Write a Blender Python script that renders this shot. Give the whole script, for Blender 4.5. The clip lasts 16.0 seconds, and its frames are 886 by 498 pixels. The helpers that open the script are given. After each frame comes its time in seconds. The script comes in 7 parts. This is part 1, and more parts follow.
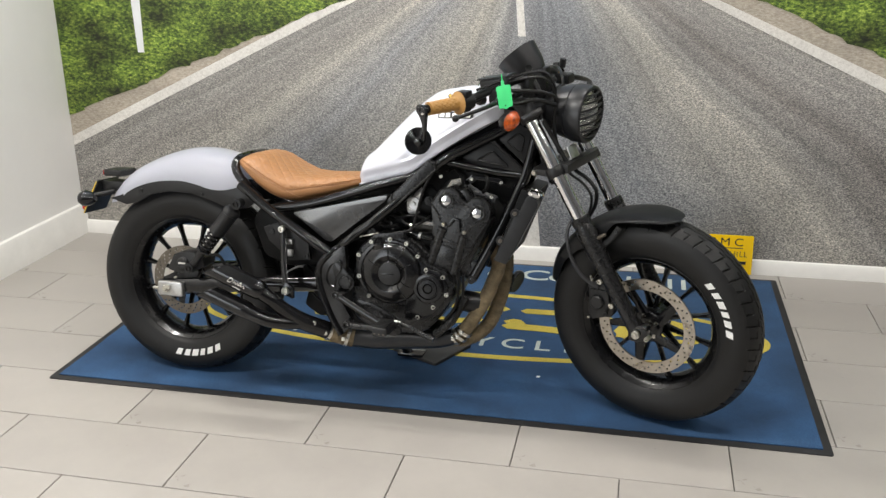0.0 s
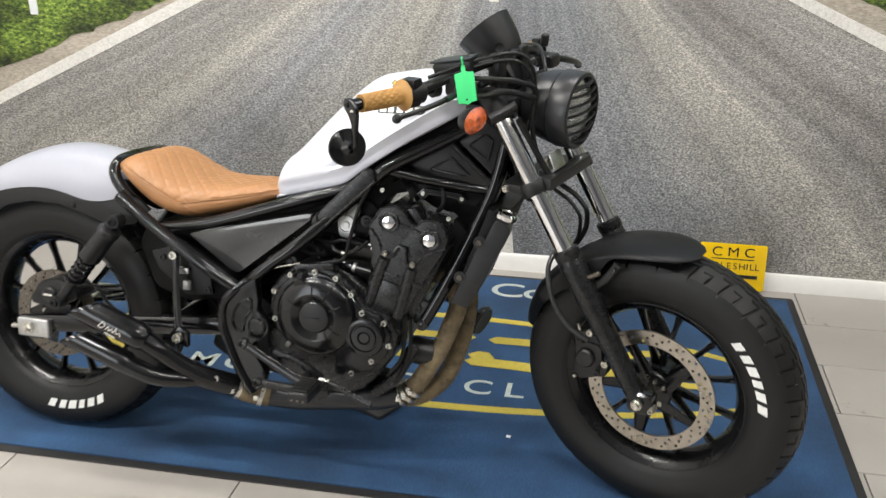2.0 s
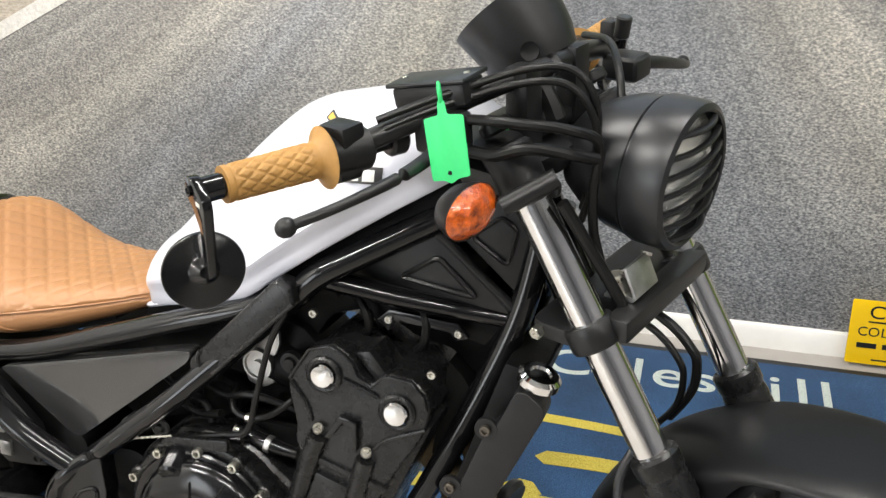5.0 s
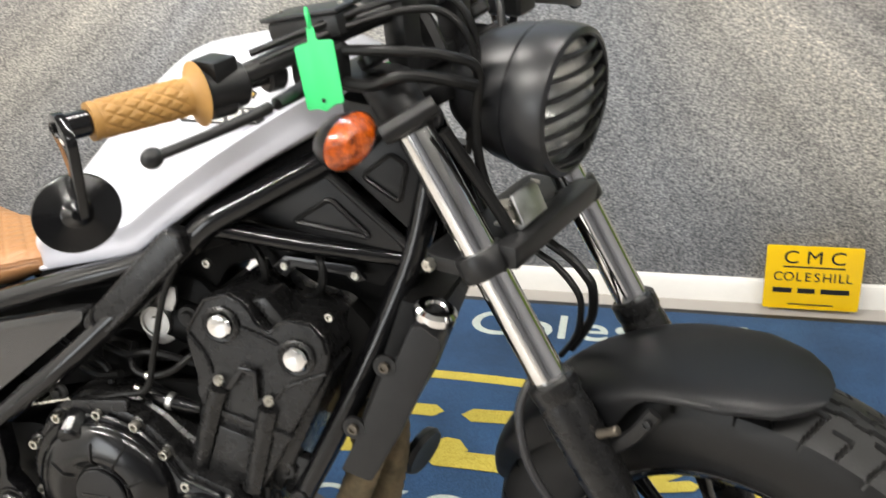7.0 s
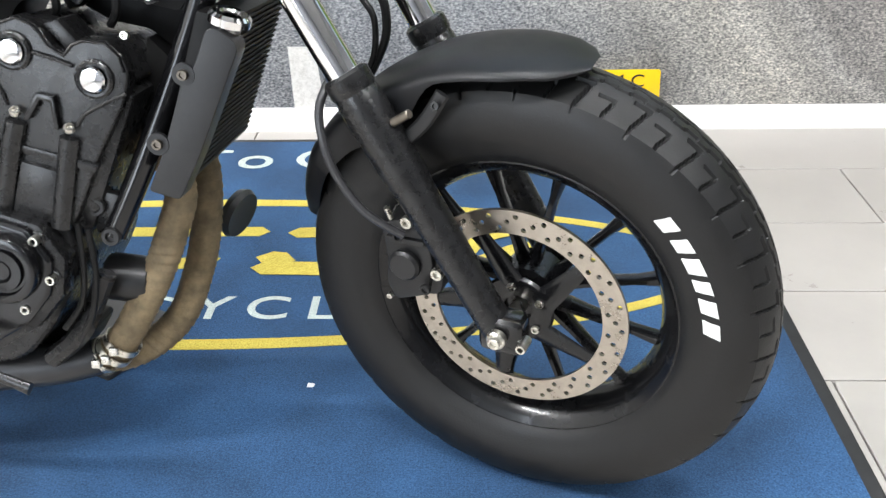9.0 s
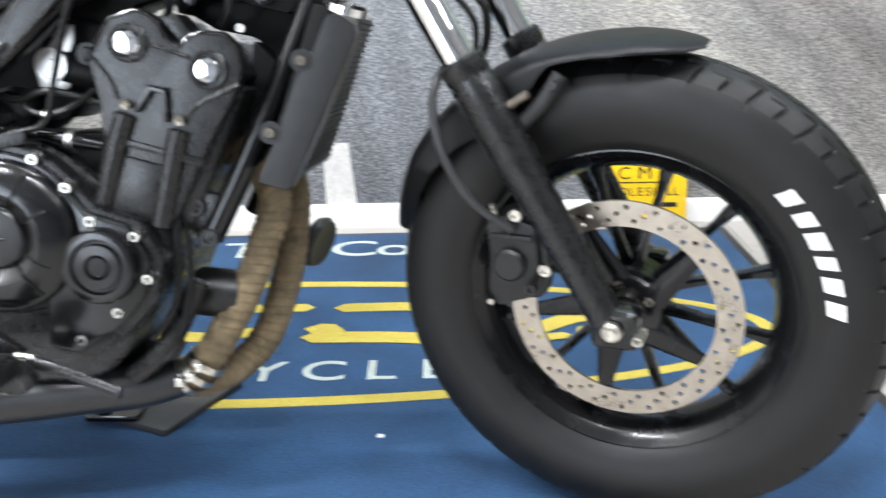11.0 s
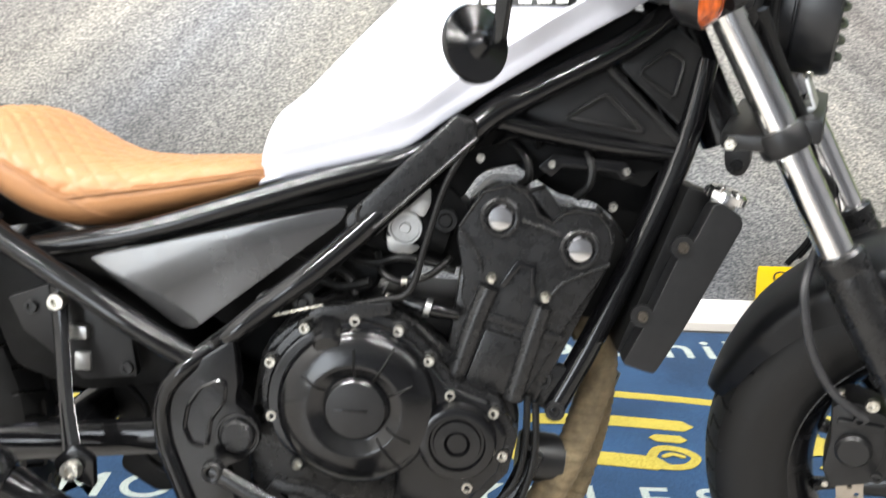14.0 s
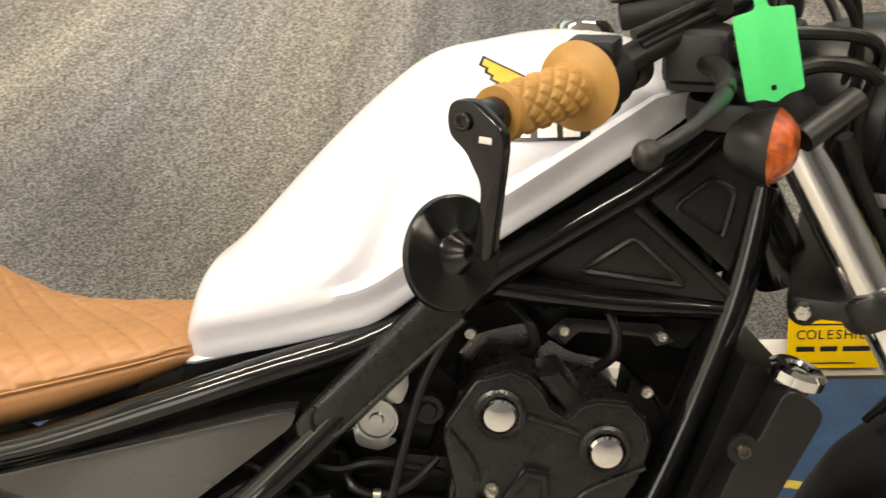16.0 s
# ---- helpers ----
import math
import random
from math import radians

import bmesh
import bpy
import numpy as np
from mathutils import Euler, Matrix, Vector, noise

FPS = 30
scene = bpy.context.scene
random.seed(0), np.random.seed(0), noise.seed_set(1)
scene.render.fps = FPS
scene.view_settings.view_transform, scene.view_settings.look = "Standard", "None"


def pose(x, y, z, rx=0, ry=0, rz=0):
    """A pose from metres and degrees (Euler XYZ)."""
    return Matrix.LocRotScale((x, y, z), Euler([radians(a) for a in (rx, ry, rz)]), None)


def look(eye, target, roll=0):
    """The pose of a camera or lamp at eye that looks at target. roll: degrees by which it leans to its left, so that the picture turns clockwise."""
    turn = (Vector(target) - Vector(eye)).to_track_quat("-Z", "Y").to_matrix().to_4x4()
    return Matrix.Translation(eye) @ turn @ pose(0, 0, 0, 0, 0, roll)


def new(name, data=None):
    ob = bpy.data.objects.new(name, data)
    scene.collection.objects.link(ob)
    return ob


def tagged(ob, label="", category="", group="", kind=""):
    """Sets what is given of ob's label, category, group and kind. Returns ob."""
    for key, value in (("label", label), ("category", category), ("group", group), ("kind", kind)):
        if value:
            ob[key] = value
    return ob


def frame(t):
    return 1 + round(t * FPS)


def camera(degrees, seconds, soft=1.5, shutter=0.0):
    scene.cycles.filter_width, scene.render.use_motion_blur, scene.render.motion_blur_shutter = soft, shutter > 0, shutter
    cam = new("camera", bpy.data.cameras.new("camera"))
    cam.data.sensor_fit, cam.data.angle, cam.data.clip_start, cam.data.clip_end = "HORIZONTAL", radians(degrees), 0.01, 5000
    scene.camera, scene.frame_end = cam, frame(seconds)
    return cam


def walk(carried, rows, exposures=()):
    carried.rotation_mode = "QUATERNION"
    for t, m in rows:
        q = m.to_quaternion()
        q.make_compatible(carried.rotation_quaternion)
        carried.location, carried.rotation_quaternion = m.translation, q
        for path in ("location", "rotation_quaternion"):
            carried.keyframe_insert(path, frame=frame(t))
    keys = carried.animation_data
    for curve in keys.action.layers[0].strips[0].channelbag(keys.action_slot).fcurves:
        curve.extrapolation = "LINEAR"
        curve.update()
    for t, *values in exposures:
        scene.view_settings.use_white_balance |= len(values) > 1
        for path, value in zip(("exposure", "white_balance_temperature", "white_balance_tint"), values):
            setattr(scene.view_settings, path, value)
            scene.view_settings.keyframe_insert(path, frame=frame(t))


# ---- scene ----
cam = camera(51.0, 16.0, soft=1.4, shutter=0.4)
PATH = [
    (0, (0.202, 0.263, 1.446), (-0.203, 2.106, 0.784), -0.6),
    (0.5, (0.164, 0.332, 1.426), (-0.192, 2.182, 0.755), -0.4),
    (1, (0.091, 0.494, 1.402), (-0.183, 2.345, 0.694), -0.5),
    (1.5, (0.1, 0.703, 1.377), (-0.186, 2.545, 0.651), -0.3),
    (2, (0.129, 0.952, 1.382), (-0.218, 2.779, 0.644), 0.4),
    (2.5, (0.07, 1.232, 1.354), (-0.241, 3.053, 0.589), 0.4),
    (3, (0.013, 1.464, 1.327), (-0.298, 3.274, 0.537), 0.5),
    (3.5, (0.059, 1.648, 1.306), (-0.394, 3.418, 0.494), -0.1),
    (4, (0.083, 1.793, 1.298), (-0.446, 3.528, 0.456), -0.9),
    (4.2, (0.075, 1.847, 1.291), (-0.447, 3.58, 0.439), -0.9),
    (6.3, (0.051, 2.009, 1.274), (-0.428, 3.76, 0.436), -2.1),
    (6.5, (0.069, 1.999, 1.267), (-0.392, 3.752, 0.422), -2.2),
    (7, (0.119, 1.965, 1.224), (-0.275, 3.722, 0.352), -2.6),
    (7.5, (0.158, 1.922, 1.166), (-0.128, 3.675, 0.245), -2.2),
    (8, (0.199, 1.866, 1.102), (0.014, 3.602, 0.126), -1.3),
    (8.5, (0.207, 1.809, 1.044), (0.066, 3.534, 0.041), -1.5),
    (8.7, (0.203, 1.804, 1.032), (0.093, 3.525, 0.019), -1.4),
    (10.8, (0.026, 1.713, 0.776), (0.127, 3.603, 0.128), -0.6),
    (11, (0.015, 1.721, 0.797), (0.018, 3.61, 0.14), -1.0),
    (11.5, (-0.086, 1.712, 0.812), (-0.284, 3.61, 0.211), -1.3),
    (12, (-0.19, 1.715, 0.813), (-0.483, 3.609, 0.239), -1.1),
    (12.5, (-0.316, 1.74, 0.814), (-0.552, 3.64, 0.236), -1.1),
    (13, (-0.38, 1.769, 0.81), (-0.558, 3.67, 0.215), -0.8),
    (13.5, (-0.396, 1.785, 0.831), (-0.504, 3.688, 0.225), 0.3),
    (14, (-0.432, 1.799, 0.966), (-0.407, 3.704, 0.356), 2.0),
    (14.5, (-0.443, 1.87, 1.044), (-0.314, 3.768, 0.425), 1.1),
    (15, (-0.425, 1.998, 1.071), (-0.309, 3.894, 0.443), 0.1),
    (15.5, (-0.412, 2.088, 1.094), (-0.297, 3.972, 0.433), -0.2),
    (16, (-0.409, 2.123, 1.095), (-0.389, 3.999, 0.402), -0.5),
]
EXPOSURES = [(0, -0.5, 6450, 10), (1, -0.38, 6450, 10), (2.5, -0.25, 6400, 10), (3, -0.2, 6150, 10), (3.5, -0.15, 6400, 10), (4, -0.1, 6450, 10), (6.5, -0.1, 6550, 10), (7.5, 0.3, 6600, 10), (8.5, 0.55, 6150, 10), (11, 0.55, 5850, 10), (12.5, 0.45, 5950, 10), (13.5, 0.45, 6050, 10), (14, 0.5, 6250, 10), (14.5, 0.03, 6700, 10), (15.5, -0.36, 7600, 10), (16, -0.36, 7850, 10)]
walk(cam, [(t, look(eye, target, roll)) for t, eye, target, roll in PATH], EXPOSURES)
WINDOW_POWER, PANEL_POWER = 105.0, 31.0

# world, and lamps for an assumed window and ceiling battens, all out of view
world = bpy.data.worlds.new("world")
scene.world = world
world.use_nodes = True
wn = world.node_tree
sky = wn.nodes.new("ShaderNodeTexSky")
sky.sky_type, sky.sun_disc, sky.sun_elevation, sky.sun_rotation = "NISHITA", False, radians(38), radians(200)
wn.links.new(sky.outputs[0], wn.nodes["Background"].inputs[0])
wn.nodes["Background"].inputs[1].default_value = 0.1
sun = new("sun", bpy.data.lights.new("sun", "SUN"))
sun.data.energy, sun.data.angle, sun.data.color = 0.8, radians(10), (1, 0.96, 0.9)
sun.matrix_world = look((0, -6, 6), (0, 0, 0))

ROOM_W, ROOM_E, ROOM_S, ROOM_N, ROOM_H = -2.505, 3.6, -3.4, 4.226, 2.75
# Unseen side window, assumed; its lamp doubles as fill from the left.
window_lamp = new("assumed_window_light", bpy.data.lights.new("assumed_window_light", "AREA"))
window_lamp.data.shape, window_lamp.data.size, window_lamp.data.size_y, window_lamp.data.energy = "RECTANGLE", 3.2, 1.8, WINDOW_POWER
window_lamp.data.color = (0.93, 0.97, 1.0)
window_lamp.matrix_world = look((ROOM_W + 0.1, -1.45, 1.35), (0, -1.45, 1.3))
# Unseen battens, assumed; layout and left-heavy power chosen for brightness.
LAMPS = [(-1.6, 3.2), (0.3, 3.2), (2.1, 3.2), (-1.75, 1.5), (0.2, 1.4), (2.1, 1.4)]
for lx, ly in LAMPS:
    lamp = new("unseen_batten_light", bpy.data.lights.new("unseen_batten_light", "AREA"))
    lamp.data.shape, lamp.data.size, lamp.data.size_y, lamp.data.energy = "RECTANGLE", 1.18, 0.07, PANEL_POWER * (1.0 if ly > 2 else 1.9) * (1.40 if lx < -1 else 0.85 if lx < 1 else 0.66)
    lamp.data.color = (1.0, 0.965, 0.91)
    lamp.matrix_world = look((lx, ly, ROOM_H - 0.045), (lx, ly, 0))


# ---- materials ----
def material(name, color, rough=0.5, metal=0.0, coat=0.0, vary=0.0, scale=20.0, bump=0.0, bscale=200.0, rvary=0.0, tint=None, spec=0.5, trans=0.0, sheen=0.0, random_vary=0.0):
    m = bpy.data.materials.new(name)
    m.use_nodes = True
    nt = m.node_tree
    b = nt.nodes["Principled BSDF"]
    b.inputs["Base Color"].default_value = (*color, 1)
    b.inputs["Roughness"].default_value = rough
    b.inputs["Metallic"].default_value = metal
    b.inputs["Coat Weight"].default_value = coat
    b.inputs["Coat Roughness"].default_value = 0.06
    b.inputs["Specular IOR Level"].default_value = spec
    b.inputs["Transmission Weight"].default_value = trans
    b.inputs["Sheen Weight"].default_value = sheen
    tc = nt.nodes.new("ShaderNodeTexCoord")
    if vary or rvary or random_vary:
        n1 = nt.nodes.new("ShaderNodeTexNoise")
        n1.inputs["Scale"].default_value, n1.inputs["Detail"].default_value, n1.inputs["Roughness"].default_value = scale, 8, 0.65
        nt.links.new(tc.outputs["Object"], n1.inputs["Vector"])
        mix = nt.nodes.new("ShaderNodeMix")
        mix.data_type = "RGBA"
        dark = tint or tuple(c * (1 - vary) for c in color)
        light = tuple(min(1, c * (1 + vary * 0.6)) for c in color)
        mix.inputs[6].default_value, mix.inputs[7].default_value = (*dark, 1), (*light, 1)
        ramp = nt.nodes.new("ShaderNodeMapRange")
        ramp.inputs[1].default_value, ramp.inputs[2].default_value = 0.3, 0.7
        nt.links.new(n1.outputs[0], ramp.inputs[0])
        nt.links.new(ramp.outputs[0], mix.inputs[0])
        out = mix.outputs[2]
        if random_vary:
            oi = nt.nodes.new("ShaderNodeObjectInfo")
            hv = nt.nodes.new("ShaderNodeHueSaturation")
            mr = nt.nodes.new("ShaderNodeMapRange")
            mr.inputs[3].default_value, mr.inputs[4].default_value = 1 - random_vary, 1 + random_vary
            nt.links.new(oi.outputs["Random"], mr.inputs[0])
            nt.links.new(mr.outputs[0], hv.inputs["Value"])
            nt.links.new(out, hv.inputs["Color"])
            out = hv.outputs[0]
        nt.links.new(out, b.inputs["Base Color"])
        if rvary:
            rr = nt.nodes.new("ShaderNodeMapRange")
            rr.inputs[1].default_value, rr.inputs[2].default_value = 0.3, 0.7
            rr.inputs[3].default_value, rr.inputs[4].default_value = max(0.02, rough - rvary), min(1, rough + rvary)
            nt.links.new(n1.outputs[0], rr.inputs[0])
            nt.links.new(rr.outputs[0], b.inputs["Roughness"])
    if bump:
        n2 = nt.nodes.new("ShaderNodeTexNoise")
        n2.inputs["Scale"].default_value, n2.inputs["Detail"].default_value = bscale, 6
        nt.links.new(tc.outputs["Object"], n2.inputs["Vector"])
        bp = nt.nodes.new("ShaderNodeBump")
        bp.inputs["Strength"].default_value, bp.inputs["Distance"].default_value = bump, 0.002
        nt.links.new(n2.outputs[0], bp.inputs["Height"])
        nt.links.new(bp.outputs[0], b.inputs["Normal"])
    return m


def speckled(name, cols, scale, rough=0.75, blotch=(0.8, 1.15), blotch_scale=1.5, stretch=(1, 1, 1), bump=0.0, bdist=0.001, detail=3, lo=0.32, hi=0.68):
    """A fine-grained surface: a colour ramp over small noise, shaded at a larger scale by a second noise."""
    m = bpy.data.materials.new(name)
    m.use_nodes = True
    nt = m.node_tree
    b = nt.nodes["Principled BSDF"]
    b.inputs["Roughness"].default_value = rough
    tc = nt.nodes.new("ShaderNodeTexCoord")
    mp = nt.nodes.new("ShaderNodeMapping")
    mp.inputs["Scale"].default_value = stretch
    nt.links.new(tc.outputs["Object"], mp.inputs[0])
    n1 = nt.nodes.new("ShaderNodeTexNoise")
    n1.inputs["Scale"].default_value, n1.inputs["Detail"].default_value, n1.inputs["Roughness"].default_value = scale, detail, 0.7
    nt.links.new(mp.outputs[0], n1.inputs["Vector"])
    cr = nt.nodes.new("ShaderNodeValToRGB")
    el = cr.color_ramp.elements
    while len(el) < len(cols):
        el.new(0.5)
    for i, c in enumerate(cols):
        el[i].position = lo + (hi - lo) * i / (len(cols) - 1)
        el[i].color = (*c, 1)
    nt.links.new(n1.outputs[0], cr.inputs[0])
    n2 = nt.nodes.new("ShaderNodeTexNoise")
    n2.inputs["Scale"].default_value, n2.inputs["Detail"].default_value = blotch_scale, 5
    nt.links.new(mp.outputs[0], n2.inputs["Vector"])
    mr = nt.nodes.new("ShaderNodeMapRange")
    mr.inputs[1].default_value, mr.inputs[2].default_value, mr.inputs[3].default_value, mr.inputs[4].default_value = 0.3, 0.7, *blotch
    nt.links.new(n2.outputs[0], mr.inputs[0])
    hv = nt.nodes.new("ShaderNodeHueSaturation")
    nt.links.new(mr.outputs[0], hv.inputs["Value"])
    nt.links.new(cr.outputs[0], hv.inputs["Color"])
    nt.links.new(hv.outputs[0], b.inputs["Base Color"])
    if bump:
        bp = nt.nodes.new("ShaderNodeBump")
        bp.inputs["Strength"].default_value, bp.inputs["Distance"].default_value = bump, bdist
        nt.links.new(n1.outputs[0], bp.inputs["Height"])
        nt.links.new(bp.outputs[0], b.inputs["Normal"])
    return m


WHITE_PAINT = material("pearl_white_paint", (0.63, 0.642, 0.715), 0.32, coat=0.5, vary=0.02, scale=6, spec=0.5)
FRAME_BLACK = material("gloss_black_paint", (0.005, 0.005, 0.0055), 0.13, coat=0.25, spec=0.35, vary=0.3, scale=40, rvary=0.05, bump=0.04, bscale=60)
ENGINE_BLACK = material("satin_black_engine_paint", (0.0105, 0.0105, 0.0108), 0.28, vary=0.3, scale=60, bump=0.05, bscale=700, rvary=0.05, spec=0.4)
COVER_BLACK = material("gloss_black_engine_cover", (0.004, 0.004, 0.0045), 0.17, vary=0.3, scale=30, bump=0.05, bscale=500, rvary=0.05, spec=0.5)
MATTE_BLACK = material("matte_black_paint", (0.013, 0.0135, 0.015), 0.36, vary=0.15, scale=18, bump=0.05, bscale=600, rvary=0.05, spec=0.5)
BRAID = material("braided_hose_cover", (0.03, 0.03, 0.032), 0.32, vary=0.4, scale=260, bump=0.3, bscale=420, spec=0.5)
PLASTIC = material("black_plastic", (0.010, 0.010, 0.0104), 0.38, vary=0.3, scale=50, bump=0.1, bscale=500, spec=0.4)
# Near-black for dark parts and for plates added to fill shaded gaps.
DEEP_BLACK = material("deep_black_parts_and_gap_fill", (0.0055, 0.0055, 0.0055), 0.45, vary=0.4, scale=40, bump=0.2, bscale=150, spec=0.15)
RUBBER = material("tyre_rubber", (0.0068, 0.0067, 0.0066), 0.47, vary=0.3, scale=25, bump=0.15, bscale=350, rvary=0.08, spec=0.35)
HOSE = material("black_hose_rubber", (0.006, 0.006, 0.006), 0.38, vary=0.2, scale=60, bump=0.1, bscale=500, spec=0.3)
CHROME = material("polished_chrome", (0.86, 0.85, 0.84), 0.09, metal=1.0, vary=0.05, scale=30, rvary=0.03)
COVER_SATIN = material("satin_grey_side_cover", (0.028, 0.028, 0.0285), 0.14, coat=0.5, vary=0.3, scale=9, bump=0.06, bscale=8, rvary=0.05, spec=0.8)
STEEL = material("zinc_plated_steel", (0.62, 0.6, 0.54), 0.3, metal=1.0, vary=0.25, scale=80, rvary=0.1)
ALLOY = material("cast_silver_alloy", (0.55, 0.55, 0.54), 0.38, metal=1.0, vary=0.2, scale=60, bump=0.2, bscale=250, rvary=0.1)
# Darker, browner steel for the rear disc and small fittings.
DARK_STEEL = material("dark_brown_steel", (0.17, 0.15, 0.125), 0.42, metal=1.0, vary=0.25, scale=40, rvary=0.08, bump=0.1, bscale=300)
DISC_STEEL = material("brushed_disc_steel", (0.44, 0.395, 0.335), 0.32, metal=1.0, vary=0.2, scale=40, rvary=0.08, bump=0.1, bscale=300)
RIM_BLACK = material("black_wheel_enamel", (0.004, 0.004, 0.0045), 0.25, coat=0.2, spec=0.3, vary=0.3, scale=30, rvary=0.06)
GRIP_RUBBER = material("tan_grip_rubber", (0.37, 0.195, 0.05), 0.55, vary=0.15, scale=35, bump=0.1, bscale=400)
TAG_GREEN = material("green_tag_plastic", (0.03, 0.55, 0.16), 0.45, vary=0.08, scale=30)
AMBER = material("amber_lens", (0.50, 0.085, 0.004), 0.12, coat=0.8, vary=0.8, scale=95, bump=1.0, bscale=210)
LETTER_WHITE = material("white_tyre_paint", (0.8, 0.8, 0.78), 0.6, vary=0.12, scale=120, bump=0.2, bscale=300)
DECAL_BLACK = material("black_decal", (0.012, 0.012, 0.012), 0.35, vary=0.2, scale=60)
DECAL_GOLD = material("gold_decal", (0.6, 0.38, 0.05), 0.35, vary=0.2, scale=90)
DECAL_SILVER = material("silver_print", (0.65, 0.62, 0.58), 0.35, vary=0.2, scale=90)
SIGN_YELLOW = material("yellow_acrylic_sign", (0.85, 0.55, 0.006), 0.25, coat=0.4, vary=0.05, scale=8)
WALL_PAINT = material("white_wall_paint", (0.8, 0.79, 0.77), 0.75, vary=0.03, scale=3, bump=0.12, bscale=180)
GREY_PAINT = material("grey_wall_paint", (0.2, 0.2, 0.21), 0.8, vary=0.05, scale=3, bump=0.12, bscale=180)
SKIRT_PAINT = material("white_gloss_skirting", (0.82, 0.81, 0.78), 0.35, vary=0.05, scale=12, bump=0.05, bscale=60)
CEILING_PAINT = material("pale_ceiling_board", (0.42, 0.42, 0.415), 0.9, vary=0.03, scale=4, bump=0.2, bscale=60)
TILE = material("grey_porcelain_tile", (0.365, 0.342, 0.315), 0.32, vary=0.07, scale=5, bump=0.05, bscale=90, rvary=0.07, random_vary=0.035)
GROUT = material("grey_grout", (0.16, 0.15, 0.14), 0.9, vary=0.25, scale=30, bump=0.3, bscale=300)
MAT_BLUE = speckled("blue_carpet_pile", [(0.011, 0.034, 0.084), (0.021, 0.065, 0.15), (0.04, 0.104, 0.213)], 330, 0.95, (0.66, 1.28), 4.5, bump=0.7, bdist=0.003)
MAT_YELLOW = speckled("yellow_carpet_pile", [(0.34, 0.25, 0.03), (0.53, 0.43, 0.065), (0.66, 0.55, 0.11)], 330, 0.95, (0.85, 1.1), 6, bump=0.7, bdist=0.003)
MAT_WHITE = speckled("pale_carpet_pile", [(0.30, 0.36, 0.34), (0.50, 0.56, 0.52), (0.64, 0.68, 0.64)], 330, 0.95, (0.85, 1.1), 6, bump=0.7, bdist=0.003)
MAT_EDGE = material("black_rubber_edging", (0.012, 0.012, 0.013), 0.6, vary=0.3, scale=30, bump=0.2, bscale=200)
PAD_RUBBER = material("dark_grey_rubber_pad", (0.035, 0.034, 0.034), 0.6, vary=0.2, scale=25, bump=0.2, bscale=250)
ASPHALT = speckled("printed_asphalt", [(0.075, 0.075, 0.078), (0.195, 0.195, 0.194), (0.335, 0.328, 0.314), (0.56, 0.535, 0.49)], 215, 0.6, (0.62, 1.34), 1.5, (0.62, 1, 1.05), lo=0.35, hi=0.67)
VERGE = speckled("printed_gravel_verge", [(0.29, 0.25, 0.2), (0.39, 0.345, 0.285), (0.5, 0.45, 0.37)], 110, 0.6, (0.8, 1.2), 4, (0.6, 1, 1.5))
ROAD_LINE = speckled("printed_white_line", [(0.58, 0.56, 0.52), (0.7, 0.68, 0.64), (0.78, 0.76, 0.72)], 110, 0.6, (0.88, 1.08), 4)
GRASS = speckled("printed_grass", [(0.004, 0.009, 0.002), (0.04, 0.075, 0.01), (0.13, 0.19, 0.026), (0.34, 0.40, 0.085)], 80, 0.6, (0.0, 2.1), 5.0, (0.75, 1, 1.3), detail=10, lo=0.34, hi=0.68)
POST_WHITE = material("printed_white_post", (0.72, 0.74, 0.76), 0.6, vary=0.06, scale=10)
PRINT_SKY = material("printed_sky", (0.5, 0.62, 0.78), 0.6, vary=0.15, scale=1.2)
PRINT_TREES = speckled("printed_trees", [(0.01, 0.025, 0.006), (0.04, 0.085, 0.015), (0.12, 0.2, 0.04)], 25, 0.6, (0.6, 1.3), 3)
LAMP_DIFFUSER = material("opal_diffuser", (0.9, 0.9, 0.88), 0.5)
GLASS = material("clear_glass", (0.95, 0.97, 0.97), 0.02, trans=1.0)
MIRROR_GLASS = material("mirror_glass", (0.9, 0.9, 0.9), 0.02, metal=1.0)
FOIL = material("headlamp_reflector", (0.92, 0.91, 0.89), 0.2, metal=1.0, bump=0.25, bscale=26)
YELLOW_PLATE = material("yellow_reflective_plate", (0.8, 0.55, 0.05), 0.35, vary=0.05, scale=20)
RED_LENS = material("red_lens", (0.35, 0.01, 0.008), 0.12, coat=0.5)
UPVC = material("white_window_frame", (0.78, 0.78, 0.76), 0.35, vary=0.03, scale=8)


def leather():
    m = material("tan_leather", (0.36, 0.178, 0.076), 0.40, vary=0.14, scale=9, bump=0.22, bscale=420, rvary=0.06, spec=0.4)
    return m


def wrap_cloth():
    """Woven heat wrap: fine weave with a darker band at each overlap."""
    m = material("woven_heat_wrap", (0.235, 0.178, 0.10), 0.75, vary=0.55, scale=34, bump=0.0)
    nt = m.node_tree
    b = nt.nodes["Principled BSDF"]
    tc = nt.nodes["Texture Coordinate"]
    wv = nt.nodes.new("ShaderNodeTexWave")
    wv.inputs["Scale"].default_value, wv.inputs["Distortion"].default_value = 190, 2.0
    wv.bands_direction = "DIAGONAL"
    nt.links.new(tc.outputs["Object"], wv.inputs["Vector"])
    bp = nt.nodes.new("ShaderNodeBump")
    bp.inputs["Strength"].default_value, bp.inputs["Distance"].default_value = 0.8, 0.002
    nt.links.new(wv.outputs[1], bp.inputs["Height"])
    nt.links.new(bp.outputs[0], b.inputs["Normal"])
    return m


LEATHER, WRAP = leather(), wrap_cloth()


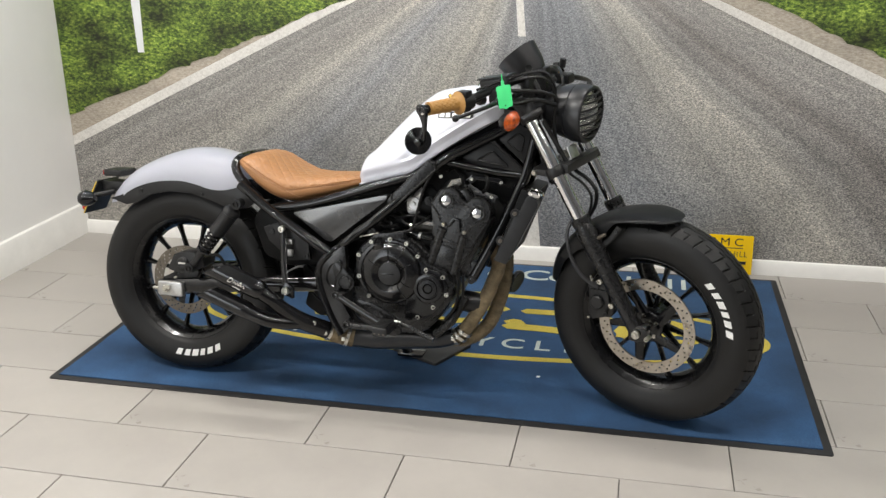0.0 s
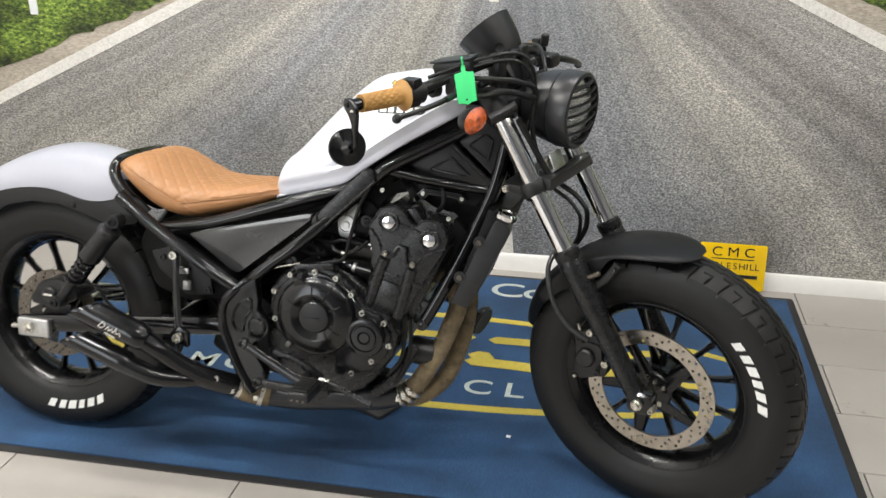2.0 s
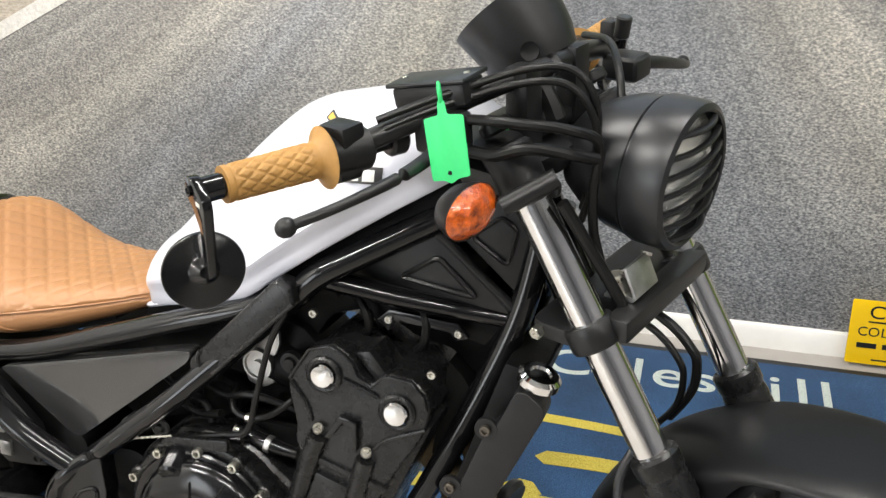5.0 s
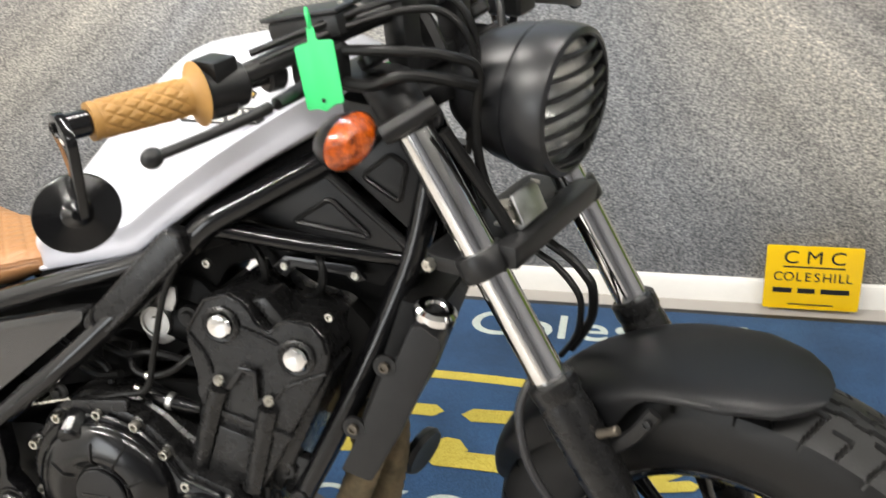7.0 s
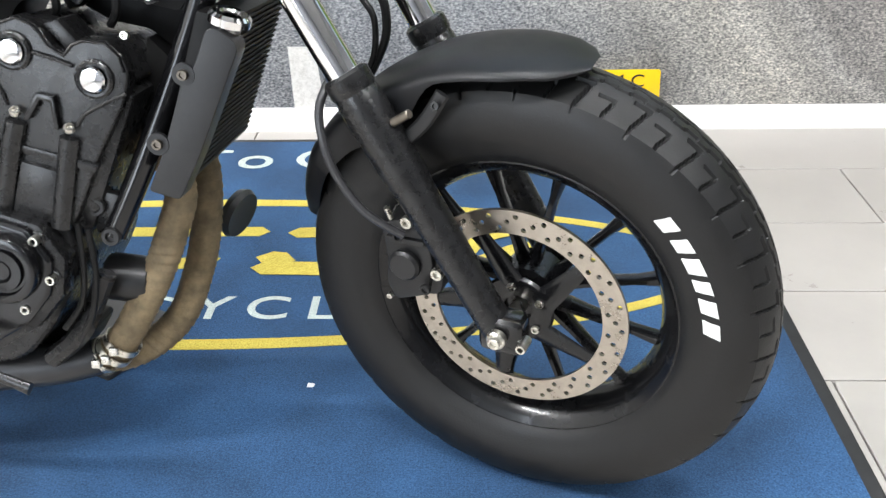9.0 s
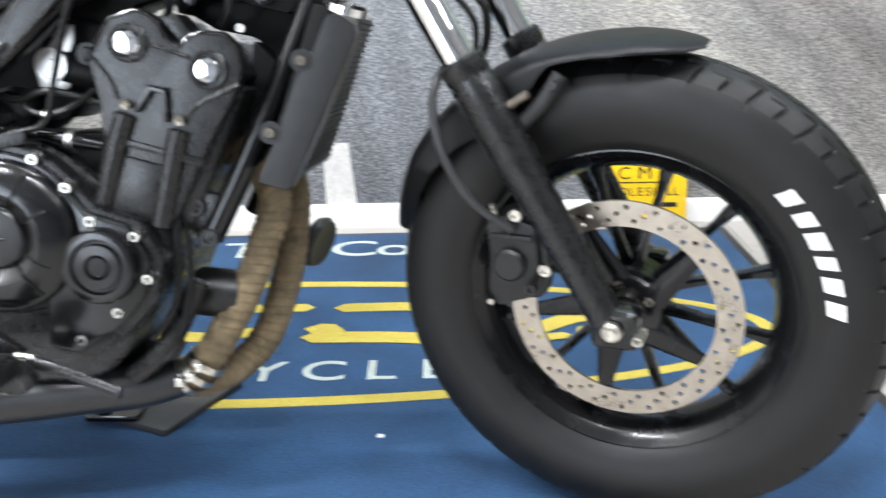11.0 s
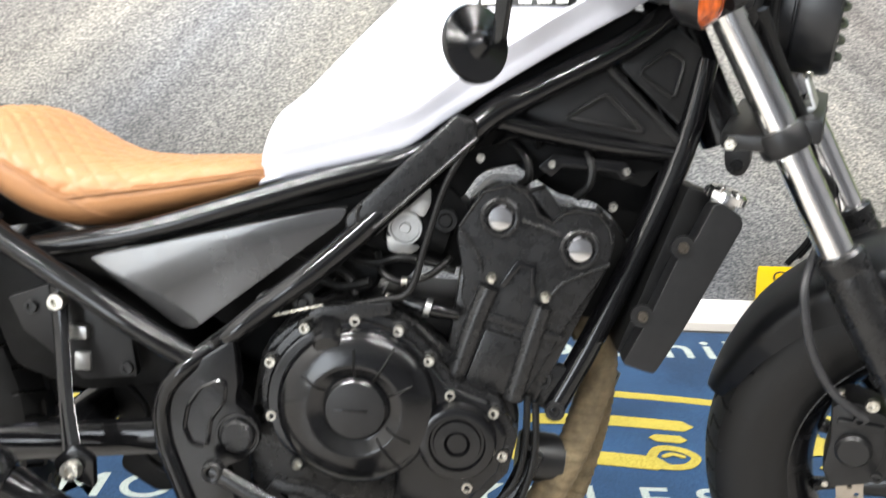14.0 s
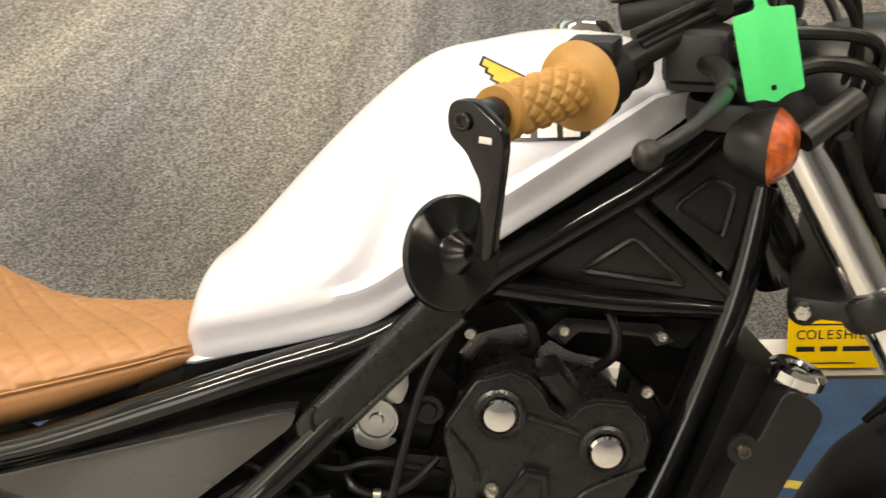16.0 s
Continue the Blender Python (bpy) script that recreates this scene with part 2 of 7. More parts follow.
def wheel_tracks(m, vx, hz):
    """Tones the printed asphalt in bands that run to the road's vanishing point: pale worn strips and blue-grey oil strips."""
    nt = m.node_tree
    b = nt.nodes["Principled BSDF"]
    src = b.inputs["Base Color"].links[0].from_socket
    tc = nt.nodes["Texture Coordinate"]
    sep = nt.nodes.new("ShaderNodeSeparateXYZ")
    nt.links.new(tc.outputs["Object"], sep.inputs[0])
    def mathn(op, a, c):
        n = nt.nodes.new("ShaderNodeMath")
        n.operation = op
        for k, v in enumerate((a, c)):
            if isinstance(v, (int, float)):
                n.inputs[k].default_value = v
            else:
                nt.links.new(v, n.inputs[k])
        return n.outputs[0]
    wob = nt.nodes.new("ShaderNodeTexNoise")
    wob.inputs["Scale"].default_value, wob.inputs["Detail"].default_value = 1.3, 6
    nt.links.new(tc.outputs["Object"], wob.inputs["Vector"])
    a = mathn("DIVIDE", mathn("SUBTRACT", sep.outputs[0], vx), mathn("SUBTRACT", hz, sep.outputs[2]))
    a = mathn("ADD", a, mathn("MULTIPLY", mathn("SUBTRACT", wob.outputs[0], 0.5), 0.35))
    a = mathn("ADD", mathn("MULTIPLY", a, 0.2381), 0.4762)      # -2..2.2 to 0..1
    cr = nt.nodes.new("ShaderNodeValToRGB")
    stops = [(0.000, (0.92, 0.90, 0.87)), (0.060, (0.88, 0.85, 0.82)), (0.131, (1.22, 1.18, 1.10)), (0.226, (0.86, 0.88, 0.93)), (0.357, (1.26, 1.22, 1.12)), (0.429, (0.93, 0.95, 1.00)), (0.500, (0.78, 0.82, 0.90)), (0.583, (0.82, 0.86, 0.93)), (0.648, (1.05, 1.04, 1.02)), (0.707, (1.38, 1.34, 1.25)), (0.762, (1.00, 0.98, 0.96)), (0.821, (0.76, 0.72, 0.70)), (0.893, (0.98, 0.95, 0.93)), (1.000, (1.12, 1.09, 1.04))]
    el = cr.color_ramp.elements
    while len(el) < len(stops):
        el.new(0.5)
    for i, (p, c) in enumerate(stops):
        el[i].position = p
        el[i].color = (*[v * 0.6 for v in c], 1)
    nt.links.new(a, cr.inputs[0])
    # fine streaks along the same rays
    sn = nt.nodes.new("ShaderNodeTexNoise")
    sn.noise_dimensions = "1D"
    sn.inputs["Scale"].default_value, sn.inputs["Detail"].default_value = 34.0, 5
    nt.links.new(a, sn.inputs["W"])
    streak = mathn("ADD", mathn("MULTIPLY", sn.outputs[0], 0.8), 0.6)
    # the grain grows finer and fainter towards the horizon
    fade = nt.nodes.new("ShaderNodeMapRange")
    fade.inputs[1].default_value, fade.inputs[2].default_value, fade.inputs[3].default_value, fade.inputs[4].default_value = 0.3, 1.3, 0.0, 0.55
    nt.links.new(sep.outputs[2], fade.inputs[0])
    even = nt.nodes.new("ShaderNodeMix")
    even.data_type = "RGBA"
    even.inputs[7].default_value = (0.235, 0.232, 0.226, 1)
    nt.links.new(fade.outputs[0], even.inputs[0])
    nt.links.new(src, even.inputs[6])
    mul = nt.nodes.new("ShaderNodeVectorMath")
    mul.operation = "MULTIPLY"
    nt.links.new(even.outputs[2], mul.inputs[0])
    nt.links.new(cr.outputs[0], mul.inputs[1])
    sc = nt.nodes.new("ShaderNodeVectorMath")
    sc.operation = "SCALE"
    # multiplies the colour by more with height, 1.48 low to 2.22 high
    rise = nt.nodes.new("ShaderNodeMapRange")
    rise.inputs[1].default_value, rise.inputs[2].default_value, rise.inputs[3].default_value, rise.inputs[4].default_value = 0.1, 1.25, 1.48, 2.22
    nt.links.new(sep.outputs[2], rise.inputs[0])
    nt.links.new(mathn("MULTIPLY", streak, rise.outputs[0]), sc.inputs[3])
    nt.links.new(mul.outputs[0], sc.inputs[0])
    nt.links.new(sc.outputs[0], b.inputs["Base Color"])


HORIZON, VANISH = 1.464, -0.285     # of the printed road
wheel_tracks(ASPHALT, VANISH, HORIZON)


# ---- mesh helpers ----
def smooth_sharp(me, angle=35):
    me.polygons.foreach_set("use_smooth", [True] * len(me.polygons))
    me.set_sharp_from_angle(angle=radians(angle))


def mesh_of(name, bm, mat, angle=35):
    bmesh.ops.recalc_face_normals(bm, faces=bm.faces)
    me = bpy.data.meshes.new(name)
    bm.to_mesh(me)
    bm.free()
    for m in (mat if isinstance(mat, (list, tuple)) else [mat]):
        me.materials.append(m)
    smooth_sharp(me, angle)
    return me


def part(name, bm, mat, parent, label="", m=None, angle=35):
    ob = new(name, mesh_of(name, bm, mat, angle))
    ob.parent = parent
    if m is not None:
        ob.matrix_basis = m
    return tagged(ob, label)


def thing(name, label, category, group="", kind="", m=None):
    ob = new(name)
    ob.empty_display_size = 0.1
    if m is not None:
        ob.matrix_basis = m
    return tagged(ob, label, category, group, kind)


def solid(name, bm, mat, label, category, group="", kind="", m=None, angle=35):
    ob = new(name, mesh_of(name, bm, mat, angle))
    if m is not None:
        ob.matrix_basis = m
    return tagged(ob, label, category, group, kind)


def bevel(bm, w, seg=2, angle=30):
    if w > 0:
        es = [e for e in bm.edges if len(e.link_faces) == 2 and e.calc_face_angle(0) > radians(angle)]
        bmesh.ops.bevel(bm, geom=es, offset=w, segments=seg, profile=0.6, affect="EDGES", clamp_overlap=True)
    return bm


def box(lo, hi, w=0.003, bm=None, m=None, seg=2):
    b = bmesh.new()
    bmesh.ops.create_cube(b, size=1)
    c = [(a + d) / 2 for a, d in zip(lo, hi)]
    s = [abs(d - a) for a, d in zip(lo, hi)]
    bmesh.ops.transform(b, verts=b.verts, matrix=Matrix.Translation(c) @ Matrix.Diagonal((*s, 1)))
    bevel(b, w, seg)
    return merge(b, bm, m)


def merge(b, bm=None, m=None):
    if m is not None:
        bmesh.ops.transform(b, verts=b.verts, matrix=m)
    if bm is None:
        return b
    me = bpy.data.meshes.new("tmp")
    b.to_mesh(me)
    b.free()
    bm.from_mesh(me)
    bpy.data.meshes.remove(me)
    return bm


def along(p, q):
    """The pose at p whose z axis points to q."""
    d = Vector(q) - Vector(p)
    return Matrix.Translation(p) @ d.to_track_quat("Z", "Y").to_matrix().to_4x4()


def lathe(profile, n=32, m=None, bm=None, close=False):
    """Turns (radius, height) points about z."""
    b = bmesh.new()
    rings = []
    for r, z in profile:
        if r < 1e-6:
            rings.append([b.verts.new((0, 0, z))])
        else:
            rings.append([b.verts.new((r * math.cos(2 * math.pi * i / n), r * math.sin(2 * math.pi * i / n), z)) for i in range(n)])
    pairs = list(zip(rings, rings[1:])) + ([(rings[-1], rings[0])] if close else [])
    for a, c in pairs:
        for i in range(n):
            j = (i + 1) % n
            if len(a) == 1 and len(c) == 1:
                continue
            if len(a) == 1:
                b.faces.new((a[0], c[i], c[j]))
            elif len(c) == 1:
                b.faces.new((a[i], a[j], c[0]))
            else:
                b.faces.new((a[i], a[j], c[j], c[i]))
    return merge(b, bm, m)


def rod(p, q, r, r2=None, n=20, bm=None, chamfer=0.0):
    L = (Vector(q) - Vector(p)).length
    r2 = r if r2 is None else r2
    c = min(chamfer, r * 0.5, r2 * 0.5, L * 0.4)
    prof = [(0, 0), (r - c, 0), (r, c), (r2, L - c), (r2 - c, L), (0, L)] if c > 0 else [(0, 0), (r, 0), (r2, L), (0, L)]
    return lathe(prof, n, along(p, q), bm)


def spline(points, k=6):
    """Catmull-Rom through the points."""
    P = [Vector(p) for p in points]
    out = []
    for i in range(len(P) - 1):
        a, b, c, d = P[max(i - 1, 0)], P[i], P[i + 1], P[min(i + 2, len(P) - 1)]
        for s in range(k):
            t = s / k
            out.append(0.5 * ((2 * b) + (c - a) * t + (2 * a - 5 * b + 4 * c - d) * t * t + (3 * b - a - 3 * c + d) * t ** 3))
    out.append(P[-1])
    return out


def tube(points, r, n=12, k=6, bm=None, flat=1.0, curved=True, side=(0, 1, 0), wrap=0.0, pitch=0.012):
    """Sweeps a circle (flattened by flat across side) along the points. r: a number or one for each point. wrap: overlap ridges of a bandage."""
    pts = spline(points, k) if curved and len(points) > 2 else [Vector(p) for p in points]
    rs = [r] * len(pts) if isinstance(r, (int, float)) else [np.interp(i / (len(pts) - 1), np.linspace(0, 1, len(r)), r) for i in range(len(pts))]
    b = bmesh.new()
    rings = []
    sd = Vector(side)
    run = 0.0
    for i, p in enumerate(pts):
        d = (pts[min(i + 1, len(pts) - 1)] - pts[max(i - 1, 0)]).normalized()
        if i:
            run += (p - pts[i - 1]).length
        u = (sd - d * sd.dot(d))
        u = u.normalized() if u.length > 0.05 else d.orthogonal().normalized()
        v = d.cross(u)
        ring = []
        for j in range(n):
            a = 2 * math.pi * j / n
            rr = rs[i] * (1 + wrap * (((run + 0.006 * math.sin(a)) / pitch) % 1.0))
            ring.append(b.verts.new(p + u * (rr * flat * math.cos(a)) + v * (rr * math.sin(a))))
        rings.append(ring)
    for a, c in zip(rings, rings[1:]):
        for j in range(n):
            k2 = (j + 1) % n
            b.faces.new((a[j], a[k2], c[k2], c[j]))
    b.faces.new(rings[0][::-1])
    b.faces.new(rings[-1])
    return merge(b, bm)


def plate(outline, y0, y1, w=0.003, bm=None, m=None, seg=2, axis="y"):
    """A slab with an outline in x and z, between y0 and y1 (axis z: outline in x and y between heights)."""
    b = bmesh.new()
    def at(p, c):
        return (p[0], c, p[1]) if axis == "y" else (p[0], p[1], c)
    a = [b.verts.new(at(p, y0)) for p in outline]
    c = [b.verts.new(at(p, y1)) for p in outline]
    b.faces.new(a)
    b.faces.new(c[::-1])
    n = len(outline)
    for i in range(n):
        j = (i + 1) % n
        b.faces.new((a[j], a[i], c[i], c[j]))
    bmesh.ops.recalc_face_normals(b, faces=b.faces)
    bevel(b, w, seg)
    return merge(b, bm, m)


def rounded(points, r, k=4):
    """An outline with its corners rounded by about r."""
    out = []
    n = len(points)
    for i in range(n):
        p, a, c = Vector(points[i]), Vector(points[i - 1]), Vector(points[(i + 1) % n])
        da, dc = (a - p), (c - p)
        ra, rc = min(r, da.length * 0.45), min(r, dc.length * 0.45)
        s, e = p + da.normalized() * ra, p + dc.normalized() * rc
        for j in range(k + 1):
            t = j / k
            out.append(tuple(s * (1 - t) ** 2 + p * 2 * t * (1 - t) + e * t * t))
    return out


def loft(stations, closed=True, caps=True, bm=None):
    """Joins rings of equally many points."""
    b = bmesh.new()
    rings = [[b.verts.new(p) for p in st] for st in stations]
    n = len(rings[0])
    for a, c in zip(rings, rings[1:]):
        for j in range(n if closed else n - 1):
            k = (j + 1) % n
            b.faces.new((a[j], a[k], c[k], c[j]))
    if caps:
        b.faces.new(rings[0][::-1])
        b.faces.new(rings[-1])
    return merge(b, bm)


def bolt(p, d, r=0.006, h=0.005, bm=None, socket=True):
    """A hex-socket bolt head at p that points along d."""
    m = along(p, Vector(p) + Vector(d))
    prof = [(0, h * 0.45), (r * 0.5, h * 0.45), (r * 0.55, h), (r * 0.9, h), (r, h * 0.8), (r, 0), (0, 0)] if socket else [(0, h), (r * 0.85, h), (r, h * 0.75), (r, 0), (0, 0)]
    return lathe(prof, 12, m, bm)


def letter(ch, size, mat, parent, m, depth=0.0008, bold=0.0, stretch=1.0):
    cu = bpy.data.curves.new("text", "FONT")
    cu.body, cu.size, cu.extrude, cu.offset, cu.align_x = ch, size, depth, bold, "CENTER"
    ob = new("text", cu)
    me = bpy.data.meshes.new_from_object(ob)
    bpy.data.objects.remove(ob)
    me.name = "letter"
    me.materials.clear()
    me.materials.append(mat)
    o = new("letter", me)
    o.parent = parent
    o.matrix_basis = m @ Matrix.Diagonal((stretch, 1, 1, 1))
    return o


def lettering(row, size, mat, parent, m, depth=0.0008, bold=0.0, stretch=1.0):
    """Letters one by one: row lists each with the place of its middle."""
    for ch, x in row:
        letter(ch, size, mat, parent, m @ Matrix.Translation((x, 0, 0)), depth, bold, stretch)


# ---- the room ----
def room():
    floor = solid("floor", box((ROOM_W - 0.2, ROOM_S - 0.2, -0.12), (ROOM_E + 0.2, ROOM_N + 0.2, -0.006), 0), GROUT, "grey porcelain tiled showroom floor with dark grout", "floor", kind="structure")
    wall_n = solid("wall_north", box((ROOM_W - 0.15, ROOM_N, -0.1), (ROOM_E + 0.15, ROOM_N + 0.15, ROOM_H), 0), WALL_PAINT, "plain wall behind a printed road mural", "wall", kind="structure")
    # East and south walls are out of view; their grey holds back bounced light.
    solid("wall_east", box((ROOM_E, ROOM_S - 0.15, -0.1), (ROOM_E + 0.15, ROOM_N, ROOM_H), 0), GREY_PAINT, "unseen grey wall closing the room, dark to limit bounced light", "wall", kind="structure")
    solid("wall_south", box((ROOM_W - 0.15, ROOM_S - 0.15, -0.1), (ROOM_E, ROOM_S, ROOM_H), 0), GREY_PAINT, "unseen grey wall closing the room, dark to limit bounced light", "wall", kind="structure")
    # side wall with an assumed, unseen shop window in its far part
    y0, y1, z0, z1 = -3.05, 0.15, 0.4, 2.3
    bm = box((ROOM_W - 0.15, ROOM_S, -0.1), (ROOM_W, y0, ROOM_H), 0)
    box((ROOM_W - 0.15, y1, -0.1), (ROOM_W, ROOM_N, ROOM_H), 0, bm)
    box((ROOM_W - 0.15, y0, -0.1), (ROOM_W, y1, z0), 0, bm)
    box((ROOM_W - 0.15, y0, z1), (ROOM_W, y1, ROOM_H), 0, bm)
    solid("wall_west", bm, WALL_PAINT, "smooth white painted side wall with an assumed window", "wall", kind="structure")
    win = thing("window_1", "assumed white-framed window, unseen, for light from the left", "window", kind="structure", m=pose(ROOM_W - 0.08, 0, 0))
    for i in range(3):
        ya, yb = y0 + (y1 - y0) / 3 * i, y0 + (y1 - y0) / 3 * (i + 1)
        bm = box((-0.03, ya, z0), (0.03, ya + 0.05, z1), 0.004)
        box((-0.03, yb - 0.05, z0), (0.03, yb, z1), 0.004, bm)
        box((-0.03, ya + 0.05, z0), (0.03, yb - 0.05, z0 + 0.06), 0.004, bm)
        box((-0.03, ya + 0.05, z1 - 0.06), (0.03, yb - 0.05, z1), 0.004, bm)
        part("window_frame", bm, UPVC, win)
        pane = part("pane", box((-0.006, ya + 0.05, z0 + 0.06), (0.006, yb - 0.05, z1 - 0.06), 0), GLASS, win)
        pane.visible_shadow = False
    # Ceiling is out of view too, its grey set to lower the fill.
    solid("ceiling", box((ROOM_W - 0.15, ROOM_S - 0.15, ROOM_H), (ROOM_E + 0.15, ROOM_N + 0.15, ROOM_H + 0.12), 0), CEILING_PAINT, "unseen grey ceiling, dark to limit bounced light", "ceiling", kind="structure")
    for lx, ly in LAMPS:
        t = thing("ceiling_light", "slim white fluorescent batten, unseen, assumed on the ceiling", "light", "ceiling battens", m=pose(lx, ly, ROOM_H))
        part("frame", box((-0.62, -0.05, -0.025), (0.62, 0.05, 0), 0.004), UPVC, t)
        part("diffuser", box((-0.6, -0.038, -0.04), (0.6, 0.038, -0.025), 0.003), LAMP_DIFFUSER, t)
    # skirting boards
    prof = [(0, 0), (0.018, 0), (0.018, 0.052), (0.012, 0.062), (0.0, 0.066)]
    b = loft([[(ROOM_W + 0.02, ROOM_N - y, z) for y, z in prof], [(ROOM_E, ROOM_N - y, z) for y, z in prof]])
    solid("baseboard", b, SKIRT_PAINT, "low white gloss skirting board under the mural", "skirting board", kind="structure")
    prof = [(0, 0), (0.02, 0), (0.02, 0.13), (0.014, 0.148), (0, 0.152)]
    b = loft([[(ROOM_W + y, ROOM_S, z) for y, z in prof], [(ROOM_W + y, ROOM_N, z) for y, z in prof]])
    solid("baseboard", b, SKIRT_PAINT, "tall white skirting board along the side wall", "skirting board", kind="structure")
    return floor


def mural():
    """The printed road photograph pasted on the north wall, in flat layers a millimetre apart."""
    t = thing("mural", "wall-sized print of an empty country road between grass verges", "wall mural", m=pose(0, ROOM_N, 0))
    x0, x1, z0, z1 = ROOM_W, ROOM_E, 0.06, ROOM_H - 0.02
    def sheet(name, outline, off, mat):
        part(name, plate([(min(max(x, x0), x1), min(max(z, z0), z1)) for x, z in outline], -off, -off + 0.0008, 0), mat, t)
    hz, vx = HORIZON, VANISH
    def on_edge(e, z):
        """Where the straight edge e, given by two of its points, stands at height z."""
        (xa, za), (xb, zb) = e
        return xa + (xb - xa) * (z - za) / (zb - za)
    line_l = ((-2.502, 0.490), (-1.525, 0.951)), ((-2.510, 0.439), (-1.389, 0.970))
    line_r = ((1.126, 0.849), (0.466, 1.147)), ((1.134, 0.794), (0.396, 1.147))
    turf_l, turf_r = ((-2.510, 0.592), (-1.412, 1.014)), ((1.116, 0.926), (0.622, 1.148))
    sheet("printed_road", [(x0, z0), (x1, z0), (x1, hz), (x0, hz)], 0.0012, ASPHALT)
    sheet("printed_sky", [(x0, hz), (x1, hz), (x1, z1), (x0, z1)], 0.0012, PRINT_SKY)
    # verges, grass and edge lines as they run to the vanishing point
    def wedge(e, f):
        """Between two edges, from the foot of the print to near the horizon."""
        top = hz - 0.05
        return [(on_edge(e, top), top), (on_edge(f, top), top), (on_edge(f, z0), z0), (on_edge(e, z0), z0)]
    def clipped(name, poly, off, mat, lo, hi):
        b = plate(poly, -off, -off + 0.0008, 0)
        for x, sgn in ((lo, -1), (hi, 1)):
            g = bmesh.ops.bisect_plane(b, geom=b.verts[:] + b.edges[:] + b.faces[:], plane_co=(x, 0, 0), plane_no=(sgn, 0, 0), clear_outer=True)
            bmesh.ops.holes_fill(b, edges=[e for e in b.edges if e.is_boundary])
        part(name, b, mat, t)
    clipped("printed_verge", wedge(line_l[0], ((-9.0, 0.4), (-0.6, hz))), 0.0024, VERGE, x0 + 0.001, x1)
    clipped("printed_verge", wedge(line_r[0], ((9.0, 0.4), (-0.02, hz))), 0.0024, VERGE, x0, x1)
    clipped("printed_line", wedge(*line_l), 0.0036, ROAD_LINE, x0 + 0.001, x1)
    clipped("printed_line", wedge(*line_r), 0.0036, ROAD_LINE, x0, x1)
    # grass with a ragged edge
    rng = random.Random(4)
    def grass(e, sgn, name):
        edge = []
        for i in range(90):
            z = 0.35 + (hz - 0.37) * i / 89
            x = on_edge(e, z) + sgn * (rng.uniform(-0.012, 0.018) + 0.018 * math.sin(i * 0.55) + 0.01 * math.sin(i * 1.4)) * (hz - z)
            edge.append((x, z + rng.uniform(-0.006, 0.006)))
        far = (x0 - 0.5) if sgn < 0 else (x1 + 0.5)
        poly = [(far, 0.30)] + edge + [(far, hz)]
        clipped(name, poly, 0.0048, GRASS, x0 + 0.001, x1)
    grass(turf_l, -1, "printed_grass")
    grass(turf_r, 1, "printed_grass")
    clipped("printed_trees", [(x0, hz - 0.06)] + [(x0 + 0.12 * i, hz + 0.22 + rng.uniform(-0.1, 0.14) - 0.16 * math.exp(-((x0 + 0.12 * i - vx) / 0.7) ** 2)) for i in range(52)] + [(x1, hz - 0.06), (vx + 0.3, hz - 0.01), (vx - 0.3, hz - 0.01)], 0.006, PRINT_TREES, x0 + 0.001, x1)
    # centre dashes and roadside post
    for xa, za, wa, xb, zb, wb in ((-0.262, 0.066, 0.043, -0.272, 0.24, 0.036), (-0.3185, 0.993, 0.0165, -0.336, 1.2, 0.0145), (-0.3, 1.3, 0.007, -0.29, 1.38, 0.004)):
        sheet("printed_dash", [(xa - wa, za), (xa + wa, za), (xb + wb, zb), (xb - wb, zb)], 0.0036, ROAD_LINE)
    sheet("printed_post", [(-2.102, 0.896), (-2.070, 0.896), (-2.058, 1.5), (-2.118, 1.5)], 0.006, POST_WHITE)


def sign():
    t = thing("dealer_sign", "yellow acrylic dealer sign with black lettering standing against the skirting", "sign", m=pose(0.576, 4.17, 0.012, -9, 0, 0))
    w, h = 0.116, 0.168
    part("panel", plate(rounded([(-w, 0), (w, 0), (w, h), (-w, h)], 0.006), -0.0015, 0.0015, 0.0006), SIGN_YELLOW, t)
    up = pose(0, -0.0022, 0, 90, 0, 0)
    lettering((("C", -0.056), ("M", 0.0), ("C", 0.056)), 0.048, DECAL_BLACK, t, pose(0, 0, 0.122) @ up, 0.0004, 0.0, 1.15)
    part("underline", box((-0.074, -0.0028, 0.1105), (0.074, -0.0016, 0.114), 0), DECAL_BLACK, t)
    lettering(list(zip("COLESHILL", (-0.084, -0.058, -0.034, -0.012, 0.01, 0.034, 0.052, 0.068, 0.086))), 0.034, DECAL_BLACK, t, pose(0, 0, 0.075) @ up, 0.0004, 0.0, 1.0)
    for i, (a, b) in enumerate(((-0.094, -0.048), (-0.034, 0.008), (0.022, 0.09))):
        part("print_bar", box((a, -0.0026, 0.043), (b, -0.0016, 0.056), 0), DECAL_BLACK, t)
    part("print_bar", box((-0.055, -0.0026, 0.011), (0.055, -0.0016, 0.0145), 0), DECAL_BLACK, t)


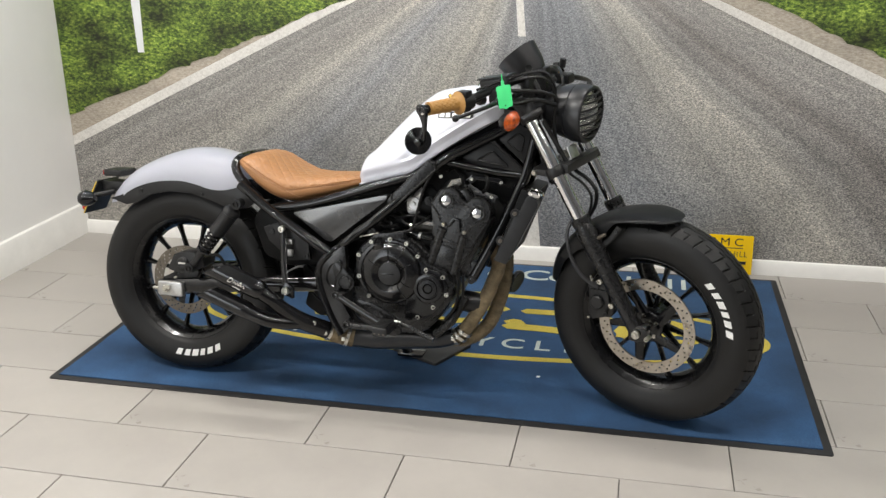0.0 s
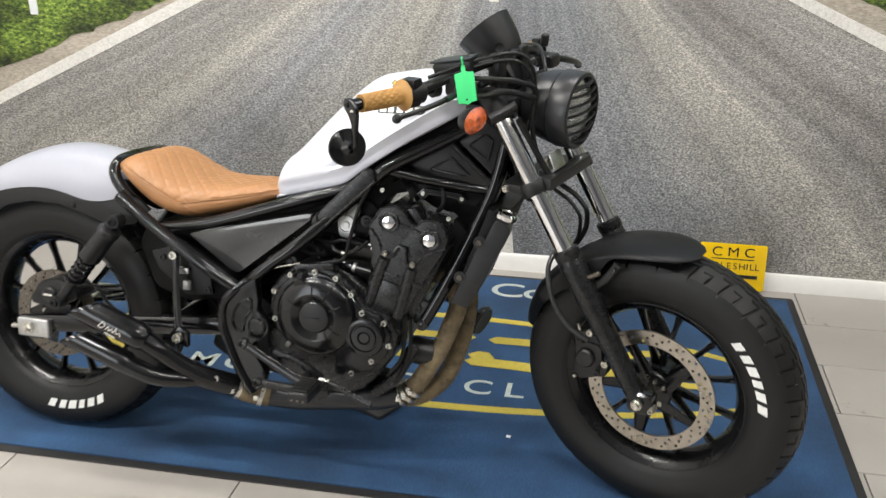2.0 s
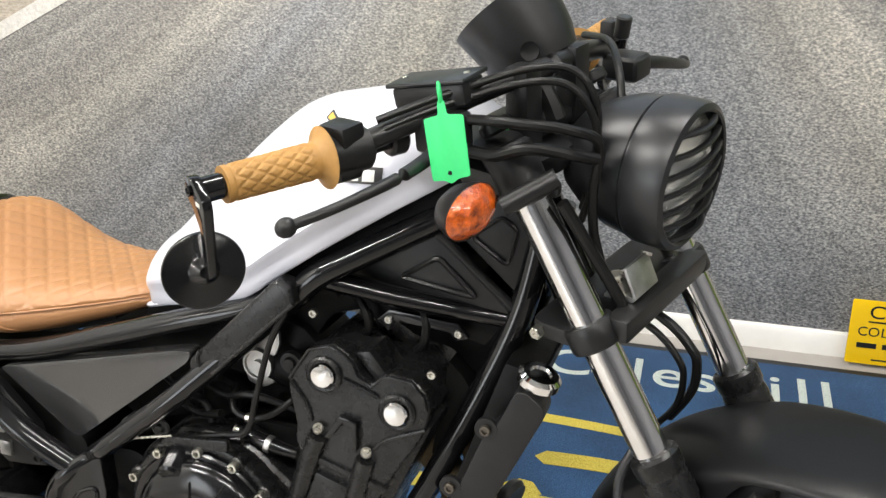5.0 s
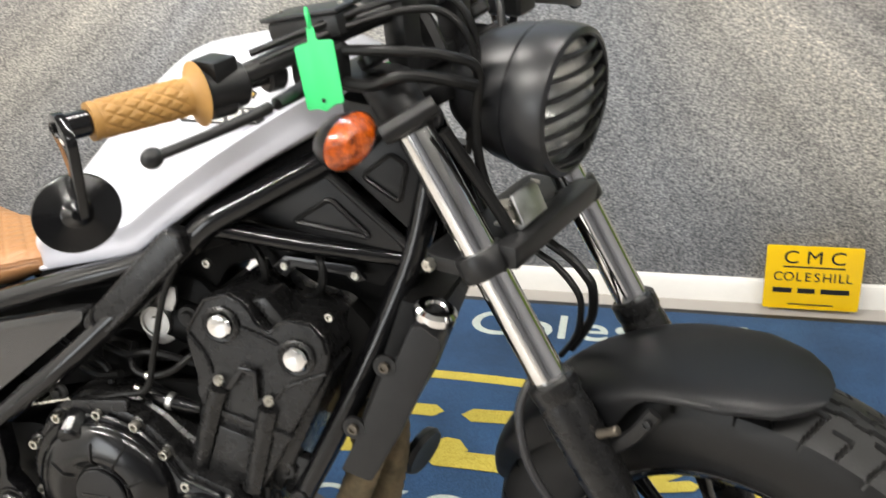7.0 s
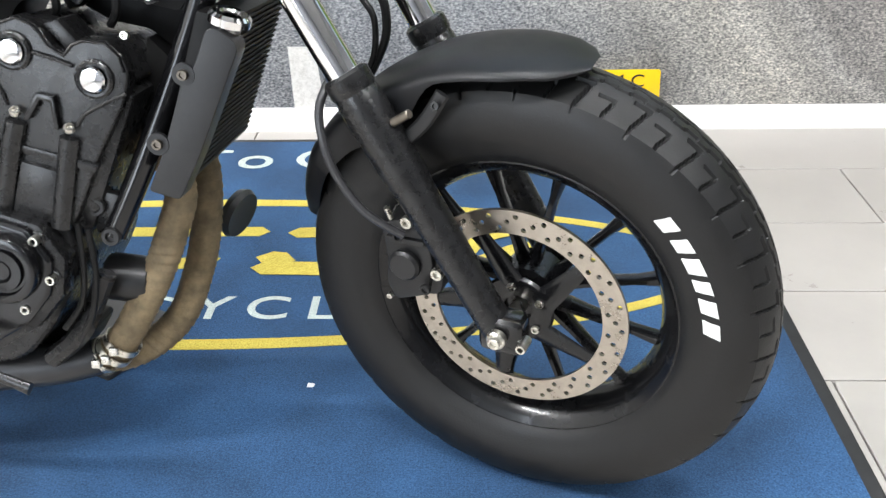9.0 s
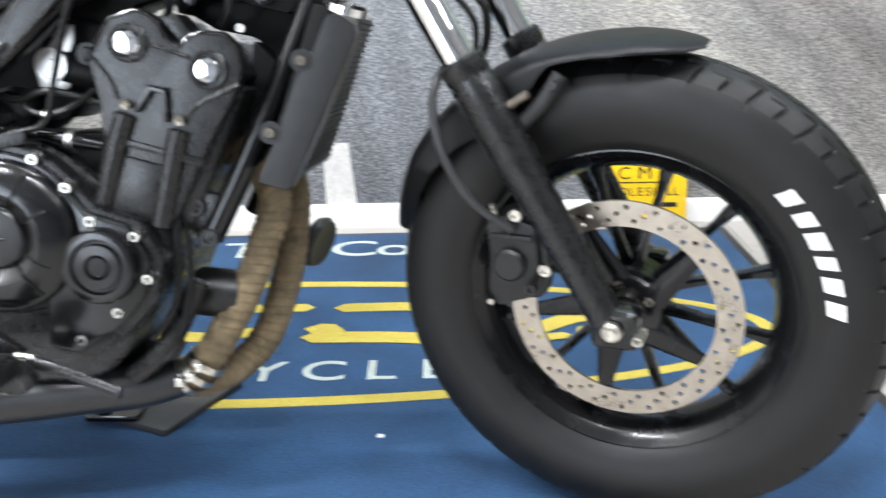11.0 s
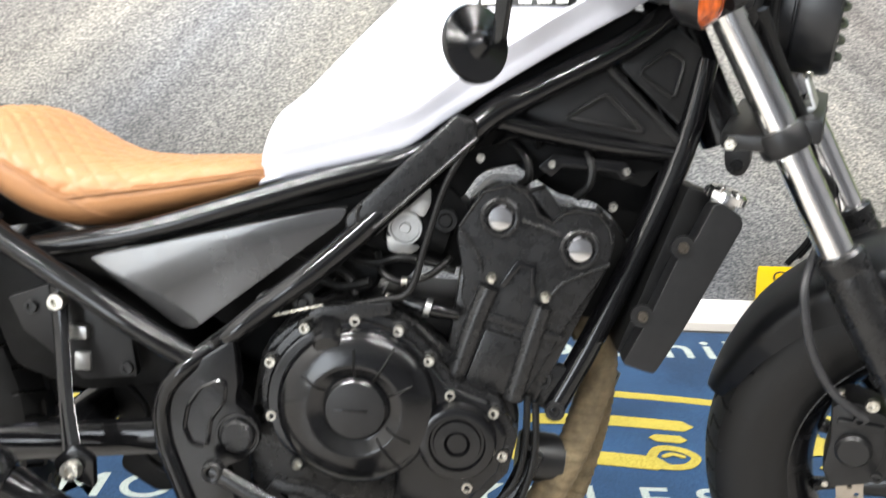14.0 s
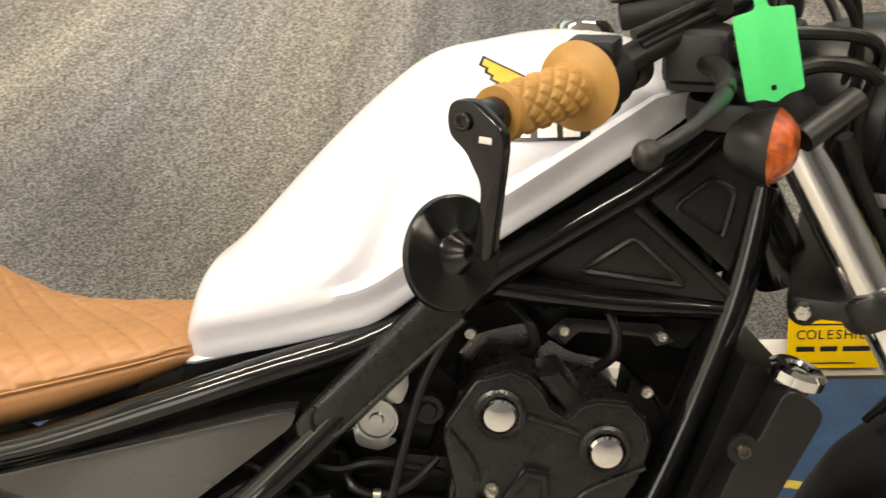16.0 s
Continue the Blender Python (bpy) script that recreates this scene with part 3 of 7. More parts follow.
def floor_mat():
    x0, x1, y0, y1 = -1.72, 0.792, 2.743, 4.145
    t = thing("floor_mat", "blue carpet entrance mat with black rubber edge and yellow lettering", "mat", m=pose(0, 0, 0))
    bm = plate(rounded([(x0, y0), (x1, y0), (x1, y1), (x0, y1)], 0.012), 0.0, 0.004, 0.0015, axis="z")
    part("rubber_edge", bm, MAT_EDGE, t)
    e = 0.026
    part("carpet", plate([(x0 + e, y0 + e), (x1 - e, y0 + e), (x1 - e, y1 - e), (x0 + e, y1 - e)], 0.004, 0.0085, 0.002, axis="z"), MAT_BLUE, t)
    zt = 0.0087
    up = pose(0, 0, zt)
    lettering((("T", -0.50), ("o", -0.374), ("C", -0.212), ("o", -0.107), ("l", -0.037), ("e", 0.038), ("s", 0.122), ("h", 0.208), ("i", 0.29), ("l", 0.352), ("l", 0.407)), 0.163, MAT_WHITE, t, pose(0, 3.95, 0) @ up, 0.0004, 0.001, 1.12)
    lettering((("M", -1.065), ("O", -0.945), ("T", -0.835), ("O", -0.73), ("R", -0.62), ("C", -0.445), ("Y", -0.322), ("C", -0.211), ("L", -0.105), ("E", 0.0), ("S", 0.106)), 0.112, MAT_WHITE, t, pose(0, 3.264, 0) @ up, 0.0004, 0.001, 1.14)
    # long oval rule round the logo
    b = bmesh.new()
    n = 96
    inner = [(-0.40 + 1.064 * math.cos(2 * math.pi * i / n), 3.465 + 0.272 * math.sin(2 * math.pi * i / n)) for i in range(n)]
    outer = [(-0.40 + 1.096 * math.cos(2 * math.pi * i / n), 3.465 + 0.304 * math.sin(2 * math.pi * i / n)) for i in range(n)]
    for za in (zt, zt + 0.0008):
        vi, vo = [b.verts.new((*p, za)) for p in inner], [b.verts.new((*p, za)) for p in outer]
        for i in range(n):
            j = (i + 1) % n
            b.faces.new((vi[i], vo[i], vo[j], vi[j]))
    part("oval_rule", b, MAT_YELLOW, t)
    # logo of thick rounded strokes
    layers = []
    def stroke(pts, w):
        part("logo_stroke", tube_flat(pts, w, zt + 0.00025 * len(layers)), MAT_YELLOW, t)
        layers.append(w)
    stroke([(-1.02, 3.61), (-0.285, 3.61)], 0.042)
    stroke([(-0.99, 3.46), (-0.96, 3.445), (-0.60, 3.445)], 0.055)
    stroke([(-0.57, 3.485), (-0.48, 3.462), (-0.37, 3.485)], 0.045)
    stroke([(-0.20, 3.603), (-0.05, 3.605), (0.12, 3.585)], 0.046)
    stroke([(-0.245, 3.49), (-0.215, 3.485)], 0.058)
    stroke([(-0.25, 3.450), (-0.1, 3.445), (0.03, 3.428)], 0.052)
    stroke([(0.02, 3.445), (0.045, 3.485), (0.085, 3.485), (0.115, 3.455), (0.09, 3.42), (0.045, 3.415), (0.026, 3.43)], 0.02)
    stroke([(0.05, 3.455), (0.07, 3.465), (0.09, 3.455)], 0.012)
    stroke([(0.05, 3.53), (0.10, 3.525)], 0.03)
    stroke([(0.16, 3.47), (0.20, 3.56), (0.26, 3.60), (0.33, 3.60), (0.39, 3.57)], 0.04)
    stroke([(0.17, 3.44), (0.25, 3.50), (0.31, 3.53), (0.40, 3.53)], 0.05)
    stroke([(0.30, 3.46), (0.37, 3.49), (0.43, 3.475), (0.43, 3.43), (0.37, 3.425)], 0.032)
    stroke([(0.19, 3.42), (0.26, 3.435)], 0.03)


def tube_flat(pts, w, z):
    """A flat band with rounded ends along points in x and y."""
    P = spline([(x, y, 0) for x, y in pts], 6) if len(pts) > 2 else [Vector((x, y, 0)) for x, y in pts]
    up_, lo_ = [], []
    for i, p in enumerate(P):
        d = (P[min(i + 1, len(P) - 1)] - P[max(i - 1, 0)]).normalized()
        nrm = Vector((-d.y, d.x, 0)) * w / 2
        up_.append((p.x + nrm.x, p.y + nrm.y))
        lo_.append((p.x - nrm.x, p.y - nrm.y))
    d1, d0 = (P[-1] - P[-2]).normalized() * w / 2, (P[0] - P[1]).normalized() * w / 2
    return plate(up_ + [(P[-1].x + d1.x, P[-1].y + d1.y)] + lo_[::-1] + [(P[0].x + d0.x, P[0].y + d0.y)], z, z + 0.0008, 0, axis="z")


def stand_pad():
    """The square rubber pad under the side stand."""
    b = plate(rounded([(-0.1, -0.1), (0.1, -0.1), (0.1, 0.1), (-0.1, 0.1)], 0.008), 0, 0.012, 0.003, axis="z")
    solid("stand_pad", b, PAD_RUBBER, "square dark grey rubber pad lying on the blue mat", "pad", m=pose(-0.487, 3.203, 0.0085, 0, 0, -27.8))


def paper_scrap():
    solid("paper_scrap", plate(rounded([(-0.008, -0.003), (0.004, -0.006), (0.008, 0.002), (-0.003, 0.006)], 0.002), 0, 0.002, 0.0005, axis="z"), LETTER_WHITE, "tiny crumpled white paper scrap on the blue mat", "litter", m=pose(-0.091, 3.059, 0.0085, 4, 6, 20))


room()
paper_scrap()
mural()
sign()
floor_mat()
stand_pad()


# ---- the motorcycle: x forward, y to its left, z up from the ground under the rear axle ----
from mathutils.geometry import tessellate_polygon

BIKE = pose(-1.262, 2.901, 0.006) @ pose(0, 0, 0, 0, 0, -3.0) @ pose(0, 0, 0, -7.8, 0, 0)
bike = thing("motorcycle", "white bobber motorcycle with tan leather seat leaning on its side stand", "motorcycle", m=BIKE)
AX = Vector((1.60, 0, 0))
STEER = Matrix.Translation(AX) @ Matrix.Rotation(radians(-22.5), 4, Vector((-math.sin(radians(28)), 0, math.cos(radians(28))))) @ Matrix.Translation(-AX)
MID = 0.022     # the middle plane of the machine
STEER = STEER @ Matrix.Translation((0, MID, 0))
BARS = STEER @ Matrix.Translation((0.050, 0, 0.022)) @ Matrix.Diagonal((1, 1.13, 1, 1))
SYM = Matrix.Translation((0, MID, 0)) @ Matrix.Diagonal((1, 1.18, 1, 1))
UPPER = Matrix.Translation((0, 0.020, 0.003)) @ SYM     # tank, seat and upper frame
FW, RW = Vector((1.524, 0.010, 0.327)), Vector((0.0, MID + 0.006, 0.322))
NEAR = Vector((0, -1, 0))


def interp(x, xs, ys):
    return float(np.interp(x, xs, ys))


def wheel_pose(c):
    return Matrix.Translation(c) @ pose(0, 0, 0, 90, 0, 0)


def tyre(half, seed, pitch_n):
    """A tyre about z with a blocky tread cut into its crown."""
    k = half / 0.065
    base = [(0.040 * k, 0.204), (0.050 * k, 0.213), (0.0555 * k, 0.224), (0.0565 * k, 0.2275), (0.060 * k, 0.236), (0.0645 * k, 0.252), (0.065 * k, 0.266), (0.0635 * k, 0.282), (0.0595 * k, 0.2945), (0.055 * k, 0.3025)]
    crown = [(z * k, 0.322 - 0.0195 * (z / 0.055) ** 2.0) for z in np.linspace(0.052, -0.052, 41)]
    prof = base + crown + [(-z, r) for z, r in reversed(base)]
    n = pitch_n * 20
    b = bmesh.new()
    rings = []
    for i in range(n):
        a = 2 * math.pi * i / n
        ring = []
        for z, r in prof:
            s = abs(z) / (0.055 * k)
            if s < 1.14 and r > 0.2935:
                u = (a / (2 * math.pi) * pitch_n + (0.5 if z > 0 else 0.0)) % 1.0
                cut = False
                # slanting side slots, every other one longer, each with a hook; a stepped pair round the middle
                long_one = int(a / (2 * math.pi) * pitch_n + (0.5 if z > 0 else 0.0)) % 2 == 0
                inner, outer = (0.36, 1.08) if long_one else (0.56, 0.98)
                slant = (u - 0.45 * s) % 1.0
                if inner < s < outer and slant < 0.10:
                    cut = True
                if abs(s - inner) < 0.035 and slant < 0.62:
                    cut = True
                if abs(s - (0.20 if u < 0.5 else 0.12)) < 0.03:
                    cut = True
                if 0.10 < s < 0.22 and (u % 0.5) < 0.06:
                    cut = True
                if cut:
                    r -= 0.0050 if s < 0.95 else 0.0032
            ring.append(b.verts.new((r * math.cos(a), r * math.sin(a), z)))
        rings.append(ring)
    m = len(prof)
    for i in range(n):
        c, d = rings[i], rings[(i + 1) % n]
        for j in range(m - 1):
            b.faces.new((c[j], d[j], d[j + 1], c[j + 1]))
    return b


def perforated_ring(ro, ri, holes, z0, z1, hr=0.0035):
    """A flat ring with round holes at (radius, angle), between z0 and z1."""
    def circle(cx, cy, r, n):
        return [Vector((cx + r * math.cos(2 * math.pi * i / n), cy + r * math.sin(2 * math.pi * i / n), 0)) for i in range(n)]
    loops = [circle(0, 0, ro, 96), circle(0, 0, ri, 96)] + [circle(r * math.cos(a), r * math.sin(a), hr, 10) for r, a in holes]
    flat = [p for l in loops for p in l]
    tris = tessellate_polygon(loops)
    b = bmesh.new()
    lo = [b.verts.new((p.x, p.y, z0)) for p in flat]
    hi = [b.verts.new((p.x, p.y, z1)) for p in flat]
    for t in tris:
        b.faces.new([lo[i] for i in t])
        b.faces.new([hi[i] for i in reversed(t)])
    k = 0
    for l in loops:
        n = len(l)
        for i in range(n):
            j = (i + 1) % n
            b.faces.new((lo[k + i], lo[k + j], hi[k + j], hi[k + i]))
        k += n
    return b


def wheel(name, centre, half, steer, disc_r, disc_z, text_from, text_to, pitch_n, spoke_turn):
    """A black cast wheel with its tyre, brake disc and hub; the near side is +z before it is stood up."""
    w = half * 0.62
    prof = [(0.1995, w), (0.207, w + 0.006), (0.212, w + 0.005), (0.212, w + 0.001), (0.2035, w - 0.004), (0.196, w - 0.010), (0.189, w - 0.018), (0.184, 0.008), (0.184, -0.008),
            (0.189, -w + 0.018), (0.196, -w + 0.010), (0.2035, -w + 0.004), (0.212, -w - 0.001), (0.212, -w - 0.005), (0.207, -w - 0.006), (0.1995, -w)]
    rim_prof = prof + [(0.1915, -w + 0.006), (0.1795, -0.012), (0.178, 0), (0.1795, 0.012), (0.1915, w - 0.006)]
    m = (STEER if steer else Matrix.Identity(4)) @ wheel_pose(centre)
    wh = part(name, lathe(rim_prof, 96, close=True), RIM_BLACK, bike, "black cast alloy wheel with thin spokes", m)
    part("tyre", tyre(half, 1, pitch_n), RUBBER, wh, "black rubber tyre with blocky tread", angle=25)
    part("hub", lathe([(0, 0.046), (0.022, 0.046), (0.026, 0.04), (0.03, 0.03), (0.045, 0.026), (0.046, -0.026), (0.03, -0.03), (0.026, -0.046), (0, -0.046)], 32), RIM_BLACK, wh)
    for i in range(6):
        for s in (-1, 1):
            a0 = 2 * math.pi * i / 6 + s * 0.14 + spoke_turn
            a1 = 2 * math.pi * i / 6 + s * 0.262 + spoke_turn
            p = Vector((0.036 * math.cos(a0), 0.036 * math.sin(a0), 0))
            q = Vector((0.183 * math.cos(a1), 0.183 * math.sin(a1), 0))
            d = (q - p).normalized()
            sd = Vector((-d.y, d.x, 0))
            st = []
            for u, wd, th in ((0, 0.010, 0.018), (0.3, 0.0075, 0.014), (0.75, 0.0065, 0.011), (1.0, 0.011, 0.013)):
                c = p.lerp(q, u)
                ring = [c + sd * wd * math.cos(t) * (1 if abs(math.cos(t)) < 0.9 else 0.95) + Vector((0, 0, th * math.sin(t))) for t in [math.pi / 8 + math.pi / 4 * j for j in range(8)]]
                st.append(ring)
            part("spoke", loft(st), RIM_BLACK, wh)
    holes = []
    for j in range(24):
        a = 2 * math.pi * j / 24
        holes += [(disc_r - 0.008, a), (disc_r - 0.0165, a + 0.09), (disc_r - 0.025, a + 0.18)]
    disc = part("brake_disc", perforated_ring(disc_r, disc_r - 0.033, holes, disc_z, disc_z + 0.005), DISC_STEEL if steer else DARK_STEEL, wh, "perforated steel brake disc")
    part("disc_carrier", lathe([(0.02, disc_z - 0.004), (0.047, disc_z - 0.004), (0.05, disc_z), (0.047, disc_z + 0.004), (0.03, disc_z + 0.005), (0.02, disc_z + 0.002)], 40, close=True), RIM_BLACK, wh)
    # carrier arms between hub and disc
    for j in range(5):
        a = 2 * math.pi * j / 5 + 0.5
        b = bmesh.new()
        c0 = Vector((0.04 * math.cos(a), 0.04 * math.sin(a), disc_z + 0.001))
        c1 = Vector(((disc_r - 0.027) * math.cos(a + 0.25), (disc_r - 0.027) * math.sin(a + 0.25), disc_z + 0.001))
        tube([c0, c1], [0.018, 0.009], 8, 2, b, 0.25, False, side=(0, 0, 1))
        part("disc_arm", b, RIM_BLACK, wh)
        bb = bolt((0.036 * math.cos(a), 0.036 * math.sin(a), disc_z + 0.004), (0, 0, 1), 0.006, 0.005)
        part("bolt", bb, STEEL, wh)
    # brand lettering on the sidewall as plain white blocks
    k = half / 0.065
    for i in range(6):
        u0, u1 = i / 6 + 0.02 + 0.012 * (i % 2), (i + 1) / 6 - 0.04 + 0.01 * (i % 3)
        a0, a1 = radians(text_from + (text_to - text_from) * u0), radians(text_from + (text_to - text_from) * u1)
        r0, r1 = 0.240, 0.2605
        b = bmesh.new()
        ring = []
        for a, r, z in ((a0, r0, 0.0608), (a1, r0, 0.0608), (a1, (r0 + r1) / 2, 0.0633), (a1, r1, 0.0647), (a0, r1, 0.0647), (a0, (r0 + r1) / 2, 0.0633)):
            a -= (r - r0) * 1.2
            ring.append((r * math.cos(a), r * math.sin(a), z * k + 0.0004))
        lo = [b.verts.new(p) for p in ring]
        hi = [b.verts.new((p[0], p[1], p[2] + 0.0012)) for p in ring]
        b.faces.new(lo[::-1])
        b.faces.new((hi[0], hi[1], hi[2], hi[5]))
        b.faces.new((hi[5], hi[2], hi[3], hi[4]))
        for q in range(6):
            b.faces.new((lo[q], lo[(q + 1) % 6], hi[(q + 1) % 6], hi[q]))
        part("sidewall_mark", b, LETTER_WHITE, wh, "white painted tyre mark")
    return wh


front = wheel("front_wheel", FW, 0.065, True, 0.148, 0.052, 46, 6, 56, 0.56)
rear = wheel("rear_wheel", RW, 0.075, False, 0.116, 0.06, -98, -58, 56, 0.56)


def front_end():
    S = STEER
    top, low = (1.156, 0.965), (1.334, 0.647)
    bottom = (1.512, 0.345)
    fork = part("front_fork", box((1.075, -0.115, 0.955), (1.15, 0.115, 0.975), 0.008), PLASTIC, bike, "telescopic fork with chrome tubes and black lower legs", S)
    for s in (-1, 1):
        y = 0.098 * s
        k = 0.009 if s > 0 else 0.0
        part("stanchion", rod((top[0] + k * 1.2, y, top[1]), (low[0] + 0.03 + k, y, low[1] - 0.05), 0.0205, n=32), CHROME, fork, "polished chrome fork tube")
        b = lathe([(0, 0), (0.024, 0), (0.0285, 0.004), (0.0285, 0.022), (0.0265, 0.026), (0.028, 0.034), (0.0285, 0.05), (0.0275, 0.13), (0.0245, 0.17), (0.0225, 0.33), (0.0225, 0.368), (0, 0.374)], 32, along((low[0] + k, y, low[1] + 0.005), (bottom[0] + 0.006 + k * 0.5, y, bottom[1] - 0.012)))
        part("fork_leg", b, ENGINE_BLACK, fork, "satin black lower fork leg")
        b = box((1.497, y - 0.019, 0.305), (1.556, y + 0.019, 0.358), 0.012, seg=3)
        part("axle_clamp", b, FRAME_BLACK, fork)
        part("fork_cap", rod((top[0] - 0.012, y, top[1] + 0.02), (top[0] - 0.02, y, top[1] + 0.033), 0.018, chamfer=0.003), PLASTIC, fork)
    # rubber-black lower clamp band with the headlamp bracket
    for s in (-1, 1):
        y = 0.098 * s
        d = Vector((low[0] - top[0], 0, low[1] - top[1])).normalized()
        c = Vector((1.2585 + (0.012 if s > 0 else 0), y, 0.778))
        part("clamp_band", lathe([(0.0208, -0.015), (0.027, -0.015), (0.029, -0.011), (0.029, 0.011), (0.027, 0.015), (0.0208, 0.015)], 28, along(c, c + d), close=True), PLASTIC, fork)
    part("clamp_bar", box((1.272, -0.098, 0.775), (1.30, 0.098, 0.803), 0.006), PLASTIC, fork, "black bar between the fork tubes")
    part("lamp_bracket", plate([(1.25, 0.802), (1.285, 0.804), (1.29, 0.81), (1.276, 0.843), (1.272, 0.842), (1.285, 0.811), (1.25, 0.806)], -0.06, -0.01, 0.001), ALLOY, fork, "bare metal headlamp bracket")
    part("stem_nut", rod((1.262, -0.045, 0.80), (1.256, -0.045, 0.826), 0.013, n=16, chamfer=0.003), STEEL, fork)
    part("clamp_nut", rod((1.130, -0.055, 0.950), (1.118, -0.055, 0.974), 0.0155, n=6, chamfer=0.003), CHROME, fork, "bright hexagon nut on the top yoke")
    part("stem_cap", lathe([(0, 0.014), (0.008, 0.013), (0.014, 0.008), (0.016, 0.0), (0, 0)], 24, along((1.130, 0, 0.968), (1.117, 0, 0.992))), CHROME, fork, "domed chrome steering stem cap")
    # upper and lower yokes
    b = plate(rounded([(1.07, -0.0), (1.10, 0.12), (1.165, 0.125), (1.18, 0.05), (1.18, -0.05), (1.165, -0.125), (1.10, -0.12)], 0.02), 0.925, 0.95, 0.005, axis="z")
    part("top_yoke", b, PLASTIC, fork)
    for s in (-1, 1):
        part("fork_shroud", rod((1.150, 0.098 * s, 0.972), (1.182, 0.098 * s, 0.915), 0.028, n=28, chamfer=0.004), PLASTIC, fork)
    b = plate(rounded([(1.19, -0.12), (1.26, -0.12), (1.265, 0.12), (1.19, 0.12)], 0.02), 0.765, 0.785, 0.006, axis="z")
    part("lower_yoke", b, PLASTIC, fork)
    part("stem_lug", plate(rounded([(1.188, 0.735), (1.192, 0.715), (1.203, 0.708), (1.215, 0.711), (1.221, 0.726), (1.219, 0.768), (1.193, 0.768)], 0.006), -0.022, 0.006, 0.003), PLASTIC, fork, "black casting under the lower yoke")
    part("lug_bolt", bolt((1.205, -0.022, 0.724), NEAR, 0.0080, 0.006), ENGINE_BLACK, fork)
    part("yoke_bolt", rod((1.204, -0.118, 0.774), (1.204, -0.129, 0.774), 0.0075, n=6, chamfer=0.001), STEEL, fork, "steel clamp bolt")
    part("steering_stem", rod((1.185, 0, 0.75), (1.09, 0, 0.935), 0.03, n=24), FRAME_BLACK, fork)
    # axle
    part("axle_nut", rod((1.526, -0.118, 0.335), (1.526, -0.13, 0.335), 0.0125, n=24, chamfer=0.002), STEEL, fork)
    part("axle_bolt", bolt((1.526, -0.13, 0.335), NEAR, 0.0085, 0.006), STEEL, fork)
    part("pinch_bolt", bolt((1.556, -0.098, 0.324), NEAR, 0.007, 0.024), STEEL, fork)
    part("axle", rod((1.526, -0.118, 0.333), (1.524, 0.118, 0.324), 0.011), STEEL, fork)
    # mudguard
    st = []
    for i in range(45):
        u = i / 44
        deg = 165 - (165 - 75.5) * u
        a = radians(deg)
        r = interp(deg, [73, 81, 94, 109, 124, 142, 165], [0.351, 0.3495, 0.349, 0.350, 0.349, 0.344, 0.333])
        hw = 0.080 * interp(u, [0, 0.08, 0.25, 0.84, 0.93, 0.98, 1], [0.35, 0.6, 1, 1, 0.82, 0.52, 0.22])
        drop = interp(deg, [73, 78, 86, 105, 112, 124, 132, 165], [0.0, 0.001, 0.002, 0.003, 0.031, 0.043, 0.03, 0.012])
        ring = []
        for t in np.linspace(-1, 1, 21):
            e = abs(t)
            f = min(e / 0.75, 1.0)
            y, dr = hw * math.sin(f * math.pi / 2) ** 0.9, -interp(deg, [73, 80, 92, 108, 116], [0.003, 0.010, 0.0145, 0.016, 0.021]) * (1 - math.cos(f * math.pi / 2))
            if e > 0.75:
                dr -= drop * (e - 0.75) / 0.25
            ring.append((1.519 + (r + dr) * math.cos(a), math.copysign(y, t), 0.322 + (r + dr) * math.sin(a)))
        st.append(ring)
    b = loft(st, closed=False, caps=False)
    bmesh.ops.solidify(b, geom=b.faces[:], thickness=0.003)
    guard = part("front_mudguard", b, MATTE_BLACK, bike, "matte black front mudguard", S, angle=60)
    for s in (-1, 1):
        part("stay", tube([(1.405, 0.09 * s, 0.575), (1.43, 0.088 * s, 0.60), (1.452, 0.084 * s, 0.635)], 0.009, 8, 4, flat=0.5), PLASTIC, guard)
        part("stay_pin", rod((1.396, 0.104 * s, 0.600), (1.42, 0.106 * s, 0.616), 0.0055, n=14, chamfer=0.001), DARK_STEEL, guard, "bare metal mudguard pin")
        part("stay_bolt", bolt((1.446, 0.09 * s, 0.622), (0, s, 0.3), 0.0055, 0.005), PLASTIC, guard)
    # caliper and its hose
    b = plate(rounded([(1.366, 0.452), (1.392, 0.462), (1.43, 0.45), (1.436, 0.40), (1.424, 0.352), (1.378, 0.335), (1.366, 0.36), (1.37, 0.40)], 0.007), -0.092, -0.035, 0.005)
    cal = part("brake_caliper", b, PLASTIC, bike, "black brake caliper", S @ Matrix.Translation((-0.011, 0.008, -0.005)))
    part("caliper_bridge", plate(rounded([(1.40, 0.462), (1.455, 0.44), (1.44, 0.35), (1.405, 0.345)], 0.012), -0.082, -0.05, 0.005), PLASTIC, cal)
    part("piston_housing", rod((1.398, -0.09, 0.398), (1.398, -0.104, 0.398), 0.022, n=20, chamfer=0.004), PLASTIC, cal)
    part("pad_pin", rod((1.372, -0.094, 0.344), (1.372, -0.10, 0.344), 0.004, n=10), STEEL, cal)
    part("caliper_rib", box((1.374, -0.098, 0.43), (1.428, -0.09, 0.438), 0.002), PLASTIC, cal)
    part("banjo_bolt", bolt((1.398, -0.104, 0.447), NEAR, 0.007, 0.008), PLASTIC, cal)
    for p in ((1.410, -0.1, 0.468), (1.447, -0.1, 0.399)):
        part("bolt", bolt(p, NEAR, 0.0085, 0.008), STEEL, cal)
    part("slide_bolt", bolt((1.428, -0.1, 0.37), NEAR, 0.0075, 0.006), PLASTIC, cal)
    part("bleed_nipple", rod((1.378, -0.085, 0.456), (1.374, -0.088, 0.474), 0.004), STEEL, cal)
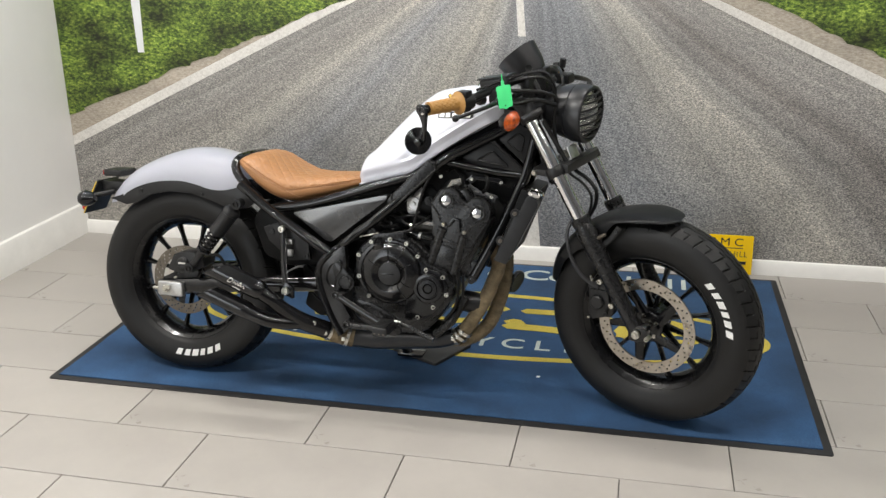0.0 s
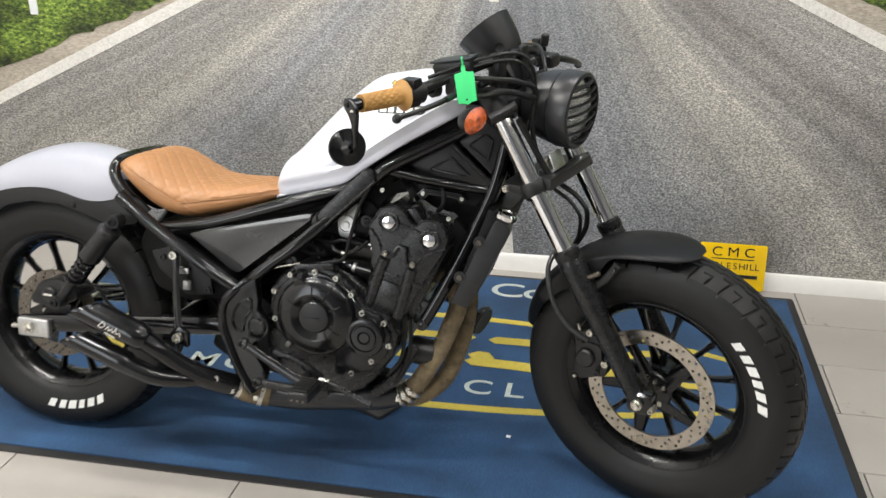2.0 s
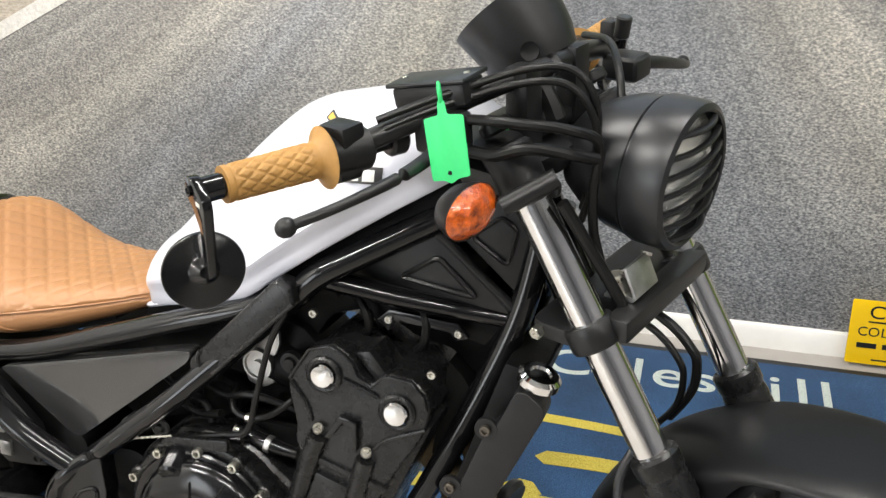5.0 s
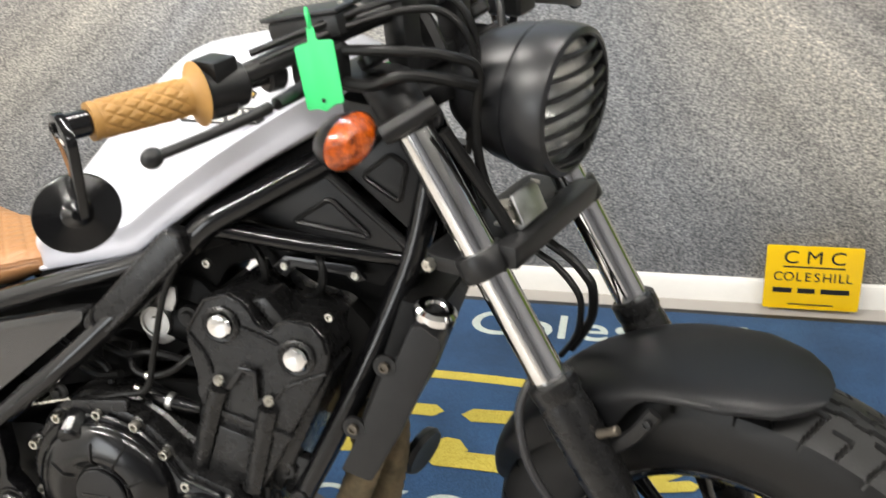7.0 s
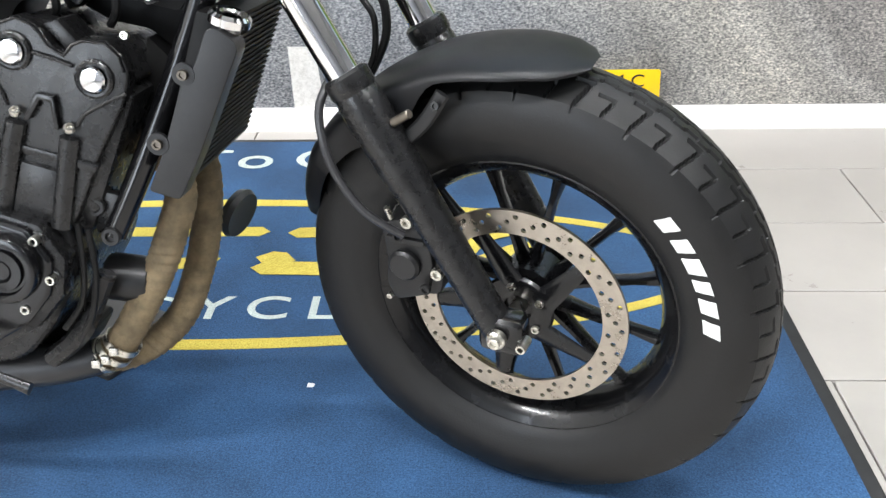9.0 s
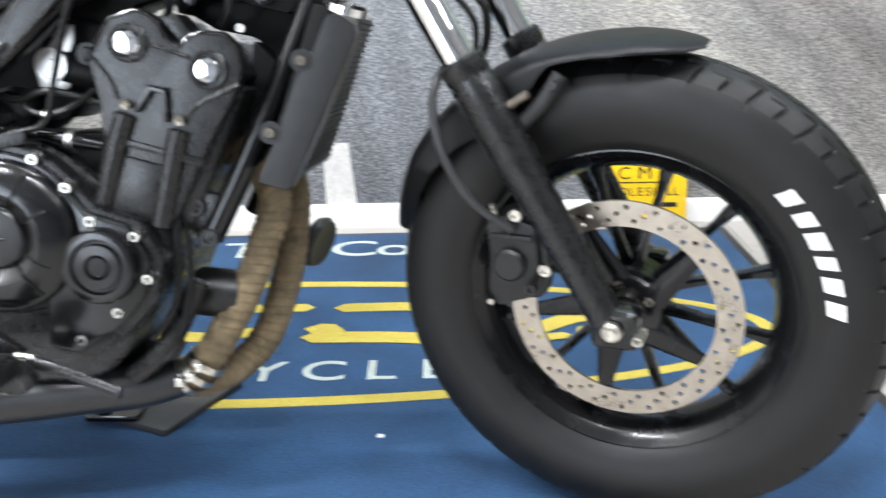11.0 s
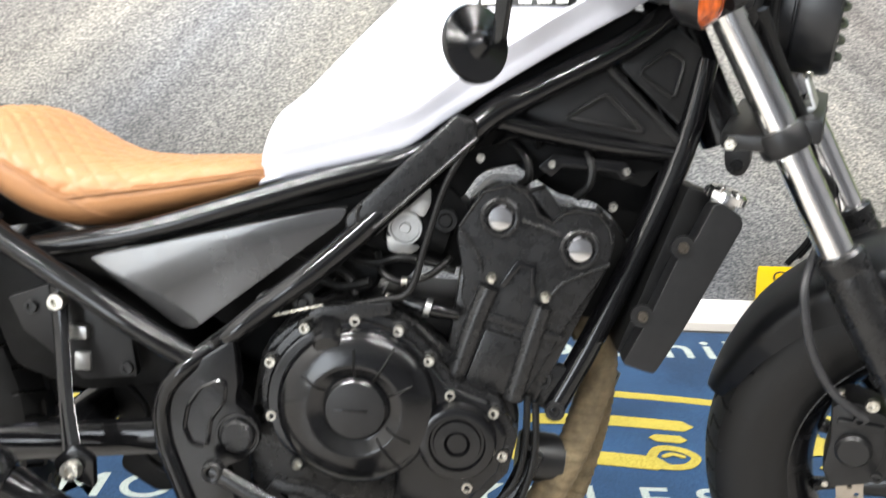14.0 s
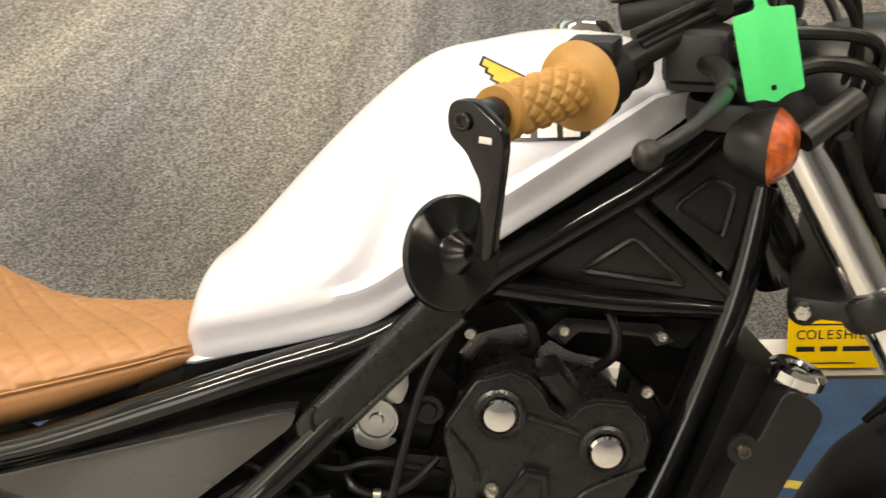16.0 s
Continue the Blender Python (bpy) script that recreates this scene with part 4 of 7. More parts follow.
    part("brake_hose", tube([(1.325, -0.075, 0.66), (1.315, -0.118, 0.62), (1.322, -0.132, 0.575), (1.337, -0.132, 0.53), (1.365, -0.125, 0.485), (1.406, -0.108, 0.45)], 0.0055, 10, 6), BRAID, cal, "black brake hose")
    # headlamp
    hc = Vector((1.219, 0.042, 0.921))
    hm = along(hc, hc + Vector((1, 0, -0.06))) @ Matrix.Diagonal((0.92, 0.92, 0.78, 1))
    b = lathe([(0, -0.096), (0.028, -0.091), (0.052, -0.070), (0.072, -0.034), (0.0845, 0.005), (0.088, 0.035), (0.0885, 0.040), (0.0865, 0.0415), (0.0865, 0.0435), (0.0905, 0.045), (0.092, 0.05), (0.092, 0.095), (0.0895, 0.104), (0.083, 0.108), (0.080, 0.106), (0.079, 0.082), (0.06, 0.032), (0.03, 0.008), (0.0, 0.0)], 64, hm)
    lamp = part("headlamp", b, MATTE_BLACK, bike, "round matte black headlamp with a slatted grille", S)
    part("reflector", lathe([(0.0, 0.004), (0.03, 0.012), (0.056, 0.034), (0.0735, 0.072), (0.078, 0.0855), (0.0785, 0.086), (0.074, 0.0715), (0.0565, 0.033), (0.03, 0.011), (0, 0.003)], 48, hm), FOIL, lamp)
    part("lens", lathe([(0.0, 0.098), (0.04, 0.0955), (0.0775, 0.088), (0.0775, 0.0865), (0.04, 0.093), (0, 0.0955)], 48, hm), GLASS, lamp)
    for i in range(7):
        z = -0.066 + 0.022 * i
        hw = math.sqrt(0.081 ** 2 - z * z)
        b = tube([(-hw, z, 0.099), (-hw * 0.5, z, 0.1115), (0, z, 0.115), (hw * 0.5, z, 0.1115), (hw, z, 0.099)], 0.0052, 8, 5, flat=0.62, side=(0, 1, 0))
        part("grille_slat", merge(b, None, hm), PLASTIC, lamp)
    part("lamp_screw", bolt(hc + Vector((0.055, -0.05, -0.08)), (0, -0.5, -0.85), 0.006, 0.004), STEEL, lamp)
    part("lamp_ear", plate(rounded([(1.16, 0.915), (1.21, 0.92), (1.21, 0.94), (1.15, 0.95)], 0.008), -0.088, -0.08, 0.003), PLASTIC, lamp)
    part("lamp_ear", plate(rounded([(1.16, 0.915), (1.21, 0.92), (1.21, 0.94), (1.15, 0.95)], 0.008), 0.08, 0.088, 0.003), PLASTIC, lamp)
    # gauge in a hooded cup
    gc, gd = Vector((1.112, 0.045, 1.008)), Vector((-0.66, 0.0, 0.75))
    gm = along(gc, gc + gd) @ Matrix.Diagonal((1.14, 1.14, 1.12, 1))
    b = lathe([(0, 0), (0.03, 0.0), (0.041, 0.006), (0.050, 0.03), (0.057, 0.075), (0.058, 0.08), (0.054, 0.081), (0.050, 0.062), (0, 0.06)], 48, gm)
    gauge = part("gauge_cup", b, PLASTIC, bike, "black cup housing the round instrument", S)
    part("gauge_face", lathe([(0, 0.064), (0.047, 0.064), (0.047, 0.061), (0, 0.061)], 40, gm), DECAL_BLACK, gauge)
    p = gc + gd.normalized() * 0.03
    part("port", lathe([(0, 0.0015), (0.008, 0.0015), (0.0105, 0.003), (0.0105, -0.006), (0, -0.006)], 20, along(p + Vector((0.030, -0.050, 0.016)), p + Vector((0.048, -0.085, 0.028)))), DEEP_BLACK, gauge)
    part("gauge_bracket", tube([(1.15, 0, 0.97), (1.135, 0, 1.0), (1.115, 0, 1.025)], 0.014, 8, 4), PLASTIC, gauge)


def bars():
    S = BARS
    hb = part("handlebar", tube([(0.9575, -0.333, 0.9729), (0.962, -0.316, 0.972), (0.987, -0.221, 0.967), (0.998, -0.190, 0.970), (1.035, -0.14, 0.987), (1.075, -0.07, 1.005), (1.09, 0, 1.008), (1.085, 0.07, 1.005), (1.056, 0.16, 0.980), (1.0, 0.215, 0.953), (0.959, 0.252, 0.940), (0.922, 0.395, 0.933)], 0.0115, 16, 6), PLASTIC, bike, "low black tube handlebar", S)
    for s in (-1, 1.2):
        part("riser", box((1.075, 0.04 * s - 0.014, 0.93), (1.105, 0.04 * s + 0.014, 1.022), 0.006), PLASTIC, hb)
        # grip with a raised diamond pattern
        fx = 0.042 if s > 0 else 0.0     # the far half sits a little further forward
        p, q = (Vector((0.962, -0.316, 0.972)), Vector((0.987, -0.221, 0.967))) if s < 0 else (Vector((0.926, 0.374, 0.934)), Vector((0.959, 0.252, 0.940)))
        L = (q - p).length
        b = bmesh.new()
        n, mm = 90, 110
        rings = []
        for i in range(mm + 1):
            u = i / mm
            zz = u * L
            r0 = 0.0172 + 0.0015 * u
            if u > 0.9:
                r0 += 0.0138 * ((u - 0.9) / 0.1) ** 1.6
            if u < 0.06:
                r0 += 0.001
            ring = []
            for j in range(n):
                a = 2 * math.pi * j / n
                d = 0.0
                if 0.09 < u < 0.84:
                    e = zz / 0.0088
                    g = a * 9 / (2 * math.pi)
                    f1, f2 = abs(((e * 0.5 + g) % 1) - 0.5) * 2, abs(((e * 0.5 - g) % 1) - 0.5) * 2
                    d = 0.0019 * min(1, min(1 - f1, 1 - f2) * 2.2) - 0.0009
                ring.append(b.verts.new(((r0 + d) * math.cos(a), (r0 + d) * math.sin(a), zz)))
            rings.append(ring)
        for a_, c_ in zip(rings, rings[1:]):
            for j in range(n):
                k = (j + 1) % n
                b.faces.new((a_[j], a_[k], c_[k], c_[j]))
        b.faces.new(rings[0][::-1])
        b.faces.new(rings[-1])
        bmesh.ops.transform(b, verts=b.verts, matrix=along(p, q))
        part("grip", b, GRIP_RUBBER, hb, "tan rubber grip with a diamond pattern", angle=60)
        d = (q - p).normalized()
        b = rod(q + d * 0.002, q + d * 0.046, 0.0235, n=20, chamfer=0.003)
        sw_ = part("switch_housing", b, PLASTIC, hb)
        low = q + d * 0.017 + Vector((0.006, 0, -0.014))
        part("housing_lobe", rod(low - d * 0.014, low + d * 0.014, 0.014, n=18, chamfer=0.003), PLASTIC, sw_)
        for k, (fy, fz) in enumerate(((0.010, 0.013), (0.018, -0.004))):
            a_ = q + d * 0.030 + Vector((0, fy * (1 if s < 0 else -1) * -1, fz))
            part("cable_ferrule", rod(a_, a_ + d * 0.012, 0.0062, n=8, chamfer=0.001), FRAME_BLACK, sw_)
            part("cable_sleeve", rod(a_ + d * 0.012, a_ + d * 0.06 + Vector((0.004, 0, 0.004)), 0.0048, n=14), HOSE, sw_)
        part("housing_screw", bolt(q + d * 0.017 + Vector((-0.004, 0.019 * (-1 if s < 0 else 1), 0.002)), (0, -1 if s < 0 else 1, 0.2), 0.004, 0.003), STEEL, sw_)
        part("perch_clamp", rod(q + d * 0.068, q + d * 0.088, 0.0175, n=20, chamfer=0.003), PLASTIC, hb)
        pv_ = Vector((1.066 + fx, 0.132 * s, 0.975))
        part("pivot_bolt", rod(pv_ + Vector((0, 0, -0.022)), pv_ + Vector((0, 0, 0.004)), 0.0055, n=8, chamfer=0.001), STEEL, hb)
        b = box((q.x - 0.012, q.y - 0.014 - 0.02 * s, q.z + 0.008), (q.x + 0.024, q.y + 0.014 - 0.02 * s, q.z + 0.031), 0.004)
        if s < 0:
            part("switch_block", b, PLASTIC, hb)
        # lever
        piv = Vector((1.062 + fx, 0.135 * s, 0.968))
        run = [(1.080, -0.17, 0.968), (1.088, -0.225, 0.967), (1.08, -0.286, 0.964), (1.062, -0.322, 0.958)] if s < 0 else [(1.114, 0.20, 0.958), (1.108, 0.27, 0.934), (1.078, 0.34, 0.910), (1.045, 0.391, 0.894)]
        lv = part("lever", tube([piv] + run, [0.0085, 0.0075, 0.006, 0.005, 0.005], 12, 6, flat=1.1), PLASTIC, hb, "black control lever with a ball end")
        b = bmesh.new()
        bmesh.ops.create_uvsphere(b, u_segments=16, v_segments=10, radius=0.0095)
        bmesh.ops.translate(b, verts=b.verts, vec=Vector(run[-1]) + Vector((-0.003, 0.005 * s, -0.001)))
        part("lever_ball", b, PLASTIC, lv)
        part("lever_bracket", box((1.030 + fx, 0.125 * s - 0.020, 0.950), (1.080 + fx, 0.125 * s + 0.020, 0.994 if s < 0 else 0.982), 0.010, seg=3), PLASTIC, hb)
        # bar end mirror
        e = p + (p - q).normalized() * 0.023
        mc = Vector((p.x - 0.016, p.y + 0.024 * s, p.z - 0.084))
        part("bar_end", rod(p, e, 0.0125, n=24, chamfer=0.002), FRAME_BLACK, hb)
        # flat arm with a rounded clamp head, square to the bar
        out = (p - q).normalized()
        up = (Vector((0, 0, 1)) - out * out.z).normalized()
        fwd = up.cross(out) * (1 if s < 0 else -1)
        am = Matrix((fwd, out, up)).transposed().to_4x4()
        am.translation = e
        b = plate(rounded([(-0.0165, 0.003), (-0.013, 0.0135), (0.002, 0.0155), (0.023, 0.001), (0.026, -0.010), (0.0165, -0.084), (0.0045, -0.084), (0.0095, -0.036), (-0.003, -0.0155), (-0.014, -0.009)], 0.006), -0.004, 0.005, 0.0018)
        bmesh.ops.transform(b, verts=b.verts, matrix=am)
        arm = part("mirror_arm", b, FRAME_BLACK, hb, "black bar-end mirror arm")
        nrm = Vector((0.86, 0.42 * s, 0.28)).normalized()
        b = lathe([(0, 0.010), (0.0055, 0.010), (0.0068, 0.0085), (0.0135, -0.0025), (0.0150, -0.0035), (0.0350, -0.0040), (0.0368, -0.0048), (0.0375, -0.0065), (0.0375, -0.010), (0.036, -0.012), (0, -0.012)], 64, along(mc, mc + nrm))
        mir = part("mirror", b, COVER_BLACK, hb, "round black bar-end mirror")
        part("mirror_glass", lathe([(0, -0.0125), (0.0345, -0.0125), (0.0345, -0.0135), (0, -0.0135)], 40, along(mc, mc + nrm)), MIRROR_GLASS, mir)
        part("clamp_bolt", merge(lathe([(0.0028, 0.0052), (0.0052, 0.0052), (0.0058, 0.0072), (0.0045, 0.0078), (0.0032, 0.0074), (0.0028, 0.0062), (0, 0.006)], 20, along((-0.003, 0, 0.002), (-0.003, 1, 0.002))), None, am), RIM_BLACK, arm)
        part("maker_mark", merge(box((0.0085, 0.0048, -0.0095), (0.0175, 0.0054, -0.0055), 0.0002), None, am), DECAL_SILVER, arm)
        # indicator
        ic = Vector((1.119, 0.165 * s, 0.914 if s < 0 else 0.88))
        fw = Vector((1, 0.12 * s, 0.02)).normalized()
        side = Vector((0, s, -0.3))
        side = (side - fw * side.dot(fw)).normalized()
        im = Matrix((side, fw.cross(side), fw)).transposed().to_4x4()
        im.translation = ic
        b = lathe([(0, -0.030), (0.012, -0.028), (0.021, -0.018), (0.0255, -0.004), (0.0265, 0.002), (0.0, 0.002)], 32, im @ Matrix.Diagonal((1.27, 1.03, 1.15, 1)))
        ind = part("indicator", b, PLASTIC, bike, "turn indicator with an amber lens", S)
        part("amber_lens", lathe([(0.0, 0.0165), (0.008, 0.0160), (0.015, 0.0135), (0.0205, 0.0090), (0.0245, 0.0045), (0.0258, 0.002), (0.0, 0.0022)], 28, im @ Matrix.Diagonal((1.27, 1.03, 1.15, 1))), AMBER, ind, "patterned amber lens", angle=40)
        part("stalk", rod((1.139, 0.14 * s, 0.912), (1.175, 0.10 * s, 0.935), 0.0105, n=16), PLASTIC, ind)
    # brake fluid reservoir
    rm_ = pose(1.026, -0.105, 1.008, 0, -9, 8)
    res = part("fluid_reservoir", box((-0.038, -0.02, -0.016), (0.05, 0.02, 0.008), 0.006, None, rm_), PLASTIC, hb, "black brake fluid reservoir")
    part("reservoir_lid", box((-0.042, -0.023, 0.008), (0.054, 0.023, 0.0135), 0.003, None, rm_), MATTE_BLACK, res)
    for sx in (-0.032, 0.044):
        part("lid_screw", merge(bolt((sx, 0, 0.0135), (0, 0, 1), 0.0035, 0.0015), None, rm_), STEEL, res)
    # far switch block
    part("switch_block", box((1.005, 0.232, 0.962), (1.025, 0.252, 0.992), 0.004), PLASTIC, hb)
    part("mirror_boss", rod((1.07, 0.18, 0.99), (1.075, 0.18, 1.018), 0.010, n=14, chamfer=0.002), PLASTIC, hb)
    # cables
    cables = [
        ([(1.015, -0.175, 0.995), (1.06, -0.12, 1.012), (1.11, -0.06, 1.026), (1.150, -0.035, 1.022), (1.170, -0.025, 0.985), (1.165, -0.02, 0.92), (1.15, -0.02, 0.86)], 0.0042),
        ([(1.02, -0.17, 0.985), (1.07, -0.11, 1.005), (1.12, -0.06, 1.014), (1.155, -0.04, 1.004), (1.174, -0.03, 0.96), (1.17, -0.03, 0.9), (1.155, -0.03, 0.85)], 0.0042),
        ([(1.04, -0.13, 0.985), (1.09, -0.11, 0.985), (1.14, -0.10, 0.985), (1.175, -0.08, 0.978), (1.19, -0.05, 0.955), (1.18, -0.045, 0.90), (1.185, -0.05, 0.85), (1.20, -0.05, 0.80)], 0.0055),
        ([(1.075, -0.12, 0.955), (1.11, -0.115, 0.952), (1.145, -0.105, 0.962), (1.175, -0.085, 0.955), (1.19, -0.055, 0.94)], 0.0065),
        ([(1.02, 0.175, 0.99), (1.09, 0.12, 1.005), (1.135, 0.07, 0.995), (1.16, 0.04, 0.955), (1.162, 0.03, 0.90), (1.15, 0.03, 0.84)], 0.0045),
        ([(1.165, 0.03, 0.76), (1.200, 0.035, 0.722), (1.238, 0.035, 0.702), (1.260, 0.035, 0.682), (1.270, 0.035, 0.664), (1.267, 0.035, 0.622), (1.240, 0.035, 0.571)], 0.0058),
        ([(1.160, 0.02, 0.75), (1.190, 0.025, 0.712), (1.225, 0.028, 0.690), (1.248, 0.028, 0.668), (1.258, 0.028, 0.645), (1.252, 0.028, 0.60), (1.228, 0.03, 0.56)], 0.0042),
        ([(1.17, -0.085, 0.90), (1.19, -0.07, 0.85), (1.215, -0.06, 0.80), (1.235, -0.055, 0.76)], 0.0065),
    ]
    for pts, r in cables:
        part("cable", tube(pts, r, 10, 6), HOSE, bike, "", S)
    # key tag
    tg = part("price_tag", plate(rounded([(-0.021, -0.062), (-0.008, -0.062), (0.0, -0.066), (0.010, -0.061), (0.022, -0.060), (0.023, 0.0), (0.005, 0.002), (0.004, 0.016), (-0.004, 0.016), (-0.005, 0.002), (-0.022, 0.0)], 0.003), -0.0007, 0.0007, 0.0003), TAG_GREEN, bike, "bright green plastic key tag", STEER @ Matrix.Translation((1.154, -0.200, 1.036)) @ pose(0, 0, 0, -14, -11, 16) @ Matrix.Diagonal((0.93, 1, 0.97, 1)))
    part("tag_tie", tube([(0, 0, 0.014), (0.001, -0.003, 0.022), (0, 0.0, 0.033), (-0.001, 0.003, 0.022), (0, 0, 0.014)], 0.002, 6, 5), TAG_GREEN, tg)
    part("tag_hole", lathe([(0, 0.0006), (0.0022, 0.0006), (0.0022, 0), (0, 0)], 12, along((0.0, -0.0008, -0.055), (0, -0.1, -0.055))), DEEP_BLACK, tg)




def smooth_curve(pts, n):
    """n points evenly through a smooth curve over (x, values...)."""
    P = spline([(*p, 0)[:3] for p in pts], 10)
    xs = [p.x for p in P]
    return lambda x: float(np.interp(x, xs, [p.y for p in P]))


def tank():
    topc = smooth_curve([(0.607, 0.705), (0.612, 0.735), (0.627, 0.765), (0.6618, 0.795), (0.7385, 0.876), (0.8, 0.934), (0.848, 0.968), (0.9, 0.981), (0.96, 0.99), (1.02, 0.985), (1.07, 0.965), (1.085, 0.945)], 1)
    lowc = smooth_curve([(0.607, 0.675), (0.6384, 0.686), (0.7039, 0.704), (0.76, 0.720), (0.8, 0.734), (0.85, 0.770), (0.91, 0.812), (0.98, 0.857), (1.04, 0.893), (1.085, 0.92)], 1)
    wid = smooth_curve([(0.607, 0.045), (0.614, 0.062), (0.6384, 0.085), (0.7039, 0.105), (0.78, 0.118), (0.85, 0.130), (0.92, 0.134), (0.98, 0.128), (1.04, 0.108), (1.085, 0.078)], 1)
    def ease(v, a, b):
        v = max(0.0, min(1.0, (v - a) / (b - a)))
        return v * v * (3 - 2 * v)
    def knee(x, z, zb, zt):
        """The shallow recess in the tank's side, where the rider's knee goes."""
        xb = interp(z, [0.73, 0.775, 0.79, 0.82, 0.852, 0.889, 0.915, 0.93, 0.95], [0.72, 0.769, 0.786, 0.80, 0.81, 0.832, 0.838, 0.84, 0.90])
        return 0.008 * ease(x, xb - 0.012, xb + 0.018) * (1 - ease((z - zb) / (zt - zb), 0.74, 0.9))
    xs = np.linspace(0.607, 1.085, 90)
    st = []
    for x in xs:
        zb, zt, w = lowc(x), topc(x), wid(x)
        h = zt - zb
        lip = min(0.026, h * 0.3)
        half = [(0.0, zb + 0.004), (w * 0.7, zb + 0.002), (w * 0.87, zb), (w * 0.89, zb + 0.003), (w * 0.905, zb + lip * 0.55), (w * 0.92, zb + lip * 0.9), (w * 0.965, zb + lip * 1.2), (w * 0.99, zb + lip * 1.5)]
        z1 = zb + lip * 1.5
        for t in np.linspace(0.06, 1, 30):
            a = t * math.pi / 2
            z = z1 + (zt - z1) * math.sin(a) ** 1.25
            half.append((w * 0.99 * (math.cos(a) ** 0.85) - knee(x, z, zb, zt), z))
        half[-1] = (0.0, zt)
        ring = [(x, -y, z) for y, z in half] + [(x, y, z) for y, z in half[-2:0:-1]]
        st.append(ring)
    tk = part("fuel_tank", loft(st), WHITE_PAINT, bike, "pearl white fuel tank with a pressed lower crease", UPPER, angle=50)
    part("filler_cap", lathe([(0, 0.012), (0.024, 0.012), (0.028, 0.008), (0.03, 0), (0, 0)], 32, pose(0.99, 0, 0.985)), CHROME, tk, "chrome filler cap")
    # badge: a gold wing shape over a row of white blocks edged in black
    def on_side(x, z):
        w = wid(x)
        zb, zt = lowc(x), topc(x)
        z1 = zb + min(0.026, (zt - zb) * 0.3) * 1.5
        s = max(0.0, min(1.0, (z - z1) / (zt - z1)))
        a = math.asin(s ** (1 / 1.25))
        return -(w * 0.99 * math.cos(a) ** 0.85 - knee(x, z, zb, zt))
    def strip(p, q, kp, kq, off, mat, name, n=5):
        """A straight bar from p to q, half as wide as kp and kq, following the tank's side."""
        p, q = Vector(p), Vector(q)
        d = (q - p).normalized()
        nn = Vector((-d.y, d.x))
        b = bmesh.new()
        rows = []
        for i in range(n + 1):
            c, k = p.lerp(q, i / n), kp + (kq - kp) * i / n
            rows.append([b.verts.new((v.x, on_side(v.x, v.y) - o, v.y)) for o in (off, off - 0.0005) for v in (c - nn * k, c, c + nn * k)])
        for r0, r1 in zip(rows, rows[1:]):
            for j, k in ((0, 1), (1, 2), (2, 5), (5, 4), (4, 3), (3, 0)):
                b.faces.new((r0[j], r0[k], r1[k], r1[j]))
        for r in (rows[0], rows[-1]):
            b.faces.new((r[0], r[1], r[4], r[3]))
            b.faces.new((r[1], r[2], r[5], r[4]))
        bmesh.ops.recalc_face_normals(b, faces=b.faces)
        part(name, b, mat, tk)
    strip((0.8735, 0.9045), (0.984, 0.9075), 0.0092, 0.0092, 0.0012, DECAL_BLACK, "badge_edge", 14)
    for i, w in enumerate((0.0165, 0.0135, 0.0150, 0.0160, 0.0140)):
        x, z = 0.8775 + i * 0.0209, 0.9046 + i * 0.00055
        strip((x, z), (x + w, z + 0.0004), 0.0062, 0.0062, 0.0021, LETTER_WHITE, "badge_block")
    for i in range(4):
        u = i / 3
        tip, root = Vector((0.895 + 0.014 * u, 0.9610 - 0.018 * u)), Vector((0.968 - 0.012 * u, 0.9285 - 0.0070 * u))
        d = (root - tip).normalized() * 0.0025
        strip(tip - d, root + d, 0.0046, 0.0034, 0.0011 + 0.0001 * i, DECAL_BLACK, "badge_edge", 10)
        strip(tip, root, 0.0028, 0.0019, 0.0019 + 0.0001 * i, DECAL_GOLD, "badge_wing", 10)
    # pressed flange round the foot of the tank, drawn out to a lip at the seat
    st = []
    for x, w in ((0.590, 0.026), (0.596, 0.042), (0.606, 0.056), (0.622, 0.068), (0.645, 0.075), (0.68, 0.080)):
        z = lowc(max(x, 0.607)) - 0.001 * (0.68 - x) / 0.09
        st.append([(x, -w, z - 0.002), (x, -w - 0.002, z + 0.001), (x, -w, z + 0.004), (x, w, z + 0.004), (x, w + 0.002, z + 0.001), (x, w, z - 0.002)])
    part("tank_flange", loft(st), WHITE_PAINT, tk)


